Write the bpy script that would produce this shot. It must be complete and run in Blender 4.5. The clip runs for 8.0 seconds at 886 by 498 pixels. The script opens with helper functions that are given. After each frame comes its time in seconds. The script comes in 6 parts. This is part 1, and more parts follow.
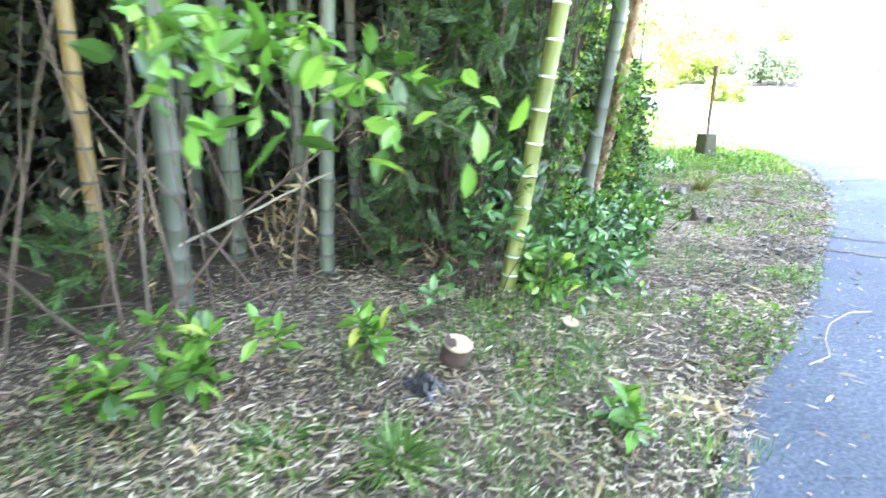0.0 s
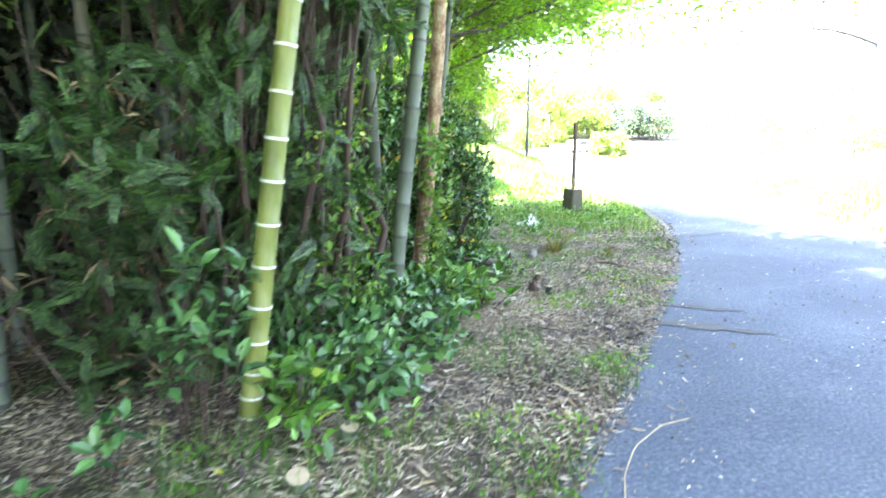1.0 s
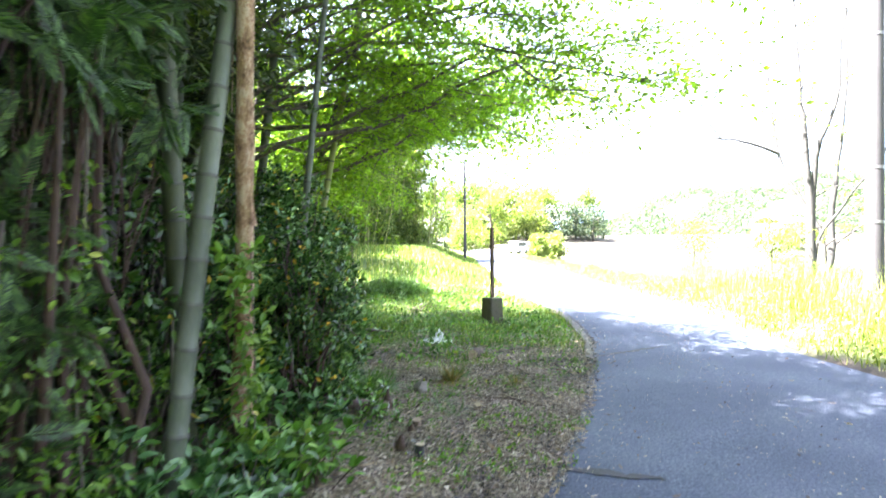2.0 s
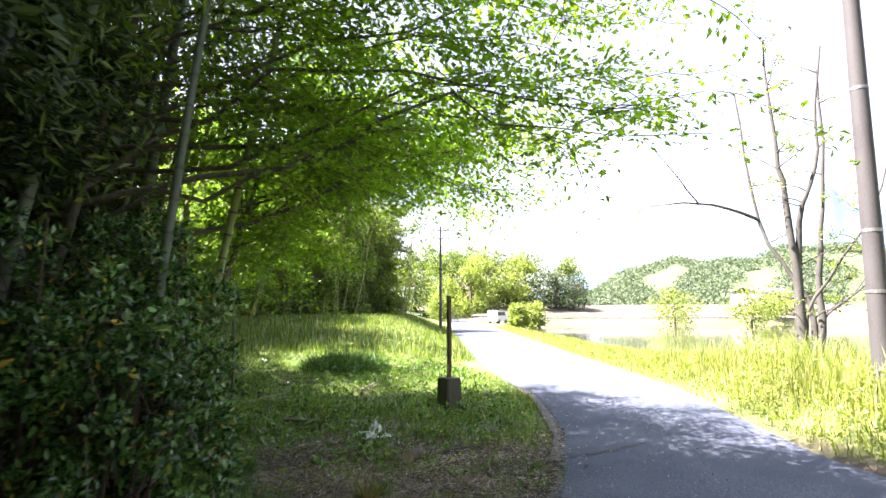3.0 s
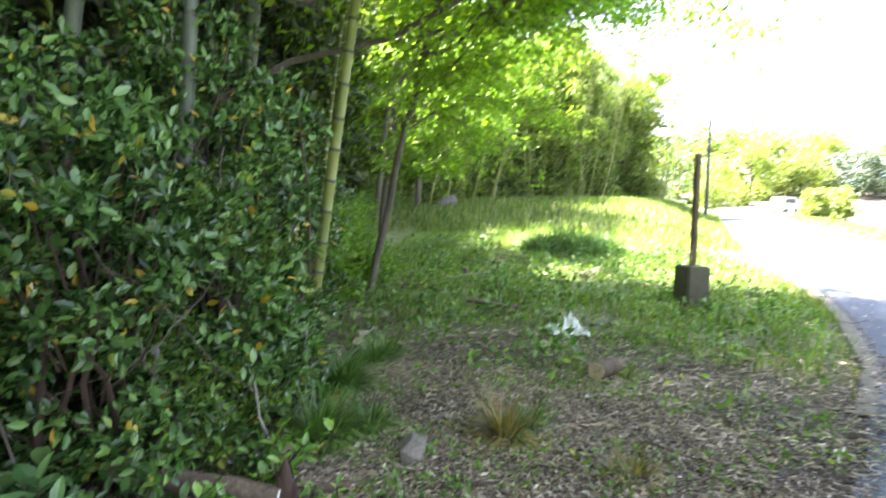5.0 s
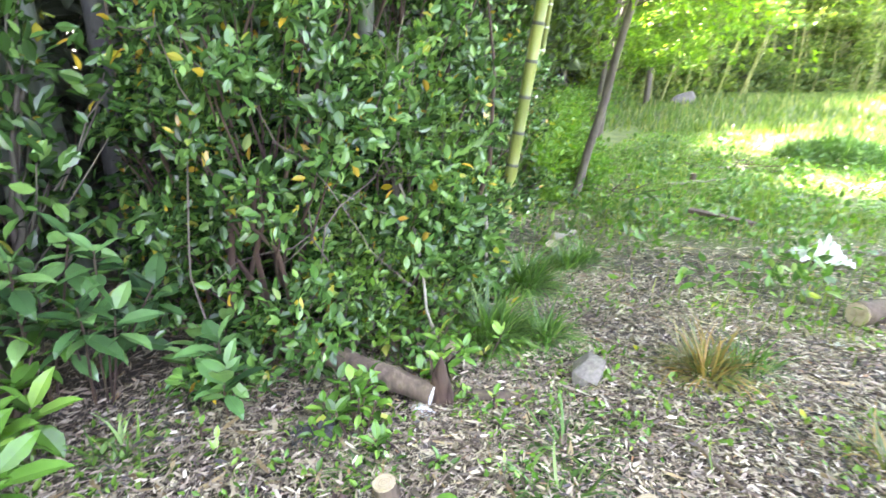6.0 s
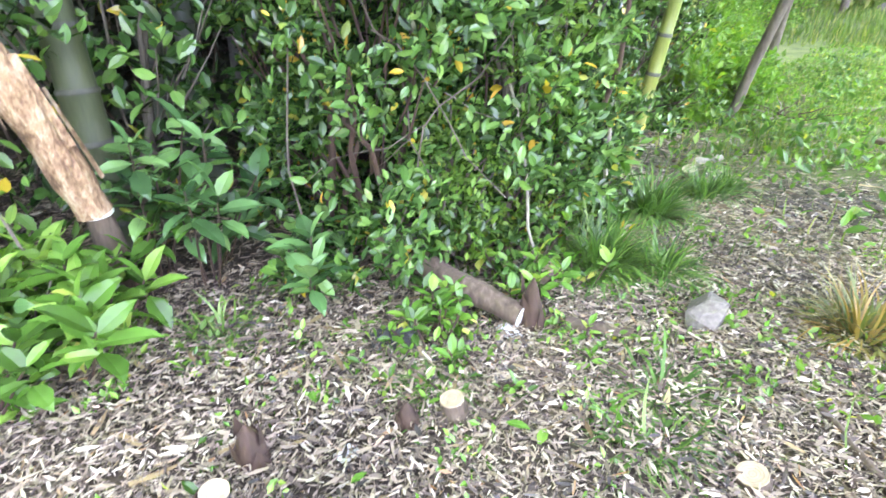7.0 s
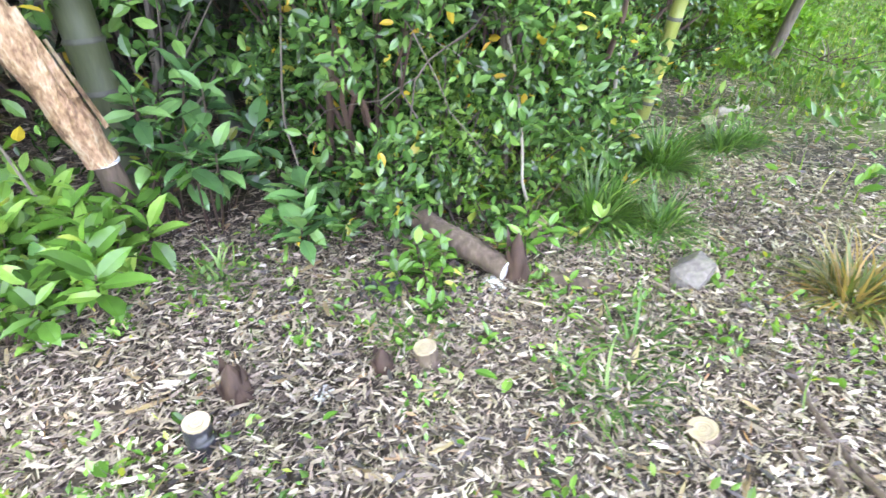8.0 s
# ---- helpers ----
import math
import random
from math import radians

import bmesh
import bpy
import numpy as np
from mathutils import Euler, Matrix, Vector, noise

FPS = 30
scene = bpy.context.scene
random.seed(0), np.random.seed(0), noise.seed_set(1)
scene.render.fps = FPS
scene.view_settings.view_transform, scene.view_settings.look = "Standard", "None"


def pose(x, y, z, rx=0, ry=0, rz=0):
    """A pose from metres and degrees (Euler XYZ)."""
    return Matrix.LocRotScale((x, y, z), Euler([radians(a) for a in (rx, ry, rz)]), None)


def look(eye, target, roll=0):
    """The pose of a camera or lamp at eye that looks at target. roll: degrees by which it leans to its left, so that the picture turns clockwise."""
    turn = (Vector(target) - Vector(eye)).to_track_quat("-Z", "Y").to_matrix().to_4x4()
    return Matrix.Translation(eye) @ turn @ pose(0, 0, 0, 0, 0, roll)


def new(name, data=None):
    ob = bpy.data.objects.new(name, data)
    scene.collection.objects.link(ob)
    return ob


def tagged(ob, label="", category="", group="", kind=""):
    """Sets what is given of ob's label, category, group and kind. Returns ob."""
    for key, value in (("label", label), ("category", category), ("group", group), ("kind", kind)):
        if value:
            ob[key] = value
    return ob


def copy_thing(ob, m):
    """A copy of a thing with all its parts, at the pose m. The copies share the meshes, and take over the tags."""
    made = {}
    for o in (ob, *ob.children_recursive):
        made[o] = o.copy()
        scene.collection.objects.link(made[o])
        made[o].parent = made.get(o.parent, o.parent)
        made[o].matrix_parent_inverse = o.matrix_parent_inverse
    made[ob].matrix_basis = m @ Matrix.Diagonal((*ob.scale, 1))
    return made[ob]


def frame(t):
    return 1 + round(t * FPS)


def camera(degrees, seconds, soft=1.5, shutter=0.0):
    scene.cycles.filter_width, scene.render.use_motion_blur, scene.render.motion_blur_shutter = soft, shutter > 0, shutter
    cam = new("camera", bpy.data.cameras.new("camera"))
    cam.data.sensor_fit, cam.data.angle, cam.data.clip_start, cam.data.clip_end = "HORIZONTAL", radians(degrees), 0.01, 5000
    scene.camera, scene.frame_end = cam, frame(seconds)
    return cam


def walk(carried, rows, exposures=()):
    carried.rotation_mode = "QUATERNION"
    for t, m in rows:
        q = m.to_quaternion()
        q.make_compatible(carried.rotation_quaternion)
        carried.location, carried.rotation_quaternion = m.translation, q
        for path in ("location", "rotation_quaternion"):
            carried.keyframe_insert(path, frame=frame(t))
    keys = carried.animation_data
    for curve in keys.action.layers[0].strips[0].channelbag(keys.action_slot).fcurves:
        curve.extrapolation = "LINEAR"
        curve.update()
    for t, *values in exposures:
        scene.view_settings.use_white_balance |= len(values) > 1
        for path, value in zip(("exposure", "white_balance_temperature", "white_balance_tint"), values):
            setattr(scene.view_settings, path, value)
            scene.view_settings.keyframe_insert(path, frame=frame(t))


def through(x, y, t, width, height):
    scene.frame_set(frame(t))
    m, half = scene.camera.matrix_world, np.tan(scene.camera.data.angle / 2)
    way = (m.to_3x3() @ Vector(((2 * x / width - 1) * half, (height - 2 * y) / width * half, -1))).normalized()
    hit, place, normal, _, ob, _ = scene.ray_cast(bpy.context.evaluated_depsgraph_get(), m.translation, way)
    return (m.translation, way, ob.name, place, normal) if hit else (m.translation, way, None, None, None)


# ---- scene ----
cam = camera(78.5, 8.0, shutter=0.3)
METRES, EYE, TILT, LEAN, TURN = 8.0, 1.5, -16.7, 0.0, 0.0
ROWS = [
    (0.0, 0.0, 0.0, 0.0, 0.0, 0.0, 0.0),
    (0.5, 0.0678, 0.0543, 0.0173, -4.8, 2.18, 1.56),
    (1.0, 0.1401, 0.1069, 0.0384, -9.07, 5.23, 2.87),
    (1.5, 0.2057, 0.1675, 0.0675, -11.54, 9.66, 3.57),
    (2.0, 0.2763, 0.2303, 0.0905, -14.34, 15.37, 4.55),
    (2.2, 0.3012, 0.2545, 0.1010, -15.0, 17.4, 4.75),
    (3.3, 0.4365, 0.4230, 0.1510, -16.3, 23.6, 4.98),
    (3.5, 0.46, 0.4488, 0.1577, -15.87, 24.18, 4.81),
    (4.0, 0.4942, 0.5232, 0.1692, -11.91, 24.49, 3.43),
    (4.5, 0.5202, 0.589, 0.1707, -2.15, 21.9, 0.55),
    (5.0, 0.5244, 0.6393, 0.1705, 9.09, 11.04, -3.18),
    (5.2, 0.5262, 0.6510, 0.1690, 13.6, 8.25, -4.35),
    (6.3, 0.5280, 0.7160, 0.1744, 36.3, -5.5, -10.5),
    (6.5, 0.5267, 0.7247, 0.1736, 38.89, -7.88, -11.01),
    (7.0, 0.5277, 0.7265, 0.1688, 45.46, -12.81, -12.49),
    (7.5, 0.5293, 0.7271, 0.1635, 48.82, -17.84, -13.14),
    (8.0, 0.5458, 0.7383, 0.1797, 49.24, -19.49, -12.78),
]
walk(cam, [(t, pose(0, 0, EYE, TILT, LEAN, TURN) @ pose(METRES * x, METRES * y, METRES * z, 90 + pitch, roll, yaw)) for t, x, y, z, yaw, pitch, roll in ROWS],
     exposures=[(0.0, 6.15, 5750, 23), (0.5, 5.75, 5750, 23), (1.0, 5.65, 5750, 20), (1.5, 5.1, 5850, 20), (2.0, 4.6, 6000, 21), (2.6, 3.75, 6300, 23), (3.3, 3.1, 6500, 25), (4.0, 3.0, 6500, 25), (4.6, 3.4, 6500, 23), (5.0, 4.6, 6250, 22),
                (5.3, 5.05, 6250, 23), (6.3, 6.2, 6250, 27), (7.0, 6.25, 6250, 27), (8.0, 6.1, 6250, 27)])

# ---- world and sun ----
SUN_TO = Vector((-0.74, 0.16, 1.02)).normalized()
world = bpy.data.worlds.new("sky")
scene.world = world
world.use_nodes = True
wn = world.node_tree.nodes
sky = wn.new("ShaderNodeTexSky")
sky.sky_type = "NISHITA"
sky.sun_disc = False
sky.sun_elevation = math.asin(SUN_TO.z)
sky.sun_rotation = math.atan2(SUN_TO.x, SUN_TO.y)
sky.air_density, sky.dust_density = 1.0, 1.2
haze = wn.new("ShaderNodeHueSaturation")
haze.inputs["Saturation"].default_value = 0.5
world.node_tree.links.new(sky.outputs[0], haze.inputs["Color"])
world.node_tree.links.new(haze.outputs[0], wn["Background"].inputs[0])
wn["Background"].inputs[1].default_value = 0.05
sun = new("sun", bpy.data.lights.new("sun", "SUN"))
sun.data.energy, sun.data.angle, sun.data.color = 5.0, radians(0.55), (1.0, 0.94, 0.83)
sun.matrix_world = look((0, 0, 0), -SUN_TO)
sun.location = SUN_TO * 60


# ---- materials ----
def nodes_of(name):
    m = bpy.data.materials.new(name)
    m.use_nodes = True
    return m, m.node_tree.nodes, m.node_tree.links, m.node_tree.nodes["Principled BSDF"]


def ramp_node(n, stops):
    r = n.new("ShaderNodeValToRGB")
    els = r.color_ramp.elements
    while len(els) < len(stops):
        els.new(0.5)
    for e, (p, c) in zip(els, stops):
        e.position, e.color = p, (*c, 1)
    return r


def surface(name, stops, scale, rough=0.85, bump=0.3, fine=None, fine_amount=0.35, stretch=(1, 1, 1), metal=0.0, dist=0.02):
    """Rough matter: colour by a coarse noise, broken up by a fine one, with relief from both."""
    m, n, l, b = nodes_of(name)
    co = n.new("ShaderNodeTexCoord")
    mp = n.new("ShaderNodeMapping")
    mp.inputs["Scale"].default_value = stretch
    l.new(co.outputs["Object"], mp.inputs[0])
    a = n.new("ShaderNodeTexNoise")
    a.inputs["Scale"].default_value, a.inputs["Detail"].default_value = scale, 6
    f = n.new("ShaderNodeTexNoise")
    f.inputs["Scale"].default_value, f.inputs["Detail"].default_value = fine or scale * 12, 4
    mix = n.new("ShaderNodeMix")
    mix.inputs[0].default_value = fine_amount
    l.new(mp.outputs[0], a.inputs[0]), l.new(mp.outputs[0], f.inputs[0])
    l.new(a.outputs[0], mix.inputs[2]), l.new(f.outputs[0], mix.inputs[3])
    r = ramp_node(n, stops)
    l.new(mix.outputs[0], r.inputs[0]), l.new(r.outputs[0], b.inputs["Base Color"])
    bp = n.new("ShaderNodeBump")
    bp.inputs["Strength"].default_value, bp.inputs["Distance"].default_value = bump, dist
    l.new(mix.outputs[0], bp.inputs["Height"]), l.new(bp.outputs[0], b.inputs["Normal"])
    b.inputs["Roughness"].default_value, b.inputs["Metallic"].default_value = rough, metal
    return m


def leafy(name, stops, rough=0.5, through=0.35, glow=(0.35, 0.6, 0.05)):
    """Leaves: each island has its own tone; light passes through the blade."""
    m, n, l, b = nodes_of(name)
    g = n.new("ShaderNodeNewGeometry")
    r = ramp_node(n, stops)
    oi = n.new("ShaderNodeObjectInfo")
    add = n.new("ShaderNodeMath")
    add.operation = "ADD"
    l.new(g.outputs["Random Per Island"], add.inputs[0]), l.new(oi.outputs["Random"], add.inputs[1])
    fr = n.new("ShaderNodeMath")
    fr.operation = "FRACT"
    l.new(add.outputs[0], fr.inputs[0]), l.new(fr.outputs[0], r.inputs[0])
    t = n.new("ShaderNodeTexNoise")
    t.inputs["Scale"].default_value = 1.3
    co = n.new("ShaderNodeTexCoord")
    l.new(co.outputs["Object"], t.inputs[0])
    hs = n.new("ShaderNodeHueSaturation")
    mr = n.new("ShaderNodeMapRange")
    mr.inputs["From Min"].default_value, mr.inputs["From Max"].default_value = 0.3, 0.7
    mr.inputs["To Min"].default_value, mr.inputs["To Max"].default_value = 0.7, 1.25
    l.new(t.outputs[0], mr.inputs[0]), l.new(mr.outputs[0], hs.inputs["Value"])
    l.new(r.outputs[0], hs.inputs["Color"])
    l.new(hs.outputs[0], b.inputs["Base Color"])
    b.inputs["Roughness"].default_value = rough
    tr = n.new("ShaderNodeBsdfTranslucent")
    tint = n.new("ShaderNodeMix")
    tint.data_type, tint.blend_type = "RGBA", "MULTIPLY"
    tint.inputs[0].default_value = 1.0
    l.new(hs.outputs[0], tint.inputs[6])
    tint.inputs[7].default_value = (glow[0] * 4, glow[1] * 4, glow[2] * 4, 1)
    l.new(tint.outputs[2], tr.inputs[0])
    mx = n.new("ShaderNodeMixShader")
    mx.inputs[0].default_value = through
    l.new(b.outputs[0], mx.inputs[1]), l.new(tr.outputs[0], mx.inputs[2])
    l.new(mx.outputs[0], n["Material Output"].inputs[0])
    return m


def bamboo_skin(name, stops, rough=0.45):
    """Bamboo: long faint streaks up the culm, pale bloom and blotches; each culm its own tone."""
    m = surface(name, stops, 2.2, rough, 0.12, 30, 0.3, (3, 3, 0.5), dist=0.004)
    n, l = m.node_tree.nodes, m.node_tree.links
    oi = n.new("ShaderNodeObjectInfo")
    hs = n.new("ShaderNodeHueSaturation")
    mr = n.new("ShaderNodeMapRange")
    mr.inputs["To Min"].default_value, mr.inputs["To Max"].default_value = 0.75, 1.25
    l.new(oi.outputs["Random"], mr.inputs[0]), l.new(mr.outputs[0], hs.inputs["Value"])
    b = n["Principled BSDF"]
    src = b.inputs["Base Color"].links[0].from_socket
    l.new(src, hs.inputs["Color"]), l.new(hs.outputs[0], b.inputs["Base Color"])
    return m


M_EARTH = surface("earth with litter", [(0.25, (0.018, 0.013, 0.01)), (0.5, (0.05, 0.038, 0.028)), (0.62, (0.11, 0.085, 0.06)), (0.78, (0.05, 0.038, 0.026))], 1.3, 0.95, 0.6, 40, 0.5)
M_ASPHALT = surface("asphalt", [(0.34, (0.04, 0.05, 0.074)), (0.47, (0.068, 0.082, 0.115)), (0.56, (0.09, 0.106, 0.144)), (0.7, (0.17, 0.19, 0.22))], 0.7, 0.82, 0.9, 48, 0.62, dist=0.01)
M_ASPHALT.node_tree.nodes["Principled BSDF"].inputs["Specular IOR Level"].default_value = 0.22
M_CRACK = surface("damp crack", [(0.3, (0.012, 0.012, 0.013)), (0.7, (0.03, 0.03, 0.03))], 9, 0.7, 0.4)
M_KERB = surface("weathered concrete", [(0.3, (0.07, 0.062, 0.05)), (0.55, (0.15, 0.135, 0.11)), (0.75, (0.07, 0.075, 0.045))], 5, 0.9, 0.5, 90, 0.4)
M_BLOCK = surface("mossy concrete", [(0.3, (0.03, 0.03, 0.02)), (0.5, (0.08, 0.072, 0.052)), (0.7, (0.042, 0.052, 0.02))], 7, 0.9, 0.6, 80, 0.45)
M_RUST = surface("rusty iron", [(0.3, (0.03, 0.022, 0.018)), (0.6, (0.1, 0.06, 0.035)), (0.8, (0.06, 0.05, 0.045))], 14, 0.75, 0.5, 120, 0.5, metal=0.2)
M_POLE = surface("grey pole concrete", [(0.3, (0.032, 0.031, 0.032)), (0.6, (0.056, 0.055, 0.056)), (0.8, (0.028, 0.028, 0.028))], 3, 0.8, 0.3, 60, 0.4, (1, 1, 0.3))
M_STEEL = surface("dull steel band", [(0.3, (0.1, 0.1, 0.1)), (0.7, (0.3, 0.3, 0.3))], 10, 0.5, 0.2, metal=0.7)
M_BARK = surface("grey brown bark", [(0.3, (0.05, 0.042, 0.033)), (0.55, (0.12, 0.1, 0.08)), (0.75, (0.2, 0.18, 0.14))], 6, 0.92, 0.9, 40, 0.5, (1, 1, 0.25))
M_PALEBARK = surface("pale bark", [(0.3, (0.16, 0.14, 0.11)), (0.55, (0.3, 0.27, 0.22)), (0.75, (0.12, 0.11, 0.08))], 4, 0.85, 0.5, 40, 0.4, (1, 1, 0.6))
M_REDBARK = surface("peeling orange brown bark", [(0.3, (0.045, 0.026, 0.017)), (0.42, (0.15, 0.085, 0.045)), (0.52, (0.3, 0.19, 0.11)), (0.62, (0.42, 0.33, 0.23)), (0.72, (0.2, 0.13, 0.08))], 11, 0.85, 1.0, 60, 0.4, (1.4, 1.4, 0.6), dist=0.03)
M_GREYBARK = surface("smooth grey bark", [(0.3, (0.03, 0.03, 0.027)), (0.55, (0.06, 0.058, 0.052)), (0.75, (0.11, 0.11, 0.1))], 5, 0.9, 0.6, 40, 0.45, (1, 1, 0.5))
M_CUT = surface("fresh cut wood", [(0.3, (0.28, 0.21, 0.13)), (0.6, (0.43, 0.35, 0.24)), (0.8, (0.22, 0.16, 0.1))], 30, 0.8, 0.2)
# growth rings and a darker rim on the sawn faces
_n, _l = M_CUT.node_tree.nodes, M_CUT.node_tree.links
_w = _n.new("ShaderNodeTexWave")
_w.wave_type, _w.rings_direction = "RINGS", "Z"
_w.inputs["Scale"].default_value, _w.inputs["Distortion"].default_value, _w.inputs["Detail"].default_value = 34, 5, 3
_c = _n.new("ShaderNodeTexCoord")
_l.new(_c.outputs["Object"], _w.inputs[0])
_b = [q for q in _n if q.type == "BSDF_PRINCIPLED"][0]
_src = _b.inputs["Base Color"].links[0].from_socket
_m = _n.new("ShaderNodeMix")
_m.data_type, _m.blend_type = "RGBA", "MULTIPLY"
_m.inputs[0].default_value = 0.22
_l.new(_src, _m.inputs[6]), _l.new(_w.outputs[0], _m.inputs[7])
_l.new(_m.outputs[2], _b.inputs["Base Color"])
M_DEADWOOD = surface("rotten wood", [(0.3, (0.03, 0.021, 0.015)), (0.55, (0.1, 0.072, 0.052)), (0.75, (0.2, 0.155, 0.115))], 7, 0.92, 0.9, 45, 0.5, (1, 1, 0.3))
M_SHOOT = surface("brown shoot sheath", [(0.3, (0.022, 0.012, 0.009)), (0.6, (0.055, 0.03, 0.019)), (0.8, (0.13, 0.085, 0.05))], 12, 0.8, 0.5, 60, 0.4, (1, 1, 0.3))
M_ROCK = surface("grey stone", [(0.3, (0.07, 0.062, 0.054)), (0.5, (0.14, 0.125, 0.11)), (0.65, (0.2, 0.18, 0.16)), (0.78, (0.09, 0.085, 0.065))], 6, 0.9, 0.5, 60, 0.45)
M_WHITE = surface("crumpled white film", [(0.3, (0.45, 0.46, 0.45)), (0.6, (0.78, 0.8, 0.79)), (0.8, (0.3, 0.29, 0.26))], 9, 0.5, 0.4)
M_BLACK = surface("black plastic", [(0.3, (0.012, 0.012, 0.015)), (0.7, (0.035, 0.035, 0.04))], 9, 0.35, 0.3)
M_CULM = bamboo_skin("green bamboo", [(0.3, (0.1, 0.13, 0.028)), (0.5, (0.19, 0.215, 0.045)), (0.7, (0.29, 0.29, 0.08))])
M_CULM_GREY = bamboo_skin("grey green bamboo", [(0.3, (0.042, 0.054, 0.036)), (0.5, (0.08, 0.095, 0.066)), (0.7, (0.145, 0.16, 0.12))], 0.55)
M_CULM_OLIVE = bamboo_skin("mossy olive bamboo", [(0.3, (0.028, 0.038, 0.016)), (0.5, (0.058, 0.07, 0.03)), (0.7, (0.1, 0.11, 0.06))], 0.6)
M_CULM_GOLD = bamboo_skin("yellowed bamboo", [(0.3, (0.13, 0.08, 0.025)), (0.5, (0.24, 0.16, 0.05)), (0.7, (0.34, 0.27, 0.12))], 0.5)
M_CULM_DARK = bamboo_skin("old brown bamboo", [(0.3, (0.05, 0.045, 0.035)), (0.5, (0.1, 0.09, 0.07)), (0.7, (0.17, 0.15, 0.11))], 0.6)
M_NODE_PALE = surface("pale node bloom", [(0.3, (0.5, 0.53, 0.45)), (0.7, (0.78, 0.8, 0.74))], 20, 0.8, 0.1)
M_NODE_DARK = surface("dark node scar", [(0.3, (0.03, 0.03, 0.025)), (0.7, (0.09, 0.09, 0.075))], 20, 0.8, 0.1)
M_WATER, wnod, wlnk, wb = nodes_of("pond water")
wb.inputs["Base Color"].default_value = (0.055, 0.06, 0.035, 1)
wb.inputs["Roughness"].default_value = 0.06
wnz = wnod.new("ShaderNodeTexNoise")
wnz.inputs["Scale"].default_value, wnz.inputs["Detail"].default_value = 1.6, 4
wbp = wnod.new("ShaderNodeBump")
wbp.inputs["Strength"].default_value, wbp.inputs["Distance"].default_value = 0.1, 0.02
wlnk.new(wnz.outputs[0], wbp.inputs["Height"]), wlnk.new(wbp.outputs[0], wb.inputs["Normal"])
M_HILL = surface("wooded hill", [(0.3, (0.035, 0.055, 0.03)), (0.5, (0.06, 0.09, 0.038)), (0.7, (0.11, 0.13, 0.06))], 0.012, 0.95, 1.0, 0.12, 0.5, dist=4)
# the haze of distance is put into the blue base colour
M_MOUNT = surface("far mountain blued by haze", [(0.3, (0.05, 0.09, 0.145)), (0.7, (0.08, 0.13, 0.19))], 0.004, 1.0, 0.3, dist=4)

L_MAPLE = leafy("fresh canopy leaf", [(0.0, (0.09, 0.15, 0.014)), (0.5, (0.15, 0.23, 0.022)), (1.0, (0.25, 0.33, 0.04))], 0.5, 0.56, (0.42, 0.54, 0.1))
L_EDGE = leafy("edge tree leaf", [(0.0, (0.07, 0.12, 0.02)), (0.5, (0.12, 0.195, 0.03)), (1.0, (0.2, 0.28, 0.05))], 0.55, 0.48, (0.36, 0.46, 0.1))
# lighter version of the bamboo leaf, with sunlight put into the colour
L_GROVE = leafy("grove leaf lightened as sunlit", [(0.0, (0.07, 0.11, 0.025)), (0.6, (0.14, 0.2, 0.045)), (1.0, (0.26, 0.29, 0.1))], 0.55, 0.5, (0.36, 0.42, 0.09))
# leaf of the added roof and backing, with shade in its colour
L_SHADE = leafy("evergreen roof leaf darkened for shade", [(0.0, (0.02, 0.035, 0.012)), (0.6, (0.04, 0.065, 0.02)), (1.0, (0.09, 0.11, 0.035))], 0.6, 0.22, (0.3, 0.38, 0.07))
# the shade deep in the wood is put into this leaf's colour
L_DIM = leafy("thicket leaf darkened for shade", [(0.0, (0.012, 0.018, 0.008)), (0.6, (0.025, 0.036, 0.012)), (1.0, (0.055, 0.05, 0.025))], 0.7, 0.1, (0.25, 0.25, 0.08))
L_BAMBOO = leafy("bamboo leaf", [(0.0, (0.055, 0.095, 0.02)), (0.6, (0.11, 0.175, 0.035)), (1.0, (0.22, 0.26, 0.08))], 0.55, 0.35, (0.33, 0.4, 0.06))
L_GLOSSY = leafy("glossy evergreen leaf", [(0.0, (0.014, 0.034, 0.01)), (0.55, (0.056, 0.128, 0.028)), (0.965, (0.14, 0.25, 0.06)), (0.985, (0.45, 0.33, 0.03)), (1.0, (0.4, 0.25, 0.04))], 0.24, 0.1, (0.3, 0.4, 0.06))
L_BROAD = leafy("broad bright leaf", [(0.0, (0.028, 0.065, 0.012)), (0.6, (0.1, 0.22, 0.035)), (0.96, (0.22, 0.36, 0.07)), (1.0, (0.48, 0.46, 0.12))], 0.25, 0.18, (0.3, 0.42, 0.06))
L_AUCUBA = leafy("blue green broad leaf", [(0.0, (0.022, 0.055, 0.02)), (0.6, (0.085, 0.18, 0.06)), (1.0, (0.16, 0.28, 0.09))], 0.22, 0.1, (0.28, 0.4, 0.08))
L_CONIFER = leafy("feathery conifer spray", [(0.0, (0.009, 0.022, 0.008)), (0.6, (0.036, 0.082, 0.018)), (1.0, (0.1, 0.18, 0.04))], 0.6, 0.2, (0.3, 0.42, 0.06))
L_GRASS = leafy("grass blade", [(0.0, (0.05, 0.09, 0.018)), (0.6, (0.115, 0.18, 0.034)), (0.85, (0.21, 0.25, 0.06)), (1.0, (0.38, 0.33, 0.16))], 0.55, 0.36, (0.33, 0.42, 0.06))
L_SEDGE = leafy("dark sedge blade", [(0.0, (0.036, 0.085, 0.016)), (0.7, (0.085, 0.18, 0.03)), (1.0, (0.2, 0.29, 0.07))], 0.45, 0.2, (0.3, 0.42, 0.06))
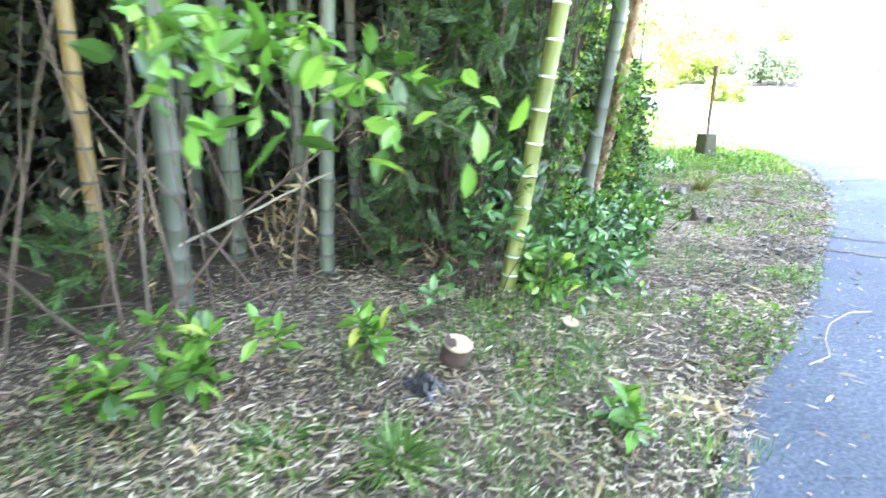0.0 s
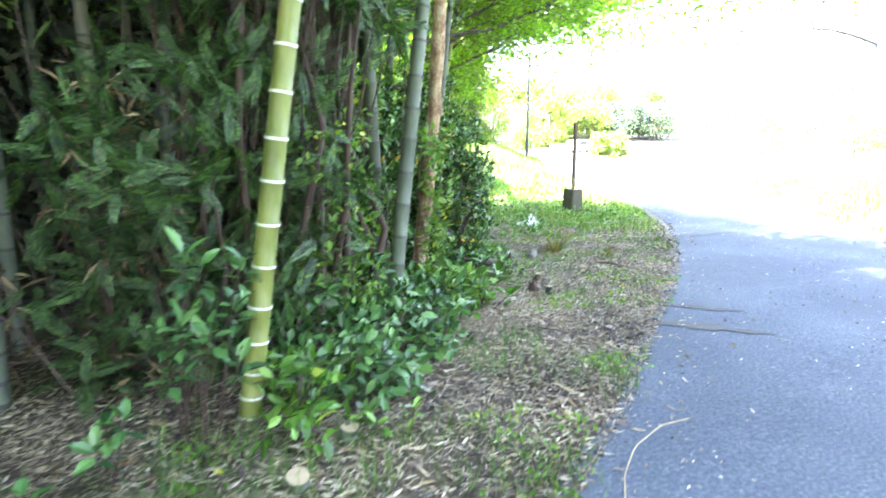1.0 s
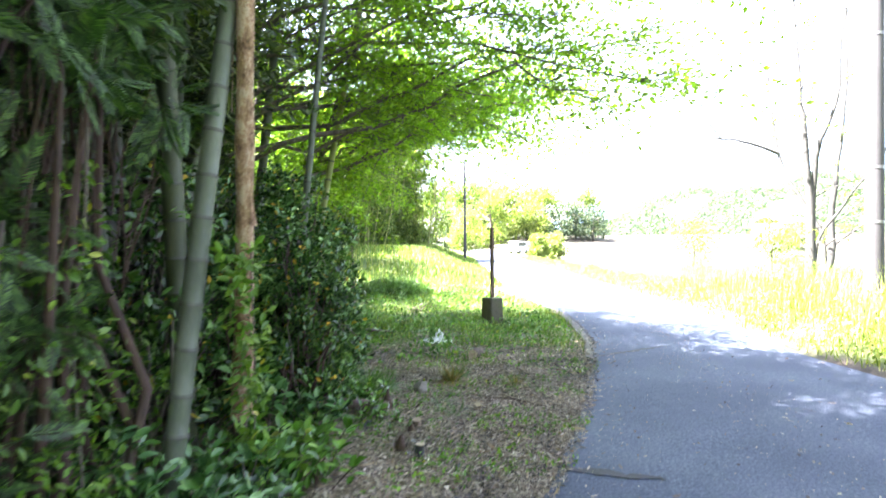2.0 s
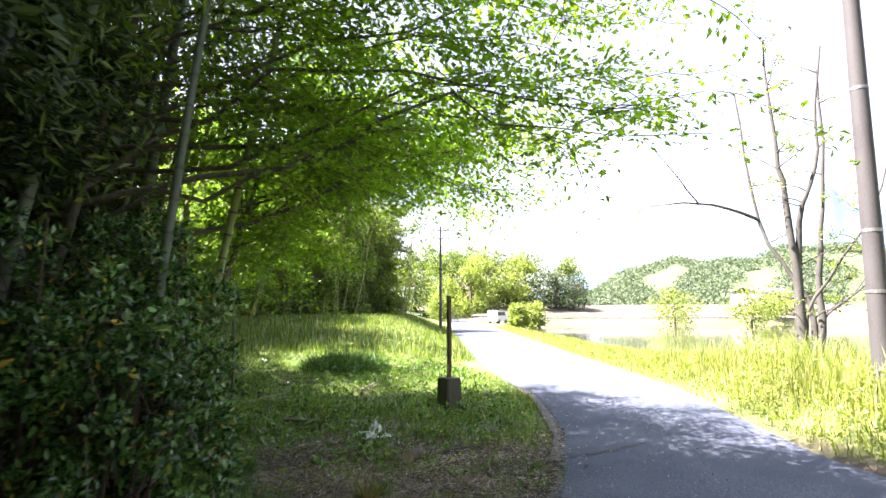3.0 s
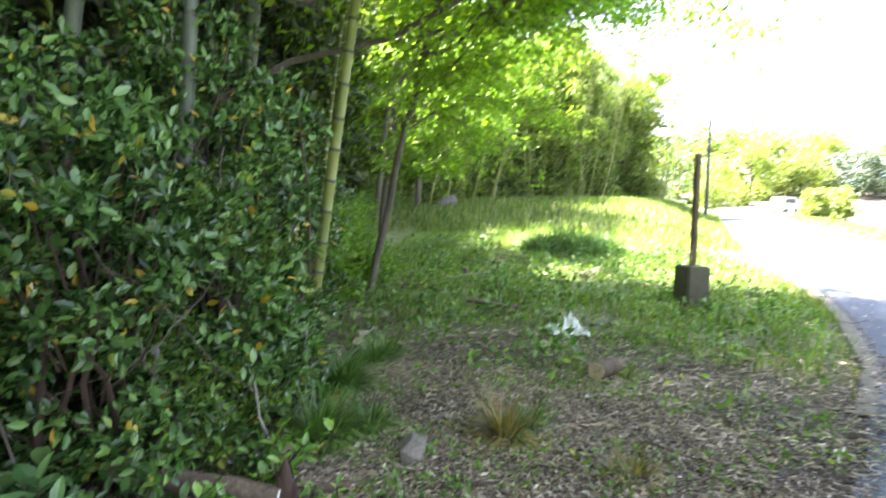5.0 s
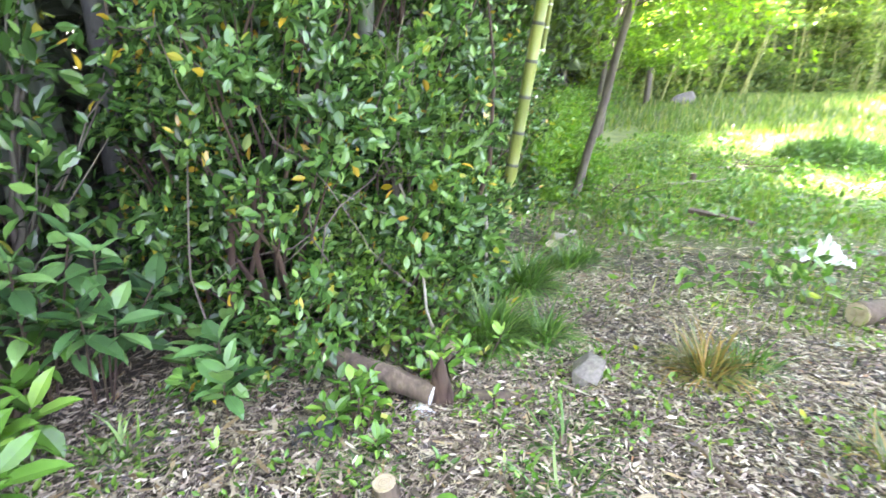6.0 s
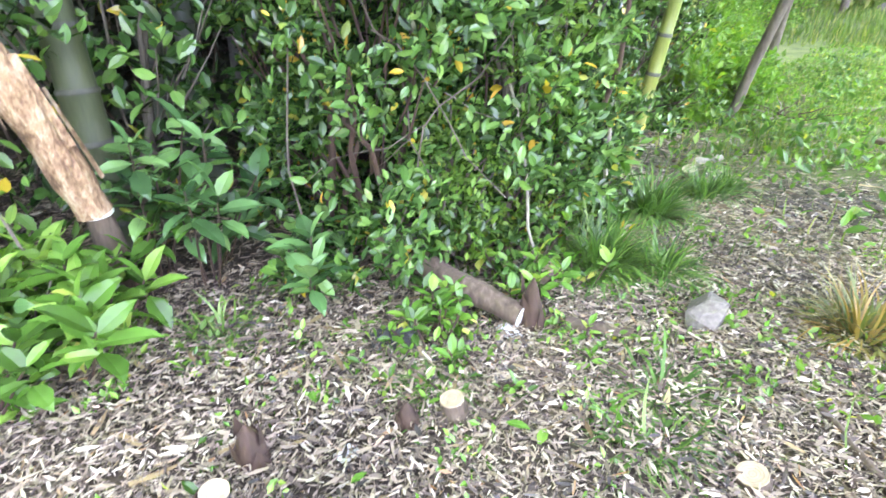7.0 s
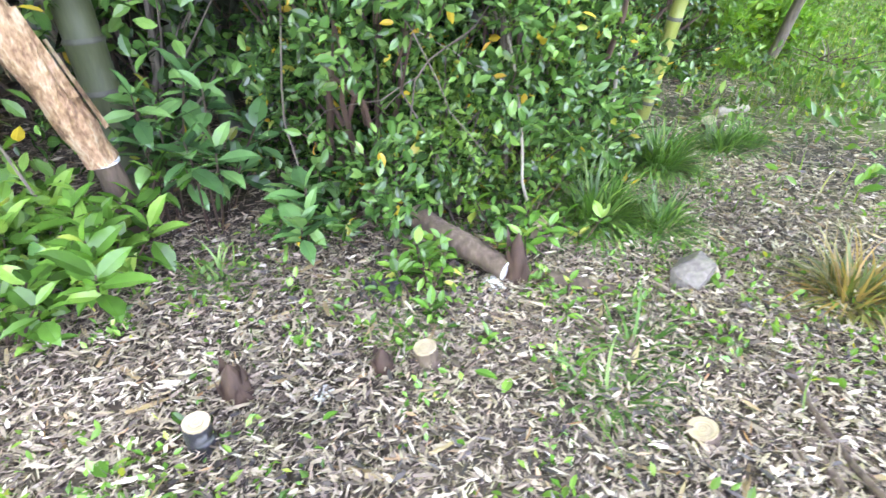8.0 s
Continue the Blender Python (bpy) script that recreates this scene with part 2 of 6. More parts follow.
L_SEDGE_DRY = leafy("yellowing sedge blade", [(0.0, (0.07, 0.11, 0.025)), (0.5, (0.15, 0.15, 0.035)), (1.0, (0.33, 0.2, 0.06))], 0.5, 0.2, (0.35, 0.35, 0.08))
L_WEED = leafy("bright weed leaf", [(0.0, (0.08, 0.11, 0.02)), (0.5, (0.165, 0.225, 0.038)), (0.82, (0.3, 0.33, 0.075)), (1.0, (0.5, 0.45, 0.23))], 0.5, 0.35, (0.33, 0.4, 0.08))
L_LITTER = leafy("dry bamboo litter", [(0.0, (0.06, 0.046, 0.04)), (0.3, (0.17, 0.132, 0.1)), (0.58, (0.32, 0.255, 0.19)), (0.86, (0.47, 0.395, 0.3)), (0.95, (0.66, 0.6, 0.5)), (1.0, (0.3, 0.15, 0.05))], 0.6, 0.1, (0.3, 0.25, 0.18))
L_DUSK = leafy("decayed grey litter", [(0.0, (0.022, 0.018, 0.016)), (0.6, (0.055, 0.047, 0.043)), (1.0, (0.12, 0.105, 0.1))], 0.7, 0.05, (0.25, 0.25, 0.25))
L_STRAW = leafy("bleached culm sheath", [(0.0, (0.26, 0.2, 0.14)), (0.6, (0.4, 0.33, 0.24)), (1.0, (0.58, 0.52, 0.42))], 0.6, 0.15, (0.3, 0.26, 0.2))
# paler and bluer than the leaf itself: haze mixed into the colour
L_HILL = leafy("hillside leaf with haze tint", [(0.0, (0.045, 0.07, 0.05)), (0.5, (0.085, 0.125, 0.075)), (1.0, (0.16, 0.2, 0.11))], 0.8, 0.3, (0.3, 0.35, 0.2))
L_DEADLEAF = leafy("withered leaf", [(0.0, (0.12, 0.08, 0.04)), (0.6, (0.33, 0.24, 0.13)), (1.0, (0.5, 0.4, 0.24))], 0.7, 0.2, (0.3, 0.25, 0.15))
L_FARTREE = leafy("distant tree leaf", [(0.0, (0.05, 0.085, 0.03)), (0.5, (0.1, 0.15, 0.045)), (1.0, (0.2, 0.24, 0.075))], 0.6, 0.45, (0.34, 0.4, 0.1))
L_FARLIGHT = leafy("distant fresh leaf", [(0.0, (0.11, 0.15, 0.045)), (0.6, (0.19, 0.24, 0.07)), (1.0, (0.31, 0.34, 0.12))], 0.6, 0.48, (0.34, 0.4, 0.1))
L_FARDARK = leafy("distant conifer leaf", [(0.0, (0.02, 0.035, 0.025)), (0.6, (0.035, 0.06, 0.035)), (1.0, (0.09, 0.1, 0.04))], 0.7, 0.15)
L_IVY = leafy("climbing ivy leaf", [(0.0, (0.07, 0.14, 0.02)), (0.6, (0.12, 0.23, 0.035)), (0.97, (0.2, 0.31, 0.05)), (1.0, (0.45, 0.4, 0.05))], 0.4, 0.35, (0.33, 0.42, 0.05))

# ---- mesh helpers ----
rng = np.random.default_rng(7)


def mesh(name, V, faces, mats, slots=None, smooth=False):
    """A mesh from an array of vertices and a list of (n, k) arrays of faces."""
    me = bpy.data.meshes.new(name)
    V = np.asarray(V, dtype=np.float32)
    faces = [np.asarray(f, dtype=np.int32) for f in faces if len(f)]
    loops = np.concatenate([f.ravel() for f in faces])
    counts = np.concatenate([np.full(len(f), f.shape[1], dtype=np.int32) for f in faces])
    me.vertices.add(len(V)), me.loops.add(len(loops)), me.polygons.add(len(counts))
    me.vertices.foreach_set("co", V.ravel())
    me.loops.foreach_set("vertex_index", loops)
    me.polygons.foreach_set("loop_start", np.concatenate([[0], np.cumsum(counts)[:-1]]).astype(np.int32))
    for m in mats if isinstance(mats, (list, tuple)) else [mats]:
        me.materials.append(m)
    if slots is not None:
        me.polygons.foreach_set("material_index", np.asarray(slots, dtype=np.int32))
    me.polygons.foreach_set("use_smooth", np.full(len(counts), smooth))
    me.update()
    me.validate()
    return me


def part(name, me, parent=None, label="", at=None):
    """One mesh object under a thing or a part."""
    ob = new(name, me)
    ob.parent = parent
    if at is not None:
        ob.matrix_basis = at
    return tagged(ob, label)


def thing(name, label, category, at, group="", kind=""):
    e = new(name)
    e.empty_display_size = 0.1
    e.matrix_basis = at
    return tagged(e, label, category, group, kind)


def unit(a):
    return a / np.maximum(np.linalg.norm(a, axis=-1, keepdims=True), 1e-9)


class Soup:
    """Gathers many small forms into one mesh."""

    def __init__(self):
        self.v, self.f, self.s, self.n = [], [], [], 0

    def add(self, V, faces, slot=0):
        self.v.append(V)
        for f in faces:
            if len(f):
                self.f.append(np.asarray(f) + self.n)
                self.s.append(np.full(len(f), slot))
        self.n += len(V)
        return self

    def mesh(self, name, mats, smooth=False):
        return mesh(name, np.concatenate(self.v), self.f, mats, np.concatenate(self.s), smooth)


LEAF2 = (np.array([(0, 0, 0), (-0.26, 0.45, 0.07), (0, 1, -0.06), (0.26, 0.45, 0.07)]), [np.array([(0, 2, 1), (0, 3, 2)])])
NARROW = (np.array([(0, 0, 0), (-0.09, 0.4, 0.02), (0, 1, -0.12), (0.09, 0.4, 0.02)]), [np.array([(0, 2, 1), (0, 3, 2)])])
LEAF8 = (np.array([(0, 0, 0), (-0.19, 0.25, 0.05), (0, 0.27, 0), (0.19, 0.25, 0.05), (-0.23, 0.55, 0.05), (0, 0.58, -0.01), (0.23, 0.55, 0.05),
                   (-0.12, 0.82, 0.0), (0, 0.83, -0.04), (0.12, 0.82, 0.0), (0, 1, -0.12)], dtype=float),
         [np.array([(0, 2, 1), (0, 3, 2), (7, 8, 10), (8, 9, 10)]), np.array([(1, 2, 5, 4), (2, 3, 6, 5), (4, 5, 8, 7), (5, 6, 9, 8)])])
BLADE = (np.array([(-0.5, 0, 0), (0.5, 0, 0), (-0.4, 0.45, 0.05), (0.4, 0.45, 0.05), (-0.22, 0.8, -0.06), (0.22, 0.8, -0.06), (0, 1, -0.25)]) * (0.05, 1, 1),
         [np.array([(4, 5, 6)]), np.array([(0, 1, 3, 2), (2, 3, 5, 4)])])
CURL = (np.array([(-0.07, 0, 0.03), (0.07, 0, 0.03), (-0.1, 0.5, 0.0), (0.1, 0.5, 0.06), (0, 1, 0.06)]), [np.array([(2, 3, 4)]), np.array([(0, 1, 3, 2)])])


def frond():
    """A flat feathery spray: a rib with narrow side sprigs."""
    s = Soup()
    for k in range(15):
        y = 0.08 + k * 0.062
        for side in (-1, 1):
            a = side * (0.85 - 0.02 * k)
            ln = 0.26 * (1 - abs(y - 0.4) * 1.1) + 0.03
            d = np.array([math.sin(a), math.cos(a), -0.15])
            p = np.array([0, y, -0.12 * y * y])
            w = np.array([d[1], -d[0], 0]) * 0.022
            s.add(np.array([p, p + d * ln * 0.5 + w, p + d * ln, p + d * ln * 0.5 - w]), [np.array([(0, 1, 2, 3)])])
    s.add(np.array([(-0.01, 0, 0), (0.01, 0, 0), (0.008, 1, -0.12), (-0.008, 1, -0.12)]), [np.array([(0, 1, 2, 3)])])
    return np.concatenate(s.v), [np.concatenate(s.f)]


FROND = frond()


def strew(soup, form, P, D, N, S, slot=0, wide=None):
    """Sets the small form at the places P: along D, facing N, at the sizes S."""
    V, F = form
    P, D, N = np.asarray(P, float), unit(np.asarray(D, float)), np.asarray(N, float)
    X = unit(np.cross(D, N))
    Z = np.cross(X, D)
    S = np.broadcast_to(np.asarray(S, float), (len(P),))
    W = S if wide is None else np.broadcast_to(wide, (len(P),))
    out = P[:, None] + X[:, None] * (V[None, :, 0:1] * W[:, None, None]) + D[:, None] * (V[None, :, 1:2] * S[:, None, None]) + Z[:, None] * (V[None, :, 2:3] * S[:, None, None])
    off = (np.arange(len(P)) * len(V))[:, None, None]
    soup.add(out.reshape(-1, 3), [(f[None] + off).reshape(-1, f.shape[1]) for f in F], slot)
    return soup


def tube(soup, pts, radii, sides=7, slot=0, cap=True):
    pts = np.asarray(pts, float)
    T = unit(np.gradient(pts, axis=0))
    ref = np.array([0.31, 0.83, 0.1])
    A = unit(np.cross(T, ref))
    B = np.cross(T, A)
    ang = np.linspace(0, 2 * np.pi, sides, endpoint=False)
    R = np.broadcast_to(np.asarray(radii, float), (len(pts),))
    V = pts[:, None] + R[:, None, None] * (np.cos(ang)[None, :, None] * A[:, None] + np.sin(ang)[None, :, None] * B[:, None])
    i = np.arange(len(pts) - 1)[:, None] * sides
    j = np.arange(sides)[None]
    k = (j + 1) % sides
    F = np.stack([i + j, i + k, i + sides + k, i + sides + j], -1).reshape(-1, 4)
    soup.add(V.reshape(-1, 3), [F], slot)
    if cap:
        n = len(pts) * sides
        soup.add(np.concatenate([V[-1], V[0]]), [np.arange(sides)[None], np.arange(sides, 2 * sides)[None, ::-1]], slot)
    return soup


def dirs(n, up=0.0, spread=1.0):
    d = rng.normal(size=(n, 3)) * spread
    d[:, 2] += up
    return unit(d)


def bend(p, q, wob=0.05, n=7, sag=0.0):
    """A slightly crooked line from p to q."""
    p, q = np.asarray(p, float), np.asarray(q, float)
    t = np.linspace(0, 1, n)[:, None]
    w = np.cumsum(rng.normal(size=(n, 3)), axis=0) * wob * np.linalg.norm(q - p) / n
    w -= t * w[-1]
    out = p + (q - p) * t + w
    out[:, 2] -= sag * 4 * (t * (1 - t))[:, 0]
    return out


# ---- plan ----
NX, NY = 0.956, -0.292


def wood_x(y):
    """The wood's edge."""
    return np.interp(y, [-8, 0, 2, 3.9, 6.1, 7.5, 9.3, 12, 16, 22, 30, 33, 45, 54, 90], [-5.5, -1.9, -0.9, 0.5, 1.75, 2.5, 2.3, 1.9, 0.6, -1.2, -2, -0.5, 8.5, 15, 25])


def road_left(y):
    return np.interp(y, [-12, -5, -0.5, 1.73, 2.5, 3.5, 5.25, 6.55, 8.1, 9.35, 10.4, 12.5, 14.2, 15.5, 18, 21.5, 43.6, 75, 130],
                     [-8, -3.4, -0.6, 1.06, 1.55, 2.45, 3.75, 4.75, 5.75, 6.5, 7.1, 7.95, 8.55, 8.85, 9.4, 10.2, 16.46, 26, 43])


def road_right(y):
    return np.interp(y, [-12, -4, 1, 4.5, 7.1, 8.5, 9.7, 12, 14.7, 18.3, 25.1, 47.2, 75, 130], [-3, 2, 6, 8.2, 9.3, 9.64, 10.2, 11.3, 12.5, 13.6, 15.6, 22.4, 31, 48])


def ss(a, b, x):
    t = np.clip((np.asarray(x, float) - a) / (b - a), 0, 1)
    return t * t * (3 - 2 * t)


def shore(v):
    """Metres across the lane at which the bank falls to the pond."""
    return np.interp(v, [8, 22, 60, 110], [13.0, 9.3, 8.8, 10])


def height(x, y):
    """The ground's height at x, y."""
    x, y = np.asarray(x, float), np.asarray(y, float)
    z = -0.012 * np.clip(y, -20, 16)
    inside = wood_x(y) - x
    z = z + 0.05 * ss(-0.7, 0.9, inside) + 0.05 * np.clip(inside - 3.5, 0, 14)
    beside = road_left(y) - x
    z = z + 1.35 * ss(14, 36, y) * ss(0.3, 5, beside) * (1 - ss(60, 120, y))
    u = x * NX + y * NY
    v = y * NX - x * NY
    u0 = shore(v)
    lake = ss(0, 4, u - u0) * ss(2, 14, v) * (1 - ss(112, 117, v))
    z = z - 1.9 * lake
    z = z + 0.12 * ss(0.2, 2.0, x - road_right(y)) * (1 - lake)
    z = z + 3.2 * ss(115, 150, v)
    return z


def height1(x, y):
    return float(height(x, y))


# ---- ground, road, water ----
def axis(parts):
    return np.unique(np.concatenate([np.linspace(a, b, n) for a, b, n in parts]).round(4))


gx = axis([(-3000, -200, 8), (-200, -20, 30), (-20, -6, 30), (-6, 14, 150), (14, 40, 60), (40, 200, 50), (200, 3000, 10)])
gy = axis([(-3000, -100, 8), (-100, -8, 20), (-8, 22, 200), (22, 60, 70), (60, 200, 60), (200, 3000, 10)])
X, Y = np.meshgrid(gx, gy)
Z = height(X, Y)
lump = np.array([noise.noise((a * 0.9, b * 0.9, 3.1)) * 0.035 + noise.noise((a * 3.1, b * 3.1, 1.0)) * 0.014 for a, b in zip(X.ravel(), Y.ravel())]).reshape(X.shape)
on_road = ss(-0.25, 0.0, X - road_left(Y)) * ss(-0.25, 0.0, road_right(Y) - X)
Z = Z + lump * (1 - on_road) - 0.05 * on_road * (np.abs(Y) < 150)
nx = len(gx)
i = (np.arange(len(gy) - 1)[:, None] * nx + np.arange(nx - 1)[None]).ravel()
ground_me = mesh("ground", np.stack([X, Y, Z], -1).reshape(-1, 3), [np.stack([i, i + 1, i + nx + 1, i + nx], -1)], M_EARTH, smooth=True)


def turf_share(x, y):
    """How grassy the ground is."""
    x, y = np.asarray(x, float), np.asarray(y, float)
    edge = np.array([noise.noise((a * 0.8, b * 0.8, 9.0)) for a, b in zip(x.ravel(), y.ravel())]).reshape(x.shape)
    left = ss(9.0, 13.0, y + 2.2 * edge + 0.25 * (x - 4)) * ss(-2.6, -1.2, x - wood_x(y))
    right = ss(0.1, 0.9, x - road_right(y) + 0.4 * edge)
    return np.clip(np.maximum(left, right), 0, 1)


def field_share(x, y):
    v = y * NX - x * NY
    return ss(112, 118, v)


for key, val in (("turf", turf_share(X, Y)), ("field", field_share(X, Y))):
    at = ground_me.attributes.new(key, "FLOAT", "POINT")
    at.data.foreach_set("value", val.ravel().astype(np.float32))
gn, gl = M_EARTH.node_tree.nodes, M_EARTH.node_tree.links
col = gn["Principled BSDF"].inputs["Base Color"].links[0].from_socket
for key, stops in (("turf", [(0.3, (0.06, 0.075, 0.025)), (0.5, (0.1, 0.13, 0.035)), (0.7, (0.15, 0.16, 0.06))]), ("field", [(0.35, (0.05, 0.06, 0.028)), (0.47, (0.1, 0.09, 0.07)), (0.6, (0.13, 0.115, 0.09)), (0.7, (0.06, 0.07, 0.03))])):
    a = gn.new("ShaderNodeAttribute")
    a.attribute_name = key
    tx = gn.new("ShaderNodeTexNoise")
    tx.inputs["Scale"].default_value, tx.inputs["Detail"].default_value = (3.0 if key == "turf" else 0.05), 8
    tco = gn.new("ShaderNodeTexCoord")
    gl.new(tco.outputs["Object"], tx.inputs[0])
    r = ramp_node(gn, stops)
    gl.new(tx.outputs[0], r.inputs[0])
    mx = gn.new("ShaderNodeMix")
    mx.data_type = "RGBA"
    gl.new(a.outputs["Fac"], mx.inputs[0]), gl.new(col, mx.inputs[6]), gl.new(r.outputs[0], mx.inputs[7])
    col = mx.outputs[2]
gl.new(col, gn["Principled BSDF"].inputs["Base Color"])
tagged(part("ground", ground_me), "uneven earth with litter, turf and banks", "ground", kind="structure")

ry = axis([(-12, 0, 20), (0, 24, 110), (24, 130, 60)])
s = Soup()
cols = 13
L, R = road_left(ry), road_right(ry)
wav = np.array([noise.noise((b * 1.7, 0, 4)) * 0.07 + noise.noise((b * 6.3, 0, 2)) * 0.03 for b in ry])
L = L + wav
f = np.linspace(0, 1, cols)
RX = L[:, None] + (R - L)[:, None] * f
RY = np.repeat(ry[:, None], cols, 1)
RZ = -0.012 * np.clip(RY, -20, 16) + 0.012 + 0.03 * (1 - (2 * f - 1) ** 2)
top = np.stack([RX, RY, RZ], -1).reshape(-1, 3)
i = (np.arange(len(ry) - 1)[:, None] * cols + np.arange(cols - 1)[None]).ravel()
s.add(top, [np.stack([i, i + 1, i + cols + 1, i + cols], -1)])
for c, o in ((0, (1, 0)), (cols - 1, (0, 1))):
    e = np.stack([RX[:, c], RY[:, c], RZ[:, c]], -1)
    low = e - (0, 0, 0.09)
    k = np.arange(len(ry) - 1)
    n = len(ry)
    q = np.stack([k, k + 1, k + n + 1, k + n], -1)
    s.add(np.concatenate([e, low]), [q if c == 0 else q[:, ::-1]])
road = tagged(part("road", s.mesh("road", M_ASPHALT)), "narrow blue-grey asphalt lane with worn crumbling edge", "road", kind="structure")


def ribbon(name, pts, width, lift, mat, parent=None):
    """A thin irregular strip lying on the road."""
    pts = np.asarray(pts, float)
    d = unit(np.gradient(pts, axis=0))
    nrm = np.stack([-d[:, 1], d[:, 0]], -1)
    w = width * (0.6 + 0.8 * rng.random(len(pts)))[:, None] * np.sin(np.linspace(0.15, 3.0, len(pts)))[:, None]
    a, b = pts + nrm * w, pts - nrm * w
    s = Soup()
    def z(p):
        l, r = road_left(p[:, 1]), road_right(p[:, 1])
        f = (p[:, 0] - l) / (r - l)
        return -0.012 * p[:, 1] + 0.012 + 0.03 * (1 - (2 * f - 1) ** 2) + lift
    V = np.concatenate([np.c_[a, z(a)], np.c_[b, z(b)]])
    k = np.arange(len(pts) - 1)
    n = len(pts)
    s.add(V, [np.stack([k, k + n, k + n + 1, k + 1], -1)])
    return part(name, s.mesh(name, mat), parent)


for a, b, w in (((4.0, 5.75), (4.75, 5.25), 0.05), ((3.7, 5.2), (4.5, 4.65), 0.06), ((6.6, 9.3), (8.0, 9.6), 0.045)):
    t = np.linspace(0, 1, 14)[:, None]
    p = np.array(a) + (np.array(b) - a) * t + rng.normal(size=(14, 2)) * 0.02
    tagged(ribbon("road_crack", p, w * 1.2, 0.007, M_CRACK, road), "dark damp crack across the asphalt")
t = np.linspace(10.1, 15.2, 40)
p = np.stack([road_left(t) + 0.12, t], -1) + rng.normal(size=(40, 2)) * 0.008
tagged(ribbon("gutter_gap", p, 0.035, 0.004, M_CRACK, road), "dark gap between asphalt and edging")
# low concrete edging on the bend
s = Soup()
t = np.linspace(9.2, 15.4, 44)
xl = road_left(t)
prof = [(-0.09, -0.06), (-0.08, 0.008), (-0.02, 0.015), (0.055, 0.01), (0.06, -0.06)]
V = np.concatenate([np.stack([xl + a, t, -0.012 * t + 0.02 + b], -1) for a, b in prof])
n = len(t)
k = np.arange(n - 1)
s.add(V, [np.concatenate([np.stack([k + j * n, k + 1 + j * n, k + 1 + (j + 1) * n, k + (j + 1) * n], -1) for j in range(4)])])
tagged(part("kerb", s.mesh("kerb", M_KERB)), "low dirty concrete edging along the lane", "kerb", kind="structure")

wat = np.array([(NX * u + 0.292 * v, NY * u + NX * v, -1.05) for u, v in ((9.2, 6), (300, 6), (300, 116.4), (9.2, 116.4))])
tagged(part("water", mesh("water", wat, [np.array([(0, 1, 2, 3)])], M_WATER)), "still brownish pond with faint ripples", "pond", kind="structure")


def lane(u, v):
    """A place from metres across and along the far lane."""
    return NX * u + 0.292 * v, NY * u + NX * v


# ---- bamboo ----
def culm_mesh(name, r, tall, lean, mats, step=0.27, sides=14, curve=0.15, arch=0.0):
    """A culm with swollen nodes; the ring under each node is a face band of its own."""
    pts, rad, ring = [], [], []
    z = 0.0
    k = 0
    while z < tall:
        gap = step * (0.38 + 0.62 * min(1, k / 5)) * (0.95 + 0.1 * rng.random())
        rr = r * (1 - 0.62 * (z / tall) ** 1.3)
        for dz, m, g in ((0.0, 1.07, 1), (0.012, 1.09, 1), (0.024, 0.97, 0), (gap * 0.5, 0.985, 0), (gap - 0.012, 1.0, 0)):
            pts.append(z + dz), rad.append(rr * m), ring.append(g)
        z += gap
        k += 1
    zz = np.array(pts)
    f = zz / tall
    P = np.stack([lean[0] * zz + (lean[0] * curve * tall * 2 + arch) * f ** 3, lean[1] * zz + lean[1] * curve * tall * f ** 3 * 2, zz - 0.06], -1)
    s = Soup()
    tube(s, P, rad, sides)
    me = mesh(name, np.concatenate(s.v), s.f, mats, None, True)
    slots = np.zeros(len(me.polygons), dtype=np.int32)
    for q, g in enumerate(ring[:-1]):
        slots[q * sides:(q + 1) * sides] = g
    me.polygons.foreach_set("material_index", slots)
    return me, P, np.array(rad)


def bamboo_crown(P, lo, n, spread, size=0.2):
    """Drooping twigs and narrow leaves round the upper culm."""
    s = Soup()
    tops = P[P[:, 2] > lo]
    base = tops[rng.integers(0, len(tops), n // 14 + 1)]
    d = dirs(len(base), 0.25)
    ln = spread * (0.4 + 0.6 * rng.random(len(base)))
    for b, dd, l in zip(base[:60], d[:60], ln[:60]):
        tube(s, bend(b, b + dd * l, 0.1, 4), [0.008, 0.006, 0.004, 0.002], 4, 1, False)
    who = rng.integers(0, len(base), n)
    t = 0.25 + 0.8 * rng.random(n)
    C = base[who] + d[who] * (ln[who] * t)[:, None] + rng.normal(size=(n, 3)) * 0.16
    C[:, 2] -= 0.25 * t * ln[who] * rng.random(n)
    D = dirs(n, -0.5)
    strew(s, NARROW, C, D, dirs(n, 0.6), size * (0.7 + 0.6 * rng.random(n)), 0, size * 1.1)
    return s.mesh("crown", [L_BAMBOO, M_CULM_GREY])


def bamboo(x, y, r, tall, lean, skin, node, label, crown=900, lo=4.2, step=0.27, group="bamboo stand", arch=0.0):
    at = pose(x, y, height1(x, y), 0, 0, 0)
    e = thing("bamboo", label, "bamboo", at, group)
    me, P, rad = culm_mesh("culm", r, tall, lean, [skin, node], step, arch=arch)
    part("culm", me, e)
    if crown:
        part("crown", bamboo_crown(P, lo, crown, 1.5), e, "drooping narrow leaves")
    return e, P, rad


G_LABEL = "thick grey-green bamboo culm with pale bloom"
# the bright green culm, with its node rings as pieces
e, P, rad = bamboo(0.48, 3.93, 0.062, 9.0, (0.15, 0.03), M_CULM, M_CULM, "bright green bamboo culm with white node rings", 900, 4.6, 0.235)
ang = np.linspace(0, 2 * np.pi, 14, endpoint=False)
prof = [(0.985, -0.010), (1.09, -0.008), (1.105, 0.002), (1.06, 0.008)]
ring_v = np.concatenate([np.stack([np.cos(ang) * a, np.sin(ang) * a, np.full(14, b)], -1) for a, b in prof])
j = np.arange(14)
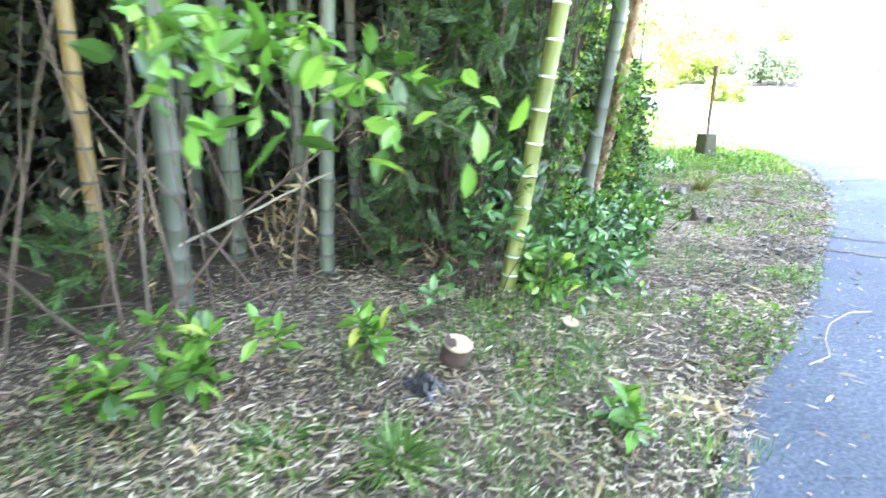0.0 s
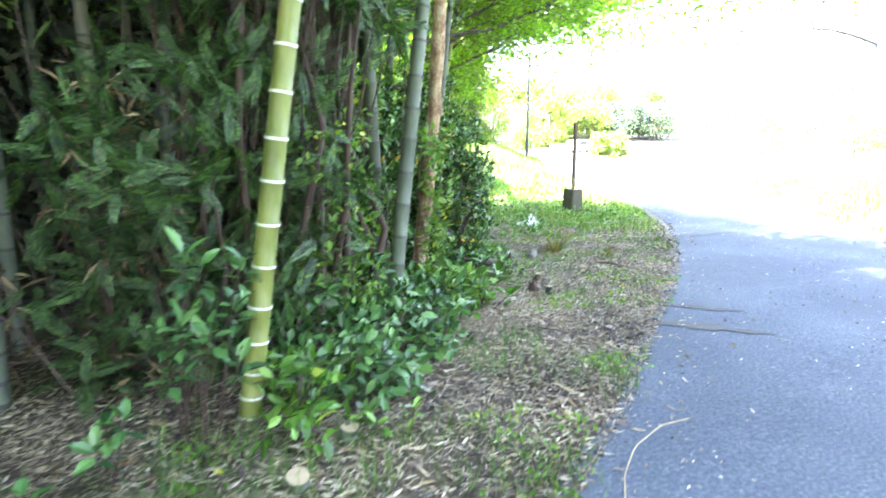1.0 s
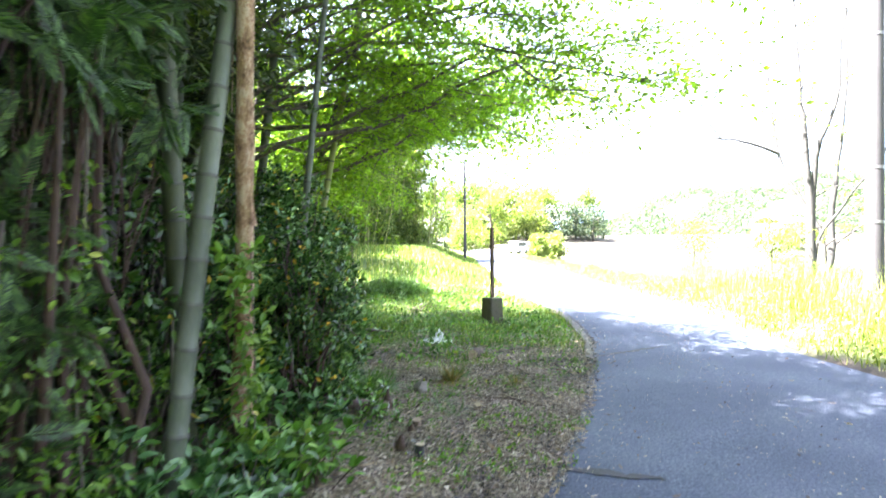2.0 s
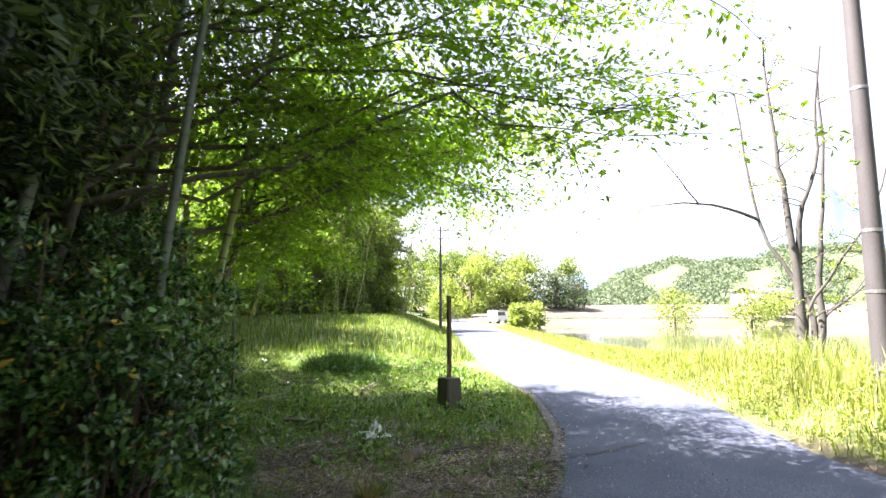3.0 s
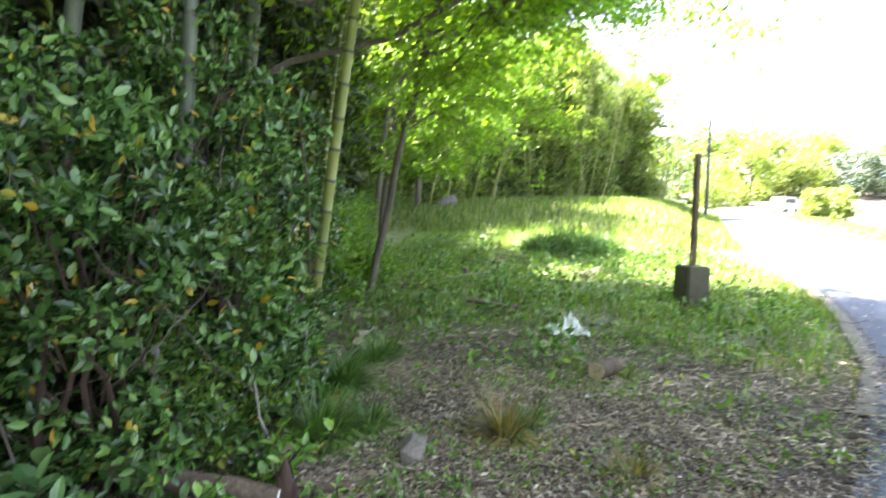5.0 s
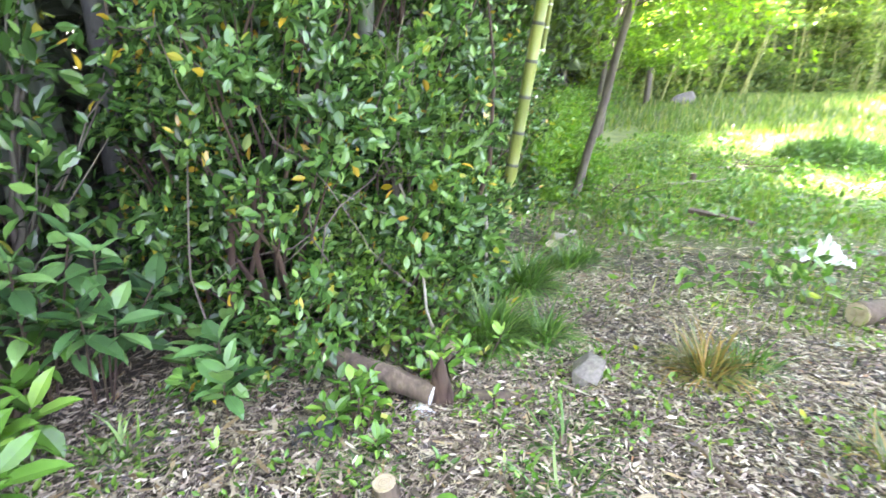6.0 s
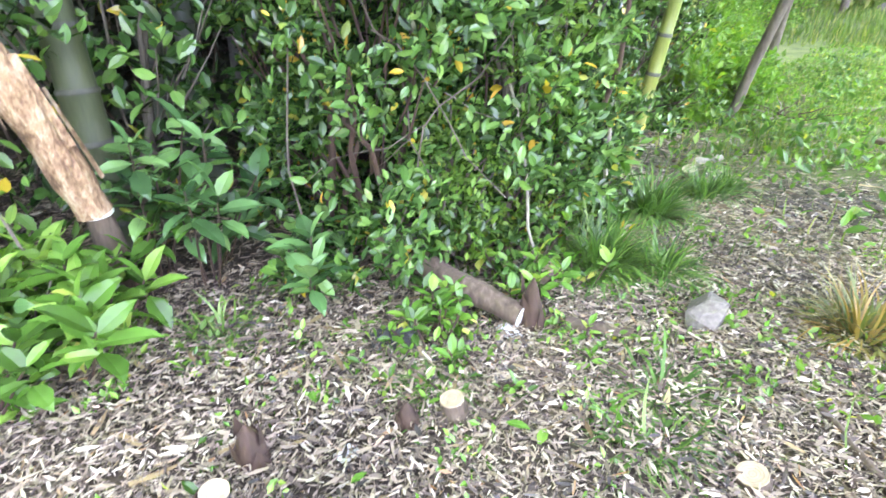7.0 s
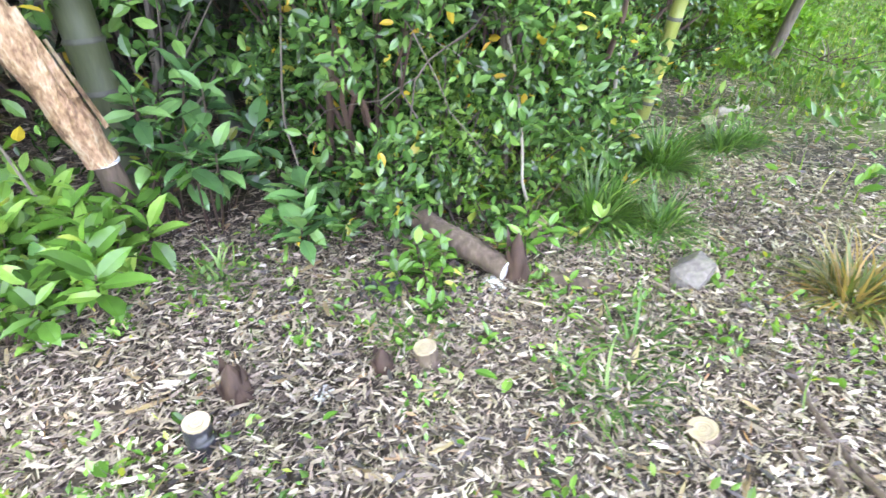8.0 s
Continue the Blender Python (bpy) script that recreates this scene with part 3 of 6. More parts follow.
ring_me = mesh("node_ring", ring_v, [np.concatenate([np.stack([j + q * 14, (j + 1) % 14 + q * 14, (j + 1) % 14 + (q + 1) * 14, j + (q + 1) * 14], -1) for q in range(3)])], M_NODE_PALE, None, True)
for q in range(0, len(P), 5):
    if P[q][2] < 5:
        rr = rad[q] / 1.07
        part("node_ring", ring_me, e, "white waxy node ring" if q == 0 else "", Matrix.Translation(P[q]) @ Matrix.Rotation(0.13, 4, "Y") @ Matrix.Diagonal((rr, rr, 1, 1)))

near = [  # x, y, radius, lean x, lean y, skin
    (-2.75, 4.15, 0.062, 0.03, 0.0, M_CULM_GOLD), (-1.83, 3.55, 0.078, 0.03, 0.01, M_CULM_GREY), (-1.86, 4.72, 0.085, 0.01, 0.0, M_CULM_GREY),
    (-0.96, 4.22, 0.062, 0.055, 0.0, M_CULM_GREY), (-1.42, 5.3, 0.05, 0.02, 0.0, M_CULM_GREY), (-2.42, 5.25, 0.07, 0.0, 0.0, M_CULM_GREY),
    (-0.62, 6.5, 0.085, 0.02, 0.0, M_CULM_GREY), (0.35, 6.6, 0.08, 0.04, 0.0, M_CULM_GREY), (-3.3, 3.6, 0.06, -0.05, 0.0, M_CULM_DARK),
    (1.42, 5.55, 0.068, 0.115, 0.02, M_CULM_GREY),
    (1.38, 6.5, 0.085, -0.03, -0.04, M_CULM_OLIVE), (2.1, 8.1, 0.042, 0.09, -0.01, M_CULM_GREY), (2.19, 9.8, 0.05, 0.16, -0.02, M_CULM), (0.7, 8.6, 0.06, 0.14, 0.0, M_CULM_GREY), (1.5, 9.75, 0.07, 0.09, 0.0, M_CULM_GREY),
    (1.0, 10.4, 0.05, 0.13, 0.0, M_CULM_GREY), (0.2, 9.6, 0.055, 0.1, 0.0, M_CULM_GREY), (1.2, 12.4, 0.035, 0.12, 0.0, M_CULM), (0.9, 13.0, 0.03, 0.1, 0.0, M_CULM)]
for x, y, r, a, b, skin in near:
    lab = {M_CULM_GOLD: "slender yellowed bamboo culm", M_CULM_DARK: "old brown bamboo culm in the shade", M_CULM: "green bamboo culm leaning out of the wood", M_CULM_OLIVE: "mossy olive-green bamboo culm behind the bush"}.get(skin, G_LABEL)
    # the 12 m tops arch over above the view to shade the lane
    bamboo(x, y, r, 8.5 if x > 0.9 else 12.0, (a, b), skin, M_NODE_PALE if skin is M_CULM and y > 12 else M_NODE_DARK, lab, 900 if x > 0.9 else 3200, 4.6, arch=0.0 if x > 0.9 else 2.4)
# the stand behind: three culms built, then copied
kinds = [bamboo(-4, 7, 0.055, 10.5, (0.02, 0.01), M_CULM_DARK, M_NODE_DARK, "old brown bamboo culm in the shade", 2600, 3.4)[0],
         bamboo(-5.4, 6.2, 0.065, 11, (-0.02, 0.02), M_CULM_GREY, M_NODE_DARK, G_LABEL, 2600, 3.4)[0],
         bamboo(-3.2, 8.4, 0.05, 10, (0.04, -0.02), M_CULM_GREY, M_NODE_DARK, G_LABEL, 2600, 3.2)[0]]
taken = [(x, y) for x, y, *_ in near] + [(-4, 7), (-5.4, 6.2), (-3.2, 8.4)]
# arching culms added so that their crowns keep the sun off the lane
arching = bamboo(-4.6, 1.2, 0.06, 12.5, (0.05, 0.0), M_CULM_GREY, M_NODE_DARK, "tall bamboo culm arching over towards the lane, added for shade", 3600, 4.6, arch=3.4)[0]
taken.append((-4.6, 1.2))
for x, y in ((-4.4, 2.6), (-4.0, -0.4), (-4.8, -1.6), (-4.2, -3.0), (-5.4, 0.2), (-5.6, -4.4), (-4.0, 4.6), (-6.4, -6.0), (-5.0, 3.6), (-6.0, -2.4), (-6.6, 1.6), (-7.4, -7.4), (-5.2, 5.4), (-3.6, 6.2), (-2.9, 7.2), (-2.2, 8.2)):
    taken.append((x, y))
    copy_thing(arching, pose(x, y, height1(x, y), rng.uniform(-3, 3), rng.uniform(-2, 6), rng.uniform(-25, 25)))
made = 0
for q in range(3000):
    if made >= 105:
        break
    y = rng.uniform(-3, 12)
    x = wood_x(y) - 1.3 - 8.5 * rng.random() ** 1.4
    if min((x - a) ** 2 + (y - b) ** 2 for a, b in taken) < 0.33 or x * x + y * y < 9 or (y < 5.6 and x > -3.6) or (y < 3 and x > -4.5):
        continue
    taken.append((x, y))
    copy_thing(kinds[made % 3], pose(x, y, height1(x, y), rng.uniform(-2, 2), rng.uniform(-2, 4), rng.uniform(0, 360)))
    made += 1


# ---- broad trees and shrubs ----
def leaf_cloud(soup, centres, radius, n, form, size, up=0.3, flat=0.7, droop=0.0, slot=0, wide=None):
    """Leaves round clump centres, set outwards."""
    who = rng.integers(0, len(centres), n)
    off = dirs(n) * (rng.random(n) ** 0.5)[:, None] * radius
    off[:, 2] *= flat
    D = unit(off) * 0.6 + dirs(n, up - droop)
    S = size * (0.65 + 0.7 * rng.random(n))
    strew(soup, form, centres[who] + off, D, dirs(n, 1.3), S, slot, S if wide is None else S * wide)


def shrub(name, label, x, y, rad, tall, clumps, leaves, form, size, leaf, stem=M_BARK, hollow=0.35, group="", category="shrub", clump_r=0.16, z=None, lean=(0, 0), up=0.35, low=0.04):
    """Several stems from one root, twigs to clumps, and leaves round each clump."""
    e = thing(name, label, category, pose(x, y, height1(x, y) if z is None else z), group)
    d = dirs(clumps)
    d[:, 2] = np.abs(d[:, 2])
    rr = hollow + (1 - hollow) * rng.random(clumps) ** 0.6
    C = d * rr[:, None] * (rad, rad, tall * 0.62)
    C[:, 2] = tall * (low + (1 - low) * rng.random(clumps)) * np.sqrt(np.clip(1.05 - (np.hypot(C[:, 0], C[:, 1]) / rad) ** 2 * 0.6, 0.1, 1))
    C[:, 0] += lean[0] * C[:, 2]
    C[:, 1] += lean[1] * C[:, 2]
    s = Soup()
    stems = max(3, clumps // 14)
    for q in range(stems):
        tip = C[rng.integers(0, clumps)]
        tube(s, bend((rng.normal() * rad * 0.15, rng.normal() * rad * 0.15, -0.05), tip, 0.25, 6), np.linspace(0.012 + 0.006 * tall, 0.004, 6), 5)
    for q in range(min(clumps, 50)):
        a = C[q]
        tube(s, bend(a * (0.5, 0.5, 0.6), a, 0.15, 4), np.linspace(0.007, 0.003, 4), 4)
    part("branchwork", s.mesh("branchwork", stem, True), e)
    s = Soup()
    leaf_cloud(s, C, clump_r, leaves, form, size, up)
    part("foliage", s.mesh("foliage", leaf), e)
    return e


def broad_tree(name, label, base, trunk, limbs, leaves, size, leaf, bark=M_BARK, r0=0.07, spray=0.55, form=LEAF2, twigs=7, droop=0.25, group="", category="tree"):
    """A tapered trunk through given heights, limbs to given tips, flat leafy sprays along them."""
    bx, by = base
    e = thing(name, label, category, pose(bx, by, height1(bx, by)), group)
    s = Soup()
    T = np.array([(0, 0, -0.1)] + trunk, float)
    fine = np.stack([np.interp(np.linspace(0, len(T) - 1, 24), np.arange(len(T)), T[:, k]) for k in range(3)], -1)
    fine[1:-1] += rng.normal(size=(22, 3)) * 0.012
    tube(s, fine, np.linspace(r0, r0 * 0.25, 24), 9)
    part("trunk", s.mesh("trunk", bark, True), e)
    s, tips, tdir = Soup(), [], []
    for tip in limbs:
        tip = np.array(tip, float)
        k = np.argmin(np.abs(fine[:, 2] - tip[2] * (0.62 + 0.55 * rng.random())))
        a = fine[k]
        line = bend(a, tip, 0.3, 9, -0.07 * np.linalg.norm(tip - a))
        ln = np.linalg.norm(tip - a)
        tube(s, line, np.linspace(min(0.01 + 0.0045 * ln, r0 * 0.5), 0.003, 9), 6, 0, False)
        for q in range(max(3, int(twigs * ln / 2))):
            f = 0.22 + 0.78 * rng.random()
            p = np.array([np.interp(f * 8, np.arange(9), line[:, m]) for m in range(3)])
            d = unit(unit(tip - a) * 0.7 + rng.normal(size=3) * (0.8, 0.8, 0.25) + (0, 0, -0.1))
            l2 = spray * (0.7 + 0.9 * rng.random())
            tw = bend(p, p + d * l2, 0.15, 5)
            tw[:, 2] -= droop * l2 * np.linspace(0, 1, 5) ** 2
            tube(s, tw, np.linspace(0.006, 0.002, 5), 4, 0, False)
            tips.append(tw), tdir.append(d)
    part("branchwork", s.mesh("branchwork", bark, True), e)
    tw, td = np.array(tips), np.array(tdir)
    who = rng.integers(0, len(tw), leaves)
    f = rng.random(leaves) * 3.99
    a = f.astype(int)
    P = tw[who, a] + (tw[who, a + 1] - tw[who, a]) * (f - a)[:, None]
    side = unit(np.cross(td[who], (0, 0, 1.0))) * rng.choice([-1, 1], leaves)[:, None]
    P = P + side * (0.16 * rng.random(leaves) * spray / 0.55)[:, None] + rng.normal(size=(leaves, 3)) * (0.07, 0.07, 0.07)
    D = td[who] * 0.6 + side * 0.7 + dirs(leaves, -0.3) * 0.7
    s = Soup()
    strew(s, form, P, D, dirs(leaves, 1.8), size * (0.7 + 0.6 * rng.random(leaves)))
    part("crown", s.mesh("crown", leaf), e, "leaf sprays")
    return e


# ---- the overhanging trees ----
C_LABEL = "fresh green broadleaf tree with long limbs over the lane"
tips = [(a - 1.9, b - 13.4, c) for a, b, c in ((5.6, 12, 4.3), (6.4, 12.6, 4.1), (4.6, 11.8, 3.7), (5.0, 13.4, 4.2), (4.0, 14.2, 2.9), (3.6, 12.4, 2.7), (3.2, 13.6, 2.5), (2.6, 12.4, 3.2), (6.8, 12.0, 5.0), (5.4, 15.0, 5.0), (3.8, 15.6, 3.8),
                                               (7.2, 14.2, 3.8), (6.2, 14.4, 4.7), (5.2, 11.4, 5.0), (4.2, 13.2, 5.2), (3.0, 14.6, 3.4), (4.4, 12.8, 4.2), (5.4, 14.0, 5.0), (2.8, 12.2, 5.4), (3.6, 11.4, 4.6), (6.0, 11.2, 4.2), (2.2, 14.4, 4.6), (4.2, 16.2, 5.2), (5.2, 16.6, 5.6), (3.2, 16.4, 4.6), (4.8, 15.6, 6.0), (3.4, 15.2, 6.2), (2.4, 16.8, 5.0), (5.8, 15.4, 5.4), (3.0, 13.4, 6.4), (4.0, 14.4, 6.6))]
broad_tree("broadleaf_tree", C_LABEL, (1.75, 13.0), [(0.5, -0.1, 2), (1.05, -0.2, 4), (1.75, -0.2, 6), (2.5, -0.3, 8)], tips, 38000, 0.085, L_MAPLE, M_BARK, 0.06, 0.95, twigs=11, group="overhanging trees")
tips = [(a - 0.9, b - 9.6, c) for a, b, c in ((6.8, 7.0, 3.7), (6.6, 7.8, 3.5), (6.9, 10.3, 3.8), (6.4, 11.2, 3.7), (5.9, 10.0, 3.8), (5.4, 9.0, 3.9), (5.2, 8.0, 4.4), (7.2, 8.4, 4.4), (4.6, 9.6, 3.9), (6.9, 10.0, 4.2), (4.8, 10.8, 3.6),
                                              (4.0, 8.4, 5.0), (5.6, 7.2, 5.2), (6.4, 8.4, 5.0), (4.4, 10.2, 5.0), (4.4, 11.0, 5.6), (7.4, 7.4, 4.9), (7.6, 9.2, 5.6), (7.0, 11.2, 4.8), (5.0, 8.6, 5.0))]
broad_tree("broadleaf_tree", C_LABEL, (0.9, 9.6), [(0.1, 0, 2), (0.5, 0, 4), (0.9, -0.1, 6), (1.4, -0.2, 8.4)], tips, 22000, 0.085, L_MAPLE, M_BARK, 0.07, 0.85, twigs=11, group="overhanging trees")
tips = [(a - 0.2, b - 19, c) for a, b, c in ((3.4, 18, 3.0), (2.6, 19.4, 2.6), (3.8, 19.6, 4.2), (2.0, 17.4, 3.6), (3.0, 21, 4.0), (1.6, 20, 5.6), (3.6, 18.4, 5.6), (2.2, 18.6, 6.8), (4.2, 20.6, 5.4), (1.0, 17.6, 2.6), (2.8, 17.2, 4.6), (1.4, 18.6, 4.4))]
t1 = broad_tree("broadleaf_tree", "dense fresh green tree, at the wood's edge and as unseen shade", (0.2, 19), [(0.2, 0, 2), (0.5, 0, 4), (0.9, 0, 6), (1.0, 0, 7.5)], tips, 13000, 0.12, L_EDGE, M_BARK, 0.1, 0.9, group="trees at the wood's edge")
for x, y, rz, k in ((-1.4, 24, 40, 1.2), (-1.0, 29, -50, 1.3), (-2.2, 21, 120, 1.2), (-3.6, 27, 200, 1.4), (-0.6, 16, 160, 1.0)):
    c = copy_thing(t1, pose(x, y, height1(x, y), 0, 0, rz))
    c.scale = (k, k, k)

# unseen copies behind the starting point, added to cut the sky light
for x, y, rz, k in ((1.5, -8, 10, 1.5), (4.6, -7.2, 80, 1.7), (7.8, -6.4, 150, 1.6), (11, -5.6, 220, 1.7), (4, -11.5, 300, 1.8), (8.5, -11, 30, 1.8), (12.5, -9.5, 190, 1.8), (-1.5, -10, 250, 1.7), (-4.2, -6.5, 90, 1.5), (-7.5, -4.5, 330, 1.5)):
    c = copy_thing(t1, pose(x, y, height1(x, y), 0, 0, rz))
    c.scale = (k, k, k)
# leafy roof added to keep sky light off the bushes
tips = [(a - 0.5, b - 7.6, c) for a, b, c in ((1.2, 6.4, 3.6), (1.1, 5.6, 3.9), (1.1, 7.4, 4.0), (1.0, 8.2, 4.2), (0.8, 9.2, 4.4), (0.6, 10.2, 4.2), (1.0, 6.0, 4.4), (0.8, 5.0, 4.2), (1.3, 7.2, 3.4), (1.3, 8.6, 3.5), (0.9, 9.4, 3.8),
                                              (0.3, 10.6, 4.6), (-0.4, 9.0, 5.0), (-0.6, 7.4, 5.0), (-0.3, 5.8, 4.8), (0.8, 8.2, 5.2), (1.2, 6.6, 4.9), (0.6, 11.4, 4.4), (0.2, 11.8, 4.0), (0.6, 10.4, 3.2), (0.2, 11.2, 2.6), (0.7, 9.0, 3.0))]
broad_tree("evergreen_tree", "evergreen tree added to roof over and shade the bushes", (0.5, 7.6), [(0.05, 0, 2), (0.2, 0, 4), (0.3, 0.1, 5.4)], tips, 34000, 0.1, L_SHADE, M_GREYBARK, 0.08, 0.9, twigs=10)

# the far bamboo grove at the end of the meadow
g1 = bamboo(4.0, 40.5, 0.06, 11.0, (0.03, 0.0), M_CULM, M_NODE_DARK, "tall green bamboo at the far meadow's edge", 1900, 2.4, group="far bamboo grove")[0]
for q in range(46):
    y = rng.uniform(30, 56)
    x = wood_x(y) - 0.6 - 5 * rng.random()
    copy_thing(g1, pose(x, y, height1(x, y), rng.uniform(-3, 3), rng.uniform(-2, 5), rng.uniform(0, 360)))

g2 = thing("bamboo_clump", "dense leafy bamboo clump at the far meadow's edge", "bamboo", pose(12.6, 50.5, height1(12.6, 50.5)), "far bamboo grove")
s = Soup()
for q in range(14):
    a, b = rng.normal() * 0.9, rng.normal() * 0.9
    tube(s, bend((a, b, -0.1), (a * 1.8 + 0.3, b * 1.8, 9.5), 0.05, 8), np.linspace(0.05, 0.012, 8), 6)
part("branchwork", s.mesh("branchwork", M_CULM, True), g2, "pale green culms")
s = Soup()
k = 90
C = np.stack([rng.normal(size=k) * 1.2, rng.normal(size=k) * 1.2, 10.0 * (0.03 + 0.97 * rng.random(k))], -1)
C[:, :2] *= (0.7 + 0.75 * np.sin(np.clip(C[:, 2] / 10, 0, 1) * 3.0))[:, None]
leaf_cloud(s, C, 0.62, 7500, LEAF2, 0.26, -0.4, 0.8)
part("crown", s.mesh("crown", L_GROVE), g2, "hanging plumes of leaves")
for q in range(34):
    y = rng.uniform(29, 55) if q % 2 else rng.uniform(31, 36)
    x = wood_x(y) - 1.0 - 4.5 * rng.random()
    c = copy_thing(g2, pose(x, y, height1(x, y), 0, rng.uniform(-2, 3), rng.uniform(0, 360)))
    c.scale = (1, 1, rng.uniform(0.75, 1.15))

# ---- brown trunk, ivy, evergreen wall ----
rng = np.random.default_rng(101)
bz = height1(1.78, 6.32)
tr = thing("leaning_trunk", "sawn orange-brown trunk with peeling bark, leaning among ivy", "tree trunk", pose(1.78, 6.34, bz))
s = Soup()
line = np.array([(0, 0, 0.40), (0.03, -0.1, 0.75), (0.06, -0.27, 1.2), (0.09, -0.5, 1.9), (0.12, -0.7, 2.8), (0.16, -0.95, 4.2), (0.2, -1.2, 6.0)])
fine = np.stack([np.interp(np.linspace(0, 6, 30), np.arange(7), line[:, k]) for k in range(3)], -1)
rad = np.linspace(0.075, 0.045, 30) * (1 + 0.07 * rng.normal(size=30))
tube(s, fine, rad, 12)
part("trunk", s.mesh("trunk", M_REDBARK, True), tr)
s = Soup()
tube(s, np.array([(0.0, 0.004, 0.385), (0.0, 0.003, 0.396), (0.0, 0.002, 0.402)]), [0.062, 0.066, 0.05], 12)
part("cut_end", s.mesh("cut_end", M_WHITE), tr, "pale sawn end")
s = Soup()
tube(s, np.array([(-0.02, 0.05, -0.08), (-0.01, 0.04, 0.1), (-0.005, 0.02, 0.3), (0, 0.008, 0.386)]), [0.09, 0.07, 0.055, 0.05], 10)
part("root_stub", s.mesh("root_stub", M_DEADWOOD, True), tr, "dark rotten stub under the sawn end")
for q in range(14):
    s = Soup()
    k = rng.integers(0, 22)
    a = rng.uniform(0, 6.28)
    p = fine[k] + np.array([math.cos(a), math.sin(a), 0]) * rad[k] * 1.02
    ln = rng.uniform(0.15, 0.5)
    w = np.array([-math.sin(a), math.cos(a), 0]) * 0.018
    o = np.array([math.cos(a), math.sin(a), 0]) * 0.02
    qv = p + np.array([0, -0.25 * ln, ln])
    s.add(np.array([p - w + o, p + w + o * 1.3, qv + w, qv - w]), [np.array([(0, 1, 2, 3)])])
    part("bark_strip", s.mesh("bark_strip", M_REDBARK), tr)
e = thing("ivy", "bright climbing ivy on the leaning trunk", "climbing plant", pose(1.82, 6.2, height1(1.82, 6.2)), "ivy")
s = Soup()
C = np.array([(0.06 + 0.05 * rng.normal(), -0.05 - 0.32 * h + 0.05 * rng.normal(), h) for h in rng.uniform(0.1, 1.7, 60)])
leaf_cloud(s, C, 0.1, 420, LEAF8, 0.075, -0.3, 1.0)
part("foliage", s.mesh("foliage", L_IVY), e)
s = Soup()
tube(s, bend((0.05, 0, -0.02), (0.1, -0.5, 1.7), 0.05, 9), 0.006, 5)
part("vine", s.mesh("vine", M_BARK), e)
for x, y, h, n in ((1.12, 5.1, 2.3, 420), (0.9, 4.75, 1.8, 200), (1.38, 5.75, 1.2, 200)):
    e = thing("ivy", "bright creeper hanging on dead stems", "climbing plant", pose(x, y, height1(x, y)), "ivy")
    s = Soup()
    C = np.array([(0.1 * rng.normal(), 0.1 * rng.normal(), t) for t in rng.uniform(0.1, h, 40)])
    leaf_cloud(s, C, 0.13, n, LEAF8, 0.06, -0.4, 1.0)
    part("foliage", s.mesh("foliage", L_IVY), e)
    for tip, r in (((0.05, 0.05, h), 0.009), ((-0.1, 0.05, h * 0.9), 0.006)):
        s = Soup()
        tube(s, bend((0.4 * tip[0], 0, -0.05), tip, 0.09, 9), r, 5)
        part("vine", s.mesh("vine", M_BARK), e)

B_LABEL = "dense glossy evergreen bush with scattered yellow leaves"
for x, y, r, h, cl, n in ((2.2, 7.45, 0.6, 2.0, 190, 6600), (1.5, 7.6, 0.5, 1.8, 90, 2600), (2.2, 8.35, 0.7, 2.6, 200, 7000), (1.8, 9.1, 0.8, 2.8, 180, 5200), (1.4, 8.0, 0.9, 2.6, 130, 3000), (2.5, 7.95, 0.45, 1.3, 100, 3400), (2.45, 8.7, 0.4, 0.9, 70, 2000), (1.6, 10.2, 0.8, 2.4, 130, 3000), (1.3, 11.4, 0.8, 2.0, 120, 2400)):
    shrub("evergreen_bush", B_LABEL, x, y, r, h, cl, int(n * 1.4), LEAF8, 0.061, L_GLOSSY, M_SHOOT, group="evergreen bushes", clump_r=0.11)
shrub("evergreen_bush", "dark dense evergreen bush hiding the wood", 1.0, 6.7, 0.7, 2.4, 110, 2000, LEAF8, 0.09, L_GLOSSY, group="evergreen bushes")

for x, y, r, h in ((1.0, 12.6, 0.7, 1.2), (0.9, 14.0, 0.8, 1.0), (0.2, 15.2, 0.8, 1.3), (1.4, 12.0, 0.5, 0.8), (-0.2, 17.0, 0.9, 1.2), (-0.8, 18.6, 0.9, 1.0), (-1.2, 20.4, 0.9, 1.3), (-1.6, 22.6, 1.0, 1.2), (-2.0, 25, 1.1, 1.3), (-2.2, 27.6, 1.1, 1.4), (1.5, 13.6, 0.5, 0.6), (0.6, 16.4, 0.6, 0.7)):
    shrub("edge_shrub", "light green low shrub along the wood's edge", x, y, r, h, 60, 1300, LEAF2, 0.1, L_IVY, group="shrubs along the edge", clump_r=0.2, hollow=0.1)

es = shrub("edge_shrub", "leafy shrub at the foot of the far grove", 3.0, 39.5, 1.3, 2.2, 70, 1800, LEAF2, 0.2, L_BAMBOO, group="shrubs along the edge", clump_r=0.35, hollow=0.1)
for y in np.arange(29.5, 55, 1.5):
    x = wood_x(y) - 0.4 - rng.random()
    c = copy_thing(es, pose(x, y, height1(x, y), 0, 0, rng.uniform(0, 360)))
    c.scale = (1, 1, rng.uniform(0.7, 1.4))
shrub("creeper_bush", "fine-leaved light green creeper over the bush", 2.5, 8.25, 0.36, 1.3, 70, 2600, LEAF2, 0.045, L_IVY, group="creepers", clump_r=0.1)
shrub("creeper_bush", "fine-leaved light green creeper over the bush", 2.45, 7.7, 0.3, 0.8, 50, 1700, LEAF2, 0.042, L_IVY, group="creepers", clump_r=0.1)
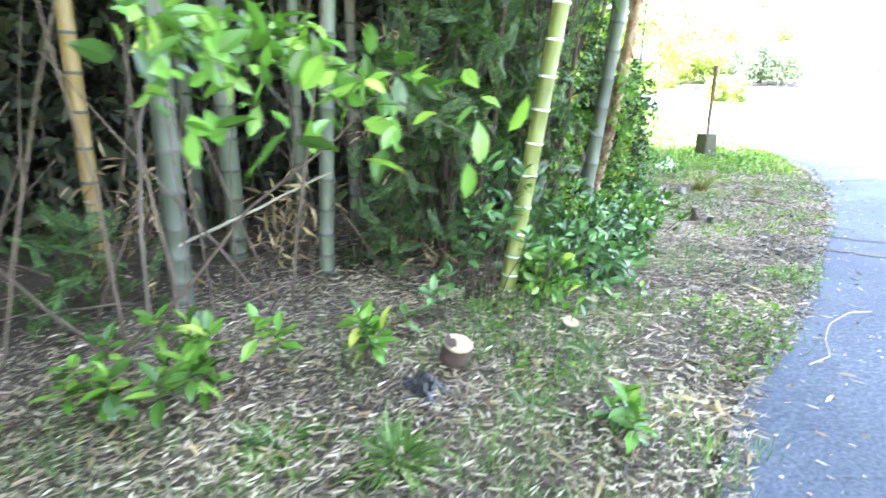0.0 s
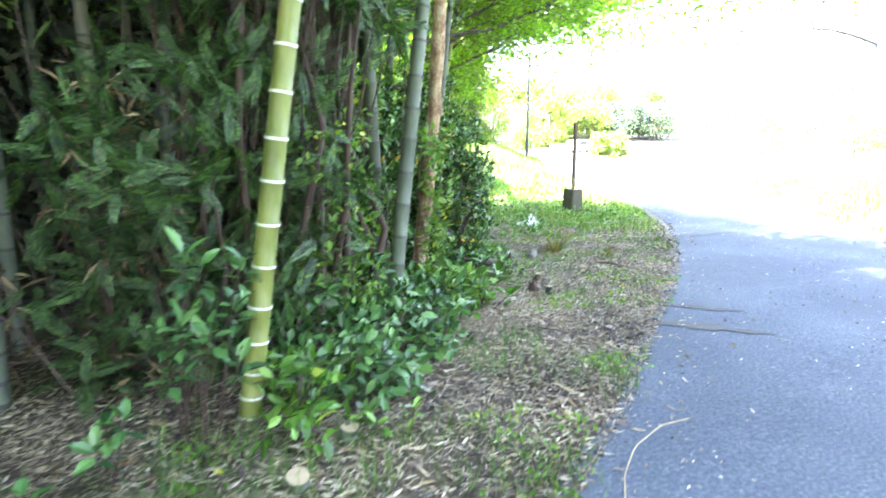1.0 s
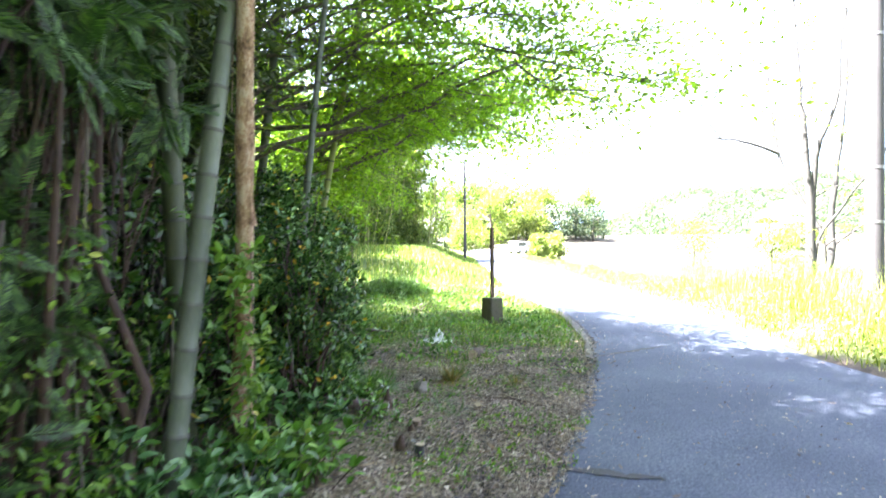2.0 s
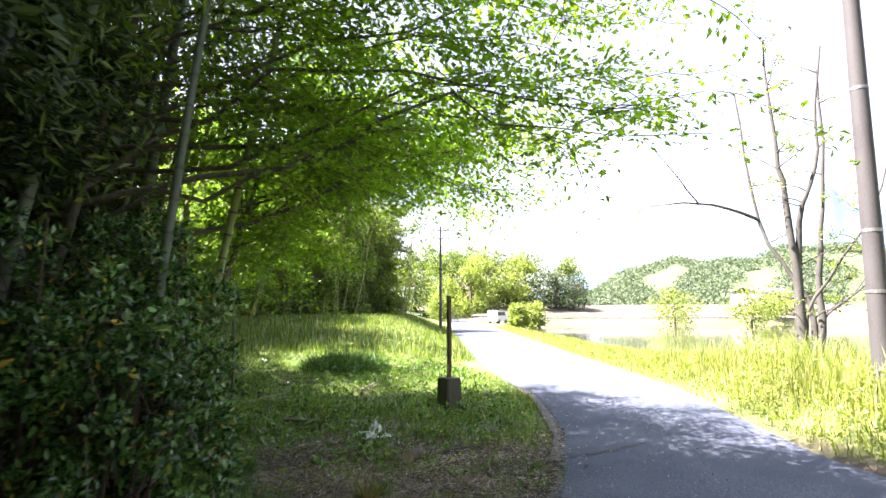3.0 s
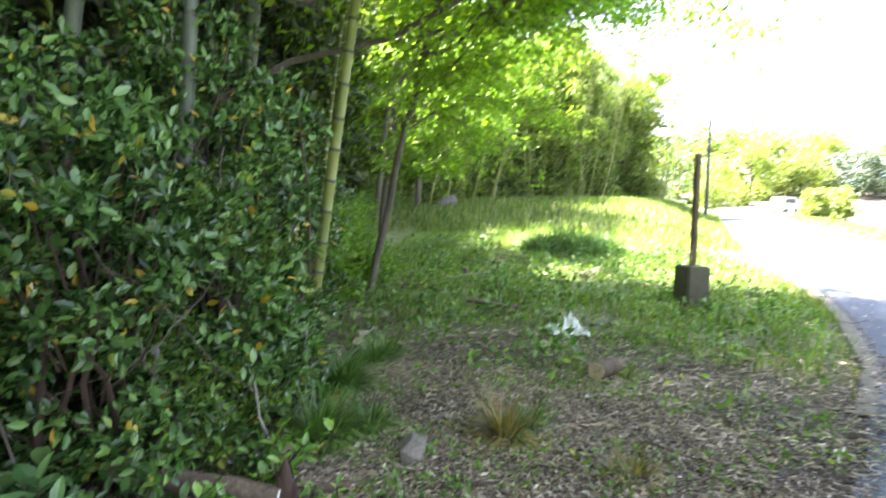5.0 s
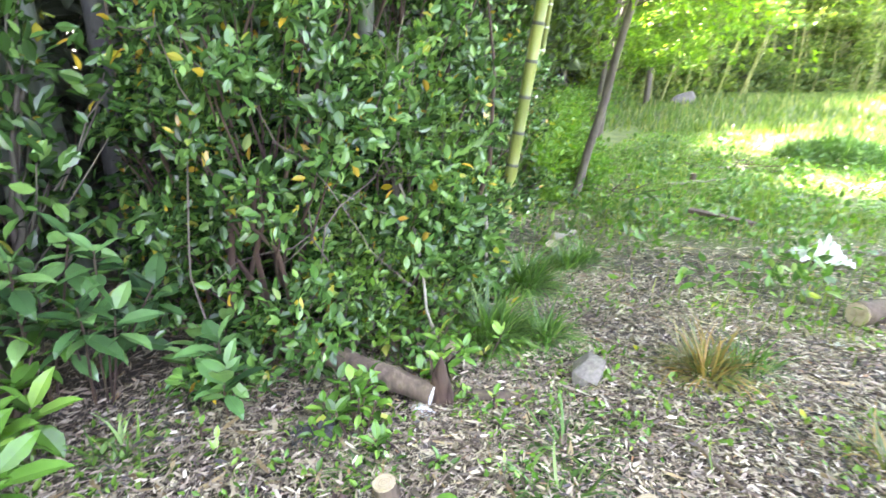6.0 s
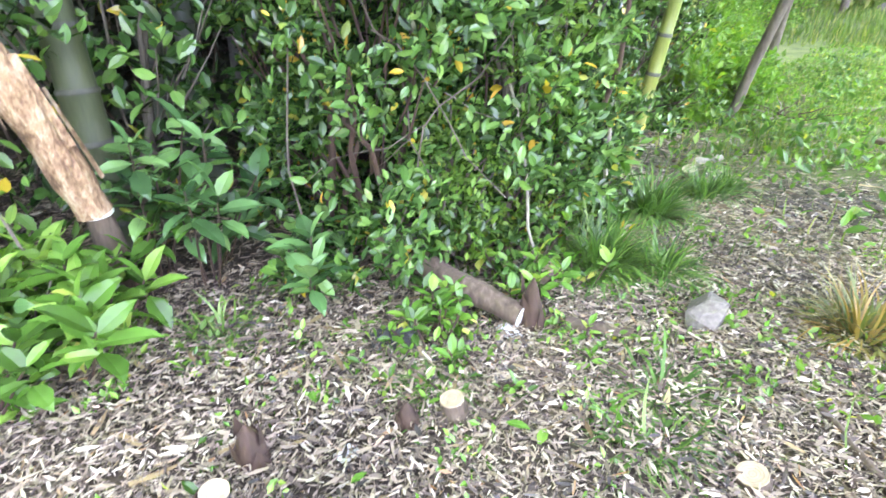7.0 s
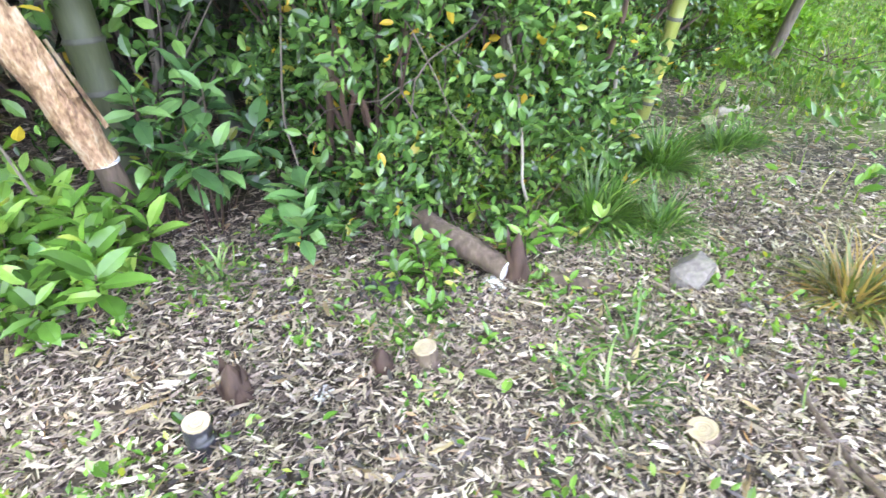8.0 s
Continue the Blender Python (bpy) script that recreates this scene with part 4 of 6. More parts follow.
for x, y, r, h in ((2.55, 8.05, 0.28, 1.7), (2.35, 8.95, 0.34, 1.1), (2.1, 9.2, 0.3, 1.5)):
    shrub("creeper_bush", "fine-leaved light green creeper over the bush", x, y, r, h, 50, 1500, LEAF2, 0.045, L_IVY, group="creepers", clump_r=0.1)
for x, y, tx, ty, h in ((2.62, 7.55, 2.3, 7.0, 1.5), (2.7, 7.9, 2.2, 8.3, 2.0), (2.66, 8.3, 2.5, 7.7, 1.8), (2.5, 8.75, 2.1, 8.5, 2.1), (2.45, 7.25, 2.6, 7.9, 1.2), (2.3, 7.1, 1.8, 7.0, 1.9)):
    e = thing("dry_vine", "thin bare vine hanging over the bush", "vine", pose(x, y, height1(x, y)), "bare vines")
    s = Soup()
    line = bend((0, 0, -0.03), (tx - x, ty - y, h), 0.42, 13, -0.1)
    tube(s, line, np.linspace(0.005, 0.0025, 13), 5)
    part("stem", s.mesh("stem", M_BARK, True), e)
    for q in (5, 8):
        s = Soup()
        tube(s, bend(line[q], line[q] + rng.normal(size=3) * (0.25, 0.25, 0.2), 0.2, 6), np.linspace(0.0035, 0.002, 6), 4)
        part("twig", s.mesh("twig", M_BARK, True), e)

# conifer saplings by the green culm
for x, y, r, h, cl, n in ((0.05, 4.45, 0.6, 2.1, 70, 620), (0.4, 4.9, 0.5, 2.6, 60, 520), (-0.4, 4.5, 0.4, 1.9, 40, 340), (0.85, 4.9, 0.4, 2.6, 50, 400), (-2.35, 3.3, 0.4, 0.7, 26, 120), (0.55, 5.4, 0.5, 3.4, 60, 360)):
    shrub("conifer_sapling", "soft feathery green conifer sapling", x, y, r, h, cl, n, FROND, 0.21, L_CONIFER, M_SHOOT, group="conifer saplings", category="conifer", clump_r=0.14, up=-0.1)

for x, y, r, h, cl, n in ((0.75, 5.0, 0.8, 4.8, 110, 1000), (0.1, 5.6, 0.7, 4.6, 80, 600), (1.0, 5.55, 0.55, 4.2, 60, 480)):
    shrub("conifer_sapling", "tall conifer sapling with dark overhanging sprays", x, y, r, h, cl, n, FROND, 0.26, L_CONIFER, M_SHOOT, group="conifer saplings", category="conifer", clump_r=0.16, up=-0.35, low=0.62)

for x, y, r, h, n in ((-0.3, 4.7, 0.4, 2.0, 520), (-1.3, 4.5, 0.4, 0.8, 140), (-2.3, 4.0, 0.4, 1.0, 110)):
    shrub("withered_bush", "withered brown bush with dry hanging leaves", x, y, r, h, 36, n, NARROW, 0.16, L_DEADLEAF, M_DEADWOOD, group="withered bushes", clump_r=0.2, up=-0.6)

# low glossy ground cover between the culm and the trunk
for x, y, r, h, cl, n in ((0.75, 3.95, 0.4, 0.35, 30, 260), (1.05, 4.35, 0.45, 0.4, 40, 340), (1.3, 4.8, 0.45, 0.4, 40, 340), (1.55, 5.2, 0.45, 0.42, 40, 340), (1.85, 5.6, 0.4, 0.4, 36, 300), (2.0, 6.0, 0.35, 0.35, 30, 220), (0.6, 4.6, 0.5, 0.6, 40, 300), (1.25, 5.35, 0.5, 0.6, 40, 320), (1.3, 4.1, 0.3, 0.25, 20, 130), (1.75, 4.85, 0.3, 0.25, 20, 130)):
    shrub("ground_cover", "low glossy broad-leaved ground cover", x, y, r, h, cl, n, LEAF8, 0.1, L_BROAD if rng.random() < 0.4 else L_AUCUBA, group="ground cover", category="plant", clump_r=0.12, hollow=0.1)


LEAF_MESH = {m.name: mesh("leaf", LEAF8[0], LEAF8[1], m) for m in (L_AUCUBA, L_BROAD)}


def rosette(name, label, x, y, count, leaf_n, size, leaf, tall, spread, group=""):
    """A few upright stems, each ending in a whorl of broad leaves."""
    e = thing(name, label, "plant", pose(x, y, height1(x, y)), group)
    for q in range(count):
        s = Soup()
        tip = np.array([rng.normal() * spread, rng.normal() * spread, tall * (0.55 + 0.5 * rng.random())])
        tube(s, bend((tip[0] * 0.2, tip[1] * 0.2, -0.04), tip, 0.08, 5), np.linspace(0.006, 0.004, 5), 5)
        stem = part("stem", s.mesh("stem", M_SHOOT, True), e)
        az = np.arange(leaf_n) * 2.4 + rng.random() * 6
        el = np.linspace(-0.5, 0.9, leaf_n) + rng.normal(size=leaf_n) * 0.15
        for a, b, dz in zip(az, el, np.linspace(0.12 * tall + 0.04, 0, leaf_n)):
            k = size * (0.7 + 0.5 * rng.random())
            m = Matrix.Translation(tip - (0, 0, dz)) @ Euler((b, 0.25 * rng.normal(), a - 1.5708)).to_matrix().to_4x4() @ Matrix.Diagonal((k * rng.uniform(0.85, 1.1), k, k, 1))
            part("leaf", LEAF_MESH[leaf.name], stem, "", m)
    return e


A_LABEL = "broad-leaved evergreen seedling with dark glossy leaves"
for x, y, st, ln, sz, lf, h, sp in ((1.95, 6.68, 5, 9, 0.17, L_AUCUBA, 0.62, 0.1), (1.75, 6.55, 4, 9, 0.16, L_AUCUBA, 0.7, 0.1), (2.38, 6.95, 4, 9, 0.15, L_AUCUBA, 0.32, 0.08), (2.2, 6.1, 8, 9, 0.15, L_BROAD, 0.32, 0.17), (1.95, 6.3, 7, 9, 0.15, L_BROAD, 0.4, 0.16),
                                (2.3, 5.8, 6, 8, 0.14, L_BROAD, 0.26, 0.16), (2.08, 6.12, 7, 9, 0.15, L_BROAD, 0.3, 0.14), (2.0, 5.85, 6, 9, 0.15, L_BROAD, 0.32, 0.16), (1.75, 6.75, 5, 9, 0.16, L_AUCUBA, 0.45, 0.13), (2.9, 7.2, 5, 8, 0.08, L_BROAD, 0.26, 0.09), (2.86, 7.75, 6, 9, 0.085, L_BROAD, 0.24, 0.12), (3.05, 7.9, 3, 7, 0.08, L_BROAD, 0.16, 0.08), (2.4, 8.9, 5, 8, 0.13, L_BROAD, 0.36, 0.14),
                                (2.2, 9.4, 6, 8, 0.14, L_AUCUBA, 0.4, 0.18), (-1.05, 2.32, 8, 9, 0.14, L_BROAD, 0.36, 0.15), (-1.3, 2.5, 5, 8, 0.14, L_BROAD, 0.36, 0.14), (-0.42, 2.75, 5, 8, 0.14, L_BROAD, 0.36, 0.09), (-1.6, 2.2, 6, 8, 0.12, L_BROAD, 0.3, 0.12),
                                (0.77, 2.1, 5, 8, 0.11, L_BROAD, 0.16, 0.1), (-1.75, 1.55, 6, 8, 0.13, L_BROAD, 0.4, 0.14), (-0.05, 3.35, 4, 8, 0.12, L_AUCUBA, 0.3, 0.12), (0.3, 3.65, 6, 9, 0.13, L_AUCUBA, 0.75, 0.13), (0.15, 3.85, 5, 9, 0.15, L_AUCUBA, 1.0, 0.14), (1.35, 3.5, 3, 7, 0.09, L_BROAD, 0.18, 0.1),
                                (2.97, 7.1, 4, 7, 0.07, L_BROAD, 0.17, 0.07), (2.76, 7.22, 4, 7, 0.08, L_BROAD, 0.2, 0.08), (2.9, 7.62, 5, 8, 0.085, L_BROAD, 0.16, 0.09), (2.14, 7.04, 3, 9, 0.16, L_AUCUBA, 0.3, 0.07), (3.0, 8.02, 4, 8, 0.08, L_BROAD, 0.16, 0.1), (2.38, 5.98, 3, 6, 0.07, L_BROAD, 0.1, 0.07),
                                (2.46, 6.46, 3, 6, 0.05, L_BROAD, 0.07, 0.09), (2.94, 6.86, 4, 6, 0.05, L_BROAD, 0.08, 0.1), (3.24, 7.02, 3, 6, 0.05, L_BROAD, 0.07, 0.08), (2.56, 6.7, 4, 6, 0.045, L_BROAD, 0.07, 0.1), (3.22, 7.18, 3, 6, 0.05, L_BROAD, 0.08, 0.08), (3.33, 7.55, 3, 6, 0.055, L_BROAD, 0.1, 0.07), (3.06, 6.1, 2, 5, 0.05, L_BROAD, 0.06, 0.05)):
    rosette("seedling", A_LABEL if lf is L_AUCUBA else "young broad-leaved plant with fresh green leaves", x, y, st, ln, sz, lf, h, sp, "broad-leaved seedlings")

# a sapling arching out of the wood with hanging leaves
rng = np.random.default_rng(212)
e = thing("sapling", "thin arching sapling with fresh broad leaves", "sapling", pose(-1.75, 2.95, height1(-1.75, 2.95)))
s, f = Soup(), Soup()
for tip in ((1.85, -1.42, 1.34), (1.6, -1.5, 1.36), (1.36, -1.5, 1.42), (1.1, -1.6, 1.4), (1.15, -1.45, 1.55), (1.5, -1.2, 1.5), (1.8, -1.15, 1.45)):
    line = bend((0.4, -0.2, 1.75), tip, 0.06, 8, -0.08)
    tube(s, line, np.linspace(0.005, 0.002, 8), 5)
    k = rng.integers(2, 8, 44)
    P = line[k] + rng.normal(size=(44, 3)) * 0.055
    strew(f, LEAF8, P, dirs(44, -0.35) + (0.3, -0.3, 0), dirs(44, 1.5), 0.1 * (0.7 + 0.6 * rng.random(44)))
tube(s, np.array([(0, 0, -0.05), (0.05, 0.0, 0.7), (0.18, -0.08, 1.3), (0.4, -0.2, 1.75)]), [0.014, 0.012, 0.01, 0.007], 6)
part("branchwork", s.mesh("branchwork", M_BARK, True), e)
part("foliage", f.mesh("foliage", L_BROAD), e)

# ---- understorey deep in the wood, its shade put into the leaf colour ----
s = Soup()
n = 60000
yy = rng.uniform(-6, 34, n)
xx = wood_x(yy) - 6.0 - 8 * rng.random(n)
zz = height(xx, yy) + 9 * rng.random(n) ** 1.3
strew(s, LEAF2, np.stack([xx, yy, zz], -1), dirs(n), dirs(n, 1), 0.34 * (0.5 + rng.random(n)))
tagged(part("understorey", s.mesh("understorey", L_DIM)), "dense leaves deep in the wood, shade in their colour", "undergrowth", kind="stuff")
# high leaf layer added to block sun and sky from wood and lane
s = Soup()
n = 150000
yy = rng.uniform(-9, 33, n)
xx = wood_x(yy) - np.interp(yy, [6, 7, 12, 14, 33], [0.9, 3.4, 3.6, 4.3, 4.2]) - 13 * rng.random(n)
strew(s, LEAF2, np.stack([xx, yy, rng.uniform(7.2, 12.0, n) + 0.7 * ss(13, 17, yy)], -1), dirs(n), dirs(n, 1), 0.36 * (0.6 + 0.8 * rng.random(n)))
tagged(part("wood_canopy", s.mesh("wood_canopy", L_BAMBOO)), "closed roof of bamboo leaves added to shade wood and lane", "foliage", kind="stuff")
# leaves that fill the gaps between culms, coloured as dark as the shade there
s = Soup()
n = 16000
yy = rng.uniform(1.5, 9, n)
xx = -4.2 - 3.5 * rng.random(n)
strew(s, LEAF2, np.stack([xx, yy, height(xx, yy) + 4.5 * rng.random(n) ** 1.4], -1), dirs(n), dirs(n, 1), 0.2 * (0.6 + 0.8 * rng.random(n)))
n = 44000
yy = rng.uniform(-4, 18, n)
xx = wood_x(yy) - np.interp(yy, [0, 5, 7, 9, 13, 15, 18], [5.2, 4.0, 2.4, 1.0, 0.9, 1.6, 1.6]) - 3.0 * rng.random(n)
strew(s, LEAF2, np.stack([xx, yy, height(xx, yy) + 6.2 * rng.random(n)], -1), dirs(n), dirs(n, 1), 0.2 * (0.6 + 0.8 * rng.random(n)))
tagged(part("thicket", s.mesh("thicket", L_DIM)), "tangled thicket between the culms, darkened as shade", "undergrowth", kind="stuff")
# backing that blocks the sky, shade put into its leaf colour
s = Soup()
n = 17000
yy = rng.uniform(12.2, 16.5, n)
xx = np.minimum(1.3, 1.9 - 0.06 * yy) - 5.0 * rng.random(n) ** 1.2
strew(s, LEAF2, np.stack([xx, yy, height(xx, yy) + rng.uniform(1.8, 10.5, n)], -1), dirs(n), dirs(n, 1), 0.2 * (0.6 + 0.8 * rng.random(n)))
tagged(part("wood_foliage", s.mesh("wood_foliage", L_SHADE)), "hanging foliage darkened as shade, closing the wood behind the culms", "foliage", kind="stuff")
# dark backing under the grove; its leaf colour holds the shade
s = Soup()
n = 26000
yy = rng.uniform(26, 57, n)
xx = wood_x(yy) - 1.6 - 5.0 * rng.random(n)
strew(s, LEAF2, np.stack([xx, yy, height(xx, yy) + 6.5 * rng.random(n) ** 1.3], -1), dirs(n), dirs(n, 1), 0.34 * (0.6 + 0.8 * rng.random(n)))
tagged(part("grove_thicket", s.mesh("grove_thicket", L_DIM)), "undergrowth at the foot of the far grove, darkened as shade", "undergrowth", kind="stuff")
s = Soup()
n = 260
for q in range(n):
    y = rng.uniform(0, 14)
    x = wood_x(y) - 0.9 - 5 * rng.random()
    z = height1(x, y)
    tube(s, bend((x, y, z - 0.03), (x + rng.normal() * 0.5, y + rng.normal() * 0.5, z + rng.uniform(0.5, 3.2)), 0.08, 5), np.linspace(rng.uniform(0.006, 0.016), 0.004, 5), 5)
for q in range(70):
    y = rng.uniform(1, 10)
    x = wood_x(y) - 1.3 - 4 * rng.random()
    z = height1(x, y)
    tube(s, bend((x, y, z + 0.02), (x + rng.normal() * 0.9, y + rng.normal() * 0.6, z + rng.uniform(0.03, 0.5)), 0.08, 5), np.linspace(0.012, 0.005, 5), 5)
tagged(part("dead_stems", s.mesh("dead_stems", M_DEADWOOD, True)), "dry dead stems and fallen sticks in the wood", "dead stems", kind="stuff")


# ---- litter and grass ----
rng = np.random.default_rng(102)
def in_strip(n, lo, hi, inner=2.5):
    y = rng.uniform(lo, hi, n)
    a, b = wood_x(y) - inner * (0.55 + 0.6 * rng.random(n)), road_left(y) + 0.12
    return a + (b - a) * rng.random(n), y


n = 210000
x, y = in_strip(n, -1.5, 12.5, 2.4)
xx, yy = in_strip(26000, -1.5, 12.5, 5.5)
x, y = np.concatenate([x, xx]), np.concatenate([y, yy])
n = len(x)
keep = rng.random(n) < 1.0 - 0.75 * turf_share(x, y)
x, y = x[keep], y[keep]
n = len(x)
s = Soup()
az = rng.uniform(0, 6.28, n)
D = np.stack([np.cos(az), np.sin(az), rng.normal(size=n) * 0.12], -1)
S = 0.02 + 0.06 * rng.random(n) ** 2.0
strew(s, CURL, np.stack([x, y, height(x, y) + rng.uniform(0.004, 0.04, n)], -1), D, dirs(n, 1.8), S, 0, S * rng.uniform(0.35, 1.1, n))
n = 120000
x, y = rng.uniform(1.9, 5.4, n), rng.uniform(5.2, 9.8, n)
k = (x < road_left(y)) & (x > wood_x(y) - 0.8)
x, y = x[k], y[k]
n = len(x)
az = rng.uniform(0, 6.28, n)
S = 0.01 + 0.034 * rng.random(n) ** 1.5
strew(s, CURL, np.stack([x, y, height(x, y) + rng.uniform(0.01, 0.045, n)], -1), np.stack([np.cos(az), np.sin(az), rng.normal(size=n) * 0.3], -1), dirs(n, 1.2), S, 0, S * rng.uniform(0.4, 1.7, n))
tagged(part("leaf_litter", s.mesh("leaf_litter", L_LITTER)), "dry pale bamboo leaves strewn on the earth", "leaf litter", kind="stuff")
n = 1000
x, y = in_strip(n, 0, 11, 1.0)
s = Soup()
az = rng.uniform(0, 6.28, n)
S = rng.uniform(0.06, 0.14, n)
strew(s, CURL, np.stack([x, y, height(x, y) + 0.03], -1), np.stack([np.cos(az), np.sin(az), rng.normal(size=n) * 0.08], -1), dirs(n, 2.5), S, 0, S * 0.75)
tagged(part("sheath_litter", s.mesh("sheath_litter", L_DEADLEAF)), "larger withered culm sheaths on the earth", "leaf litter", kind="stuff")
n = 30000
x, y = in_strip(n, 0.5, 11, 0.6)
k = np.array([noise.noise((a * 1.6, b * 1.6, 51)) for a, b in zip(x, y)]) + 0.35 * ss(2.6, 4.0, x - 0.35 * (y - 6.5)) > rng.uniform(-0.1, 0.5, n)
x, y = x[k], y[k]
n = len(x)
s = Soup()
az = rng.uniform(0, 6.28, n)
S = rng.uniform(0.015, 0.055, n)
strew(s, CURL, np.stack([x, y, height(x, y) + rng.uniform(0.02, 0.05, n)], -1), np.stack([np.cos(az), np.sin(az), rng.normal(size=n) * 0.25], -1), dirs(n, 1.4), S, 0, S * rng.uniform(0.6, 1.7, n))
tagged(part("decayed_litter", s.mesh("decayed_litter", L_DUSK)), "dark grey decayed leaves among the litter", "leaf litter", kind="stuff")
n = 5000
x, y = in_strip(n, 0.8, 11, 0.2)
k = np.array([noise.noise((a * 1.2, b * 1.2, 71)) for a, b in zip(x, y)]) + 0.5 * np.exp(-((x - 2.75) ** 2 + (y - 6.55) ** 2) / 0.25) > rng.uniform(-0.05, 0.6, n)
x, y = x[k], y[k]
n = len(x)
s = Soup()
az = rng.uniform(0, 6.28, n)
S = 0.025 + 0.075 * rng.random(n) ** 2
strew(s, CURL, np.stack([x, y, height(x, y) + rng.uniform(0.025, 0.055, n)], -1), np.stack([np.cos(az), np.sin(az), rng.normal(size=n) * 0.1], -1), dirs(n, 2.4), S, 0, S * rng.uniform(0.35, 1.1, n))
tagged(part("pale_litter", s.mesh("pale_litter", L_STRAW)), "bleached straw-coloured bamboo sheaths on the litter", "leaf litter", kind="stuff")
s = Soup()
n = 420
y = rng.uniform(0.5, 15, n)
f = np.where(rng.random(n) < 0.55, 0.12 * rng.random(n), rng.random(n))
x = road_left(y) + (road_right(y) - road_left(y)) * f
az = rng.uniform(0, 6.28, n)
zr = -0.012 * y + 0.02 + 0.03 * (1 - (2 * f - 1) ** 2)
S = rng.uniform(0.03, 0.1, n)
strew(s, CURL, np.stack([x, y, zr], -1), np.stack([np.cos(az), np.sin(az), 0.03 * rng.normal(size=n)], -1), dirs(n, 3), S)
tagged(part("road_litter", s.mesh("road_litter", L_LITTER)), "single dry leaves blown over the asphalt", "leaf litter", kind="stuff")


s = Soup()
n = 2600
y = rng.uniform(0.8, 13, n)
f = np.where(rng.random(n) < 0.5, 0.2 * rng.random(n) ** 2, np.clip(0.46 + 0.09 * rng.normal(size=n), 0.02, 0.97))
x = road_left(y) + (road_right(y) - road_left(y)) * f
az = rng.uniform(0, 6.28, n)
S = rng.uniform(0.008, 0.03, n)
strew(s, CURL, np.stack([x, y, -0.012 * y + 0.016 + 0.03 * (1 - (2 * f - 1) ** 2)], -1), np.stack([np.cos(az), np.sin(az), 0.1 * rng.normal(size=n)], -1), dirs(n, 2), S, 0, S * rng.uniform(1, 4, n))
tagged(part("road_grit", s.mesh("road_grit", L_LITTER)), "grit and crumbs of litter on the asphalt", "grit", kind="stuff")


# low herbs coming up in patches through the litter
s = Soup()
for q in range(85):
    cx, cy = rng.uniform(2.3, 3.9), rng.uniform(5.9, 8.3)
    if cx < wood_x(cy) - 0.2 or noise.noise((cx * 2.2, cy * 2.2, 3.0)) < -0.05:
        continue
    n = int(rng.integers(10, 34))
    px, py = cx + 0.05 * rng.normal(size=n), cy + 0.05 * rng.normal(size=n)
    strew(s, LEAF2, np.stack([px, py, height(px, py) + rng.uniform(0.02, 0.08, n)], -1), dirs(n, 0.5), dirs(n, 1.6), rng.uniform(0.018, 0.042, n))
tagged(part("ground_herbs", s.mesh("ground_herbs", L_BROAD)), "patches of small green herbs in the litter", "weeds", kind="stuff")


def blades(name, label, x, y, ln, leaf, width, tilt=0.6, category="grass", form=BLADE):
    n = len(x)
    az = rng.uniform(0, 6.28, n)
    D = np.stack([np.cos(az) * tilt * rng.random(n), np.sin(az) * tilt * rng.random(n), np.ones(n)], -1)
    s = Soup()
    strew(s, form, np.stack([x, y, height(x, y) - 0.01], -1), D, np.stack([np.cos(az), np.sin(az), np.zeros(n)], -1), ln, 0, width)
    return tagged(part(name, s.mesh(name, leaf)), label, category, kind="stuff")


n = 90000
x, y = rng.uniform(0.5, 9.2, n), rng.uniform(7.5, 24, n)
ok = (x < road_left(y) - 0.1) & (np.array([noise.noise((a * 1.1, b * 1.1, 15)) for a, b in zip(x, y)]) > rng.uniform(-0.7, 0.25, n)) & (rng.random(n) < turf_share(x, y) * 0.9 + 0.015) & (x > wood_x(y) - 0.8)
x, y = x[ok], y[ok]
blades("meadow_grass", "short uneven green grass in the shade", x, y,
       rng.uniform(0.04, 0.16, len(x)) * (1 + 1.6 * np.clip([noise.noise((a * 1.4, b * 1.4, 5)) for a, b in zip(x, y)], -0.45, 0.7)), L_GRASS, rng.uniform(0.12, 0.3, len(x)), 1.0)
n = 50000
x, y = rng.uniform(-3, 20, n), rng.uniform(22, 58, n)
ok = (x < road_left(y) - 0.2) & (x > wood_x(y) - 1)
x, y = x[ok], y[ok]
blades("far_grass", "sunlit rough meadow grass", x, y, rng.uniform(0.12, 0.4, len(x)), L_GRASS, rng.uniform(0.5, 1.0, len(x)))
n = 20000
x, y = rng.uniform(0.5, 8.8, n), rng.uniform(8.5, 22, n)
ok = (x < road_left(y) - 0.25) & (rng.random(n) < turf_share(x, y)) & (x > wood_x(y) - 1.2)
x, y = x[ok], y[ok]
n = len(x)
s = Soup()
strew(s, LEAF8, np.stack([x, y, height(x, y) + rng.uniform(0.02, 0.14, n)], -1), dirs(n, 0.2), dirs(n, 1.6), rng.uniform(0.03, 0.09, n))
tagged(part("meadow_weeds", s.mesh("meadow_weeds", L_IVY)), "small broad-leaved weeds among the grass", "weeds", kind="stuff")
n = 16000
x, y = rng.uniform(0.8, 8.6, n), rng.uniform(9.5, 20, n)
cl = np.array([noise.noise((a * 1.5, b * 1.5, 61)) for a, b in zip(x, y)])
ok = (x < road_left(y) - 0.5) & (x > wood_x(y) - 0.8) & (cl > rng.uniform(0.0, 0.35, n))
x, y, cl = x[ok], y[ok], cl[ok]
n = len(x)
s = Soup()
strew(s, LEAF8, np.stack([x, y, height(x, y) + (0.1 + 0.5 * cl) * rng.random(n)], -1), dirs(n, 0.35), dirs(n, 1.5), rng.uniform(0.05, 0.13, n))
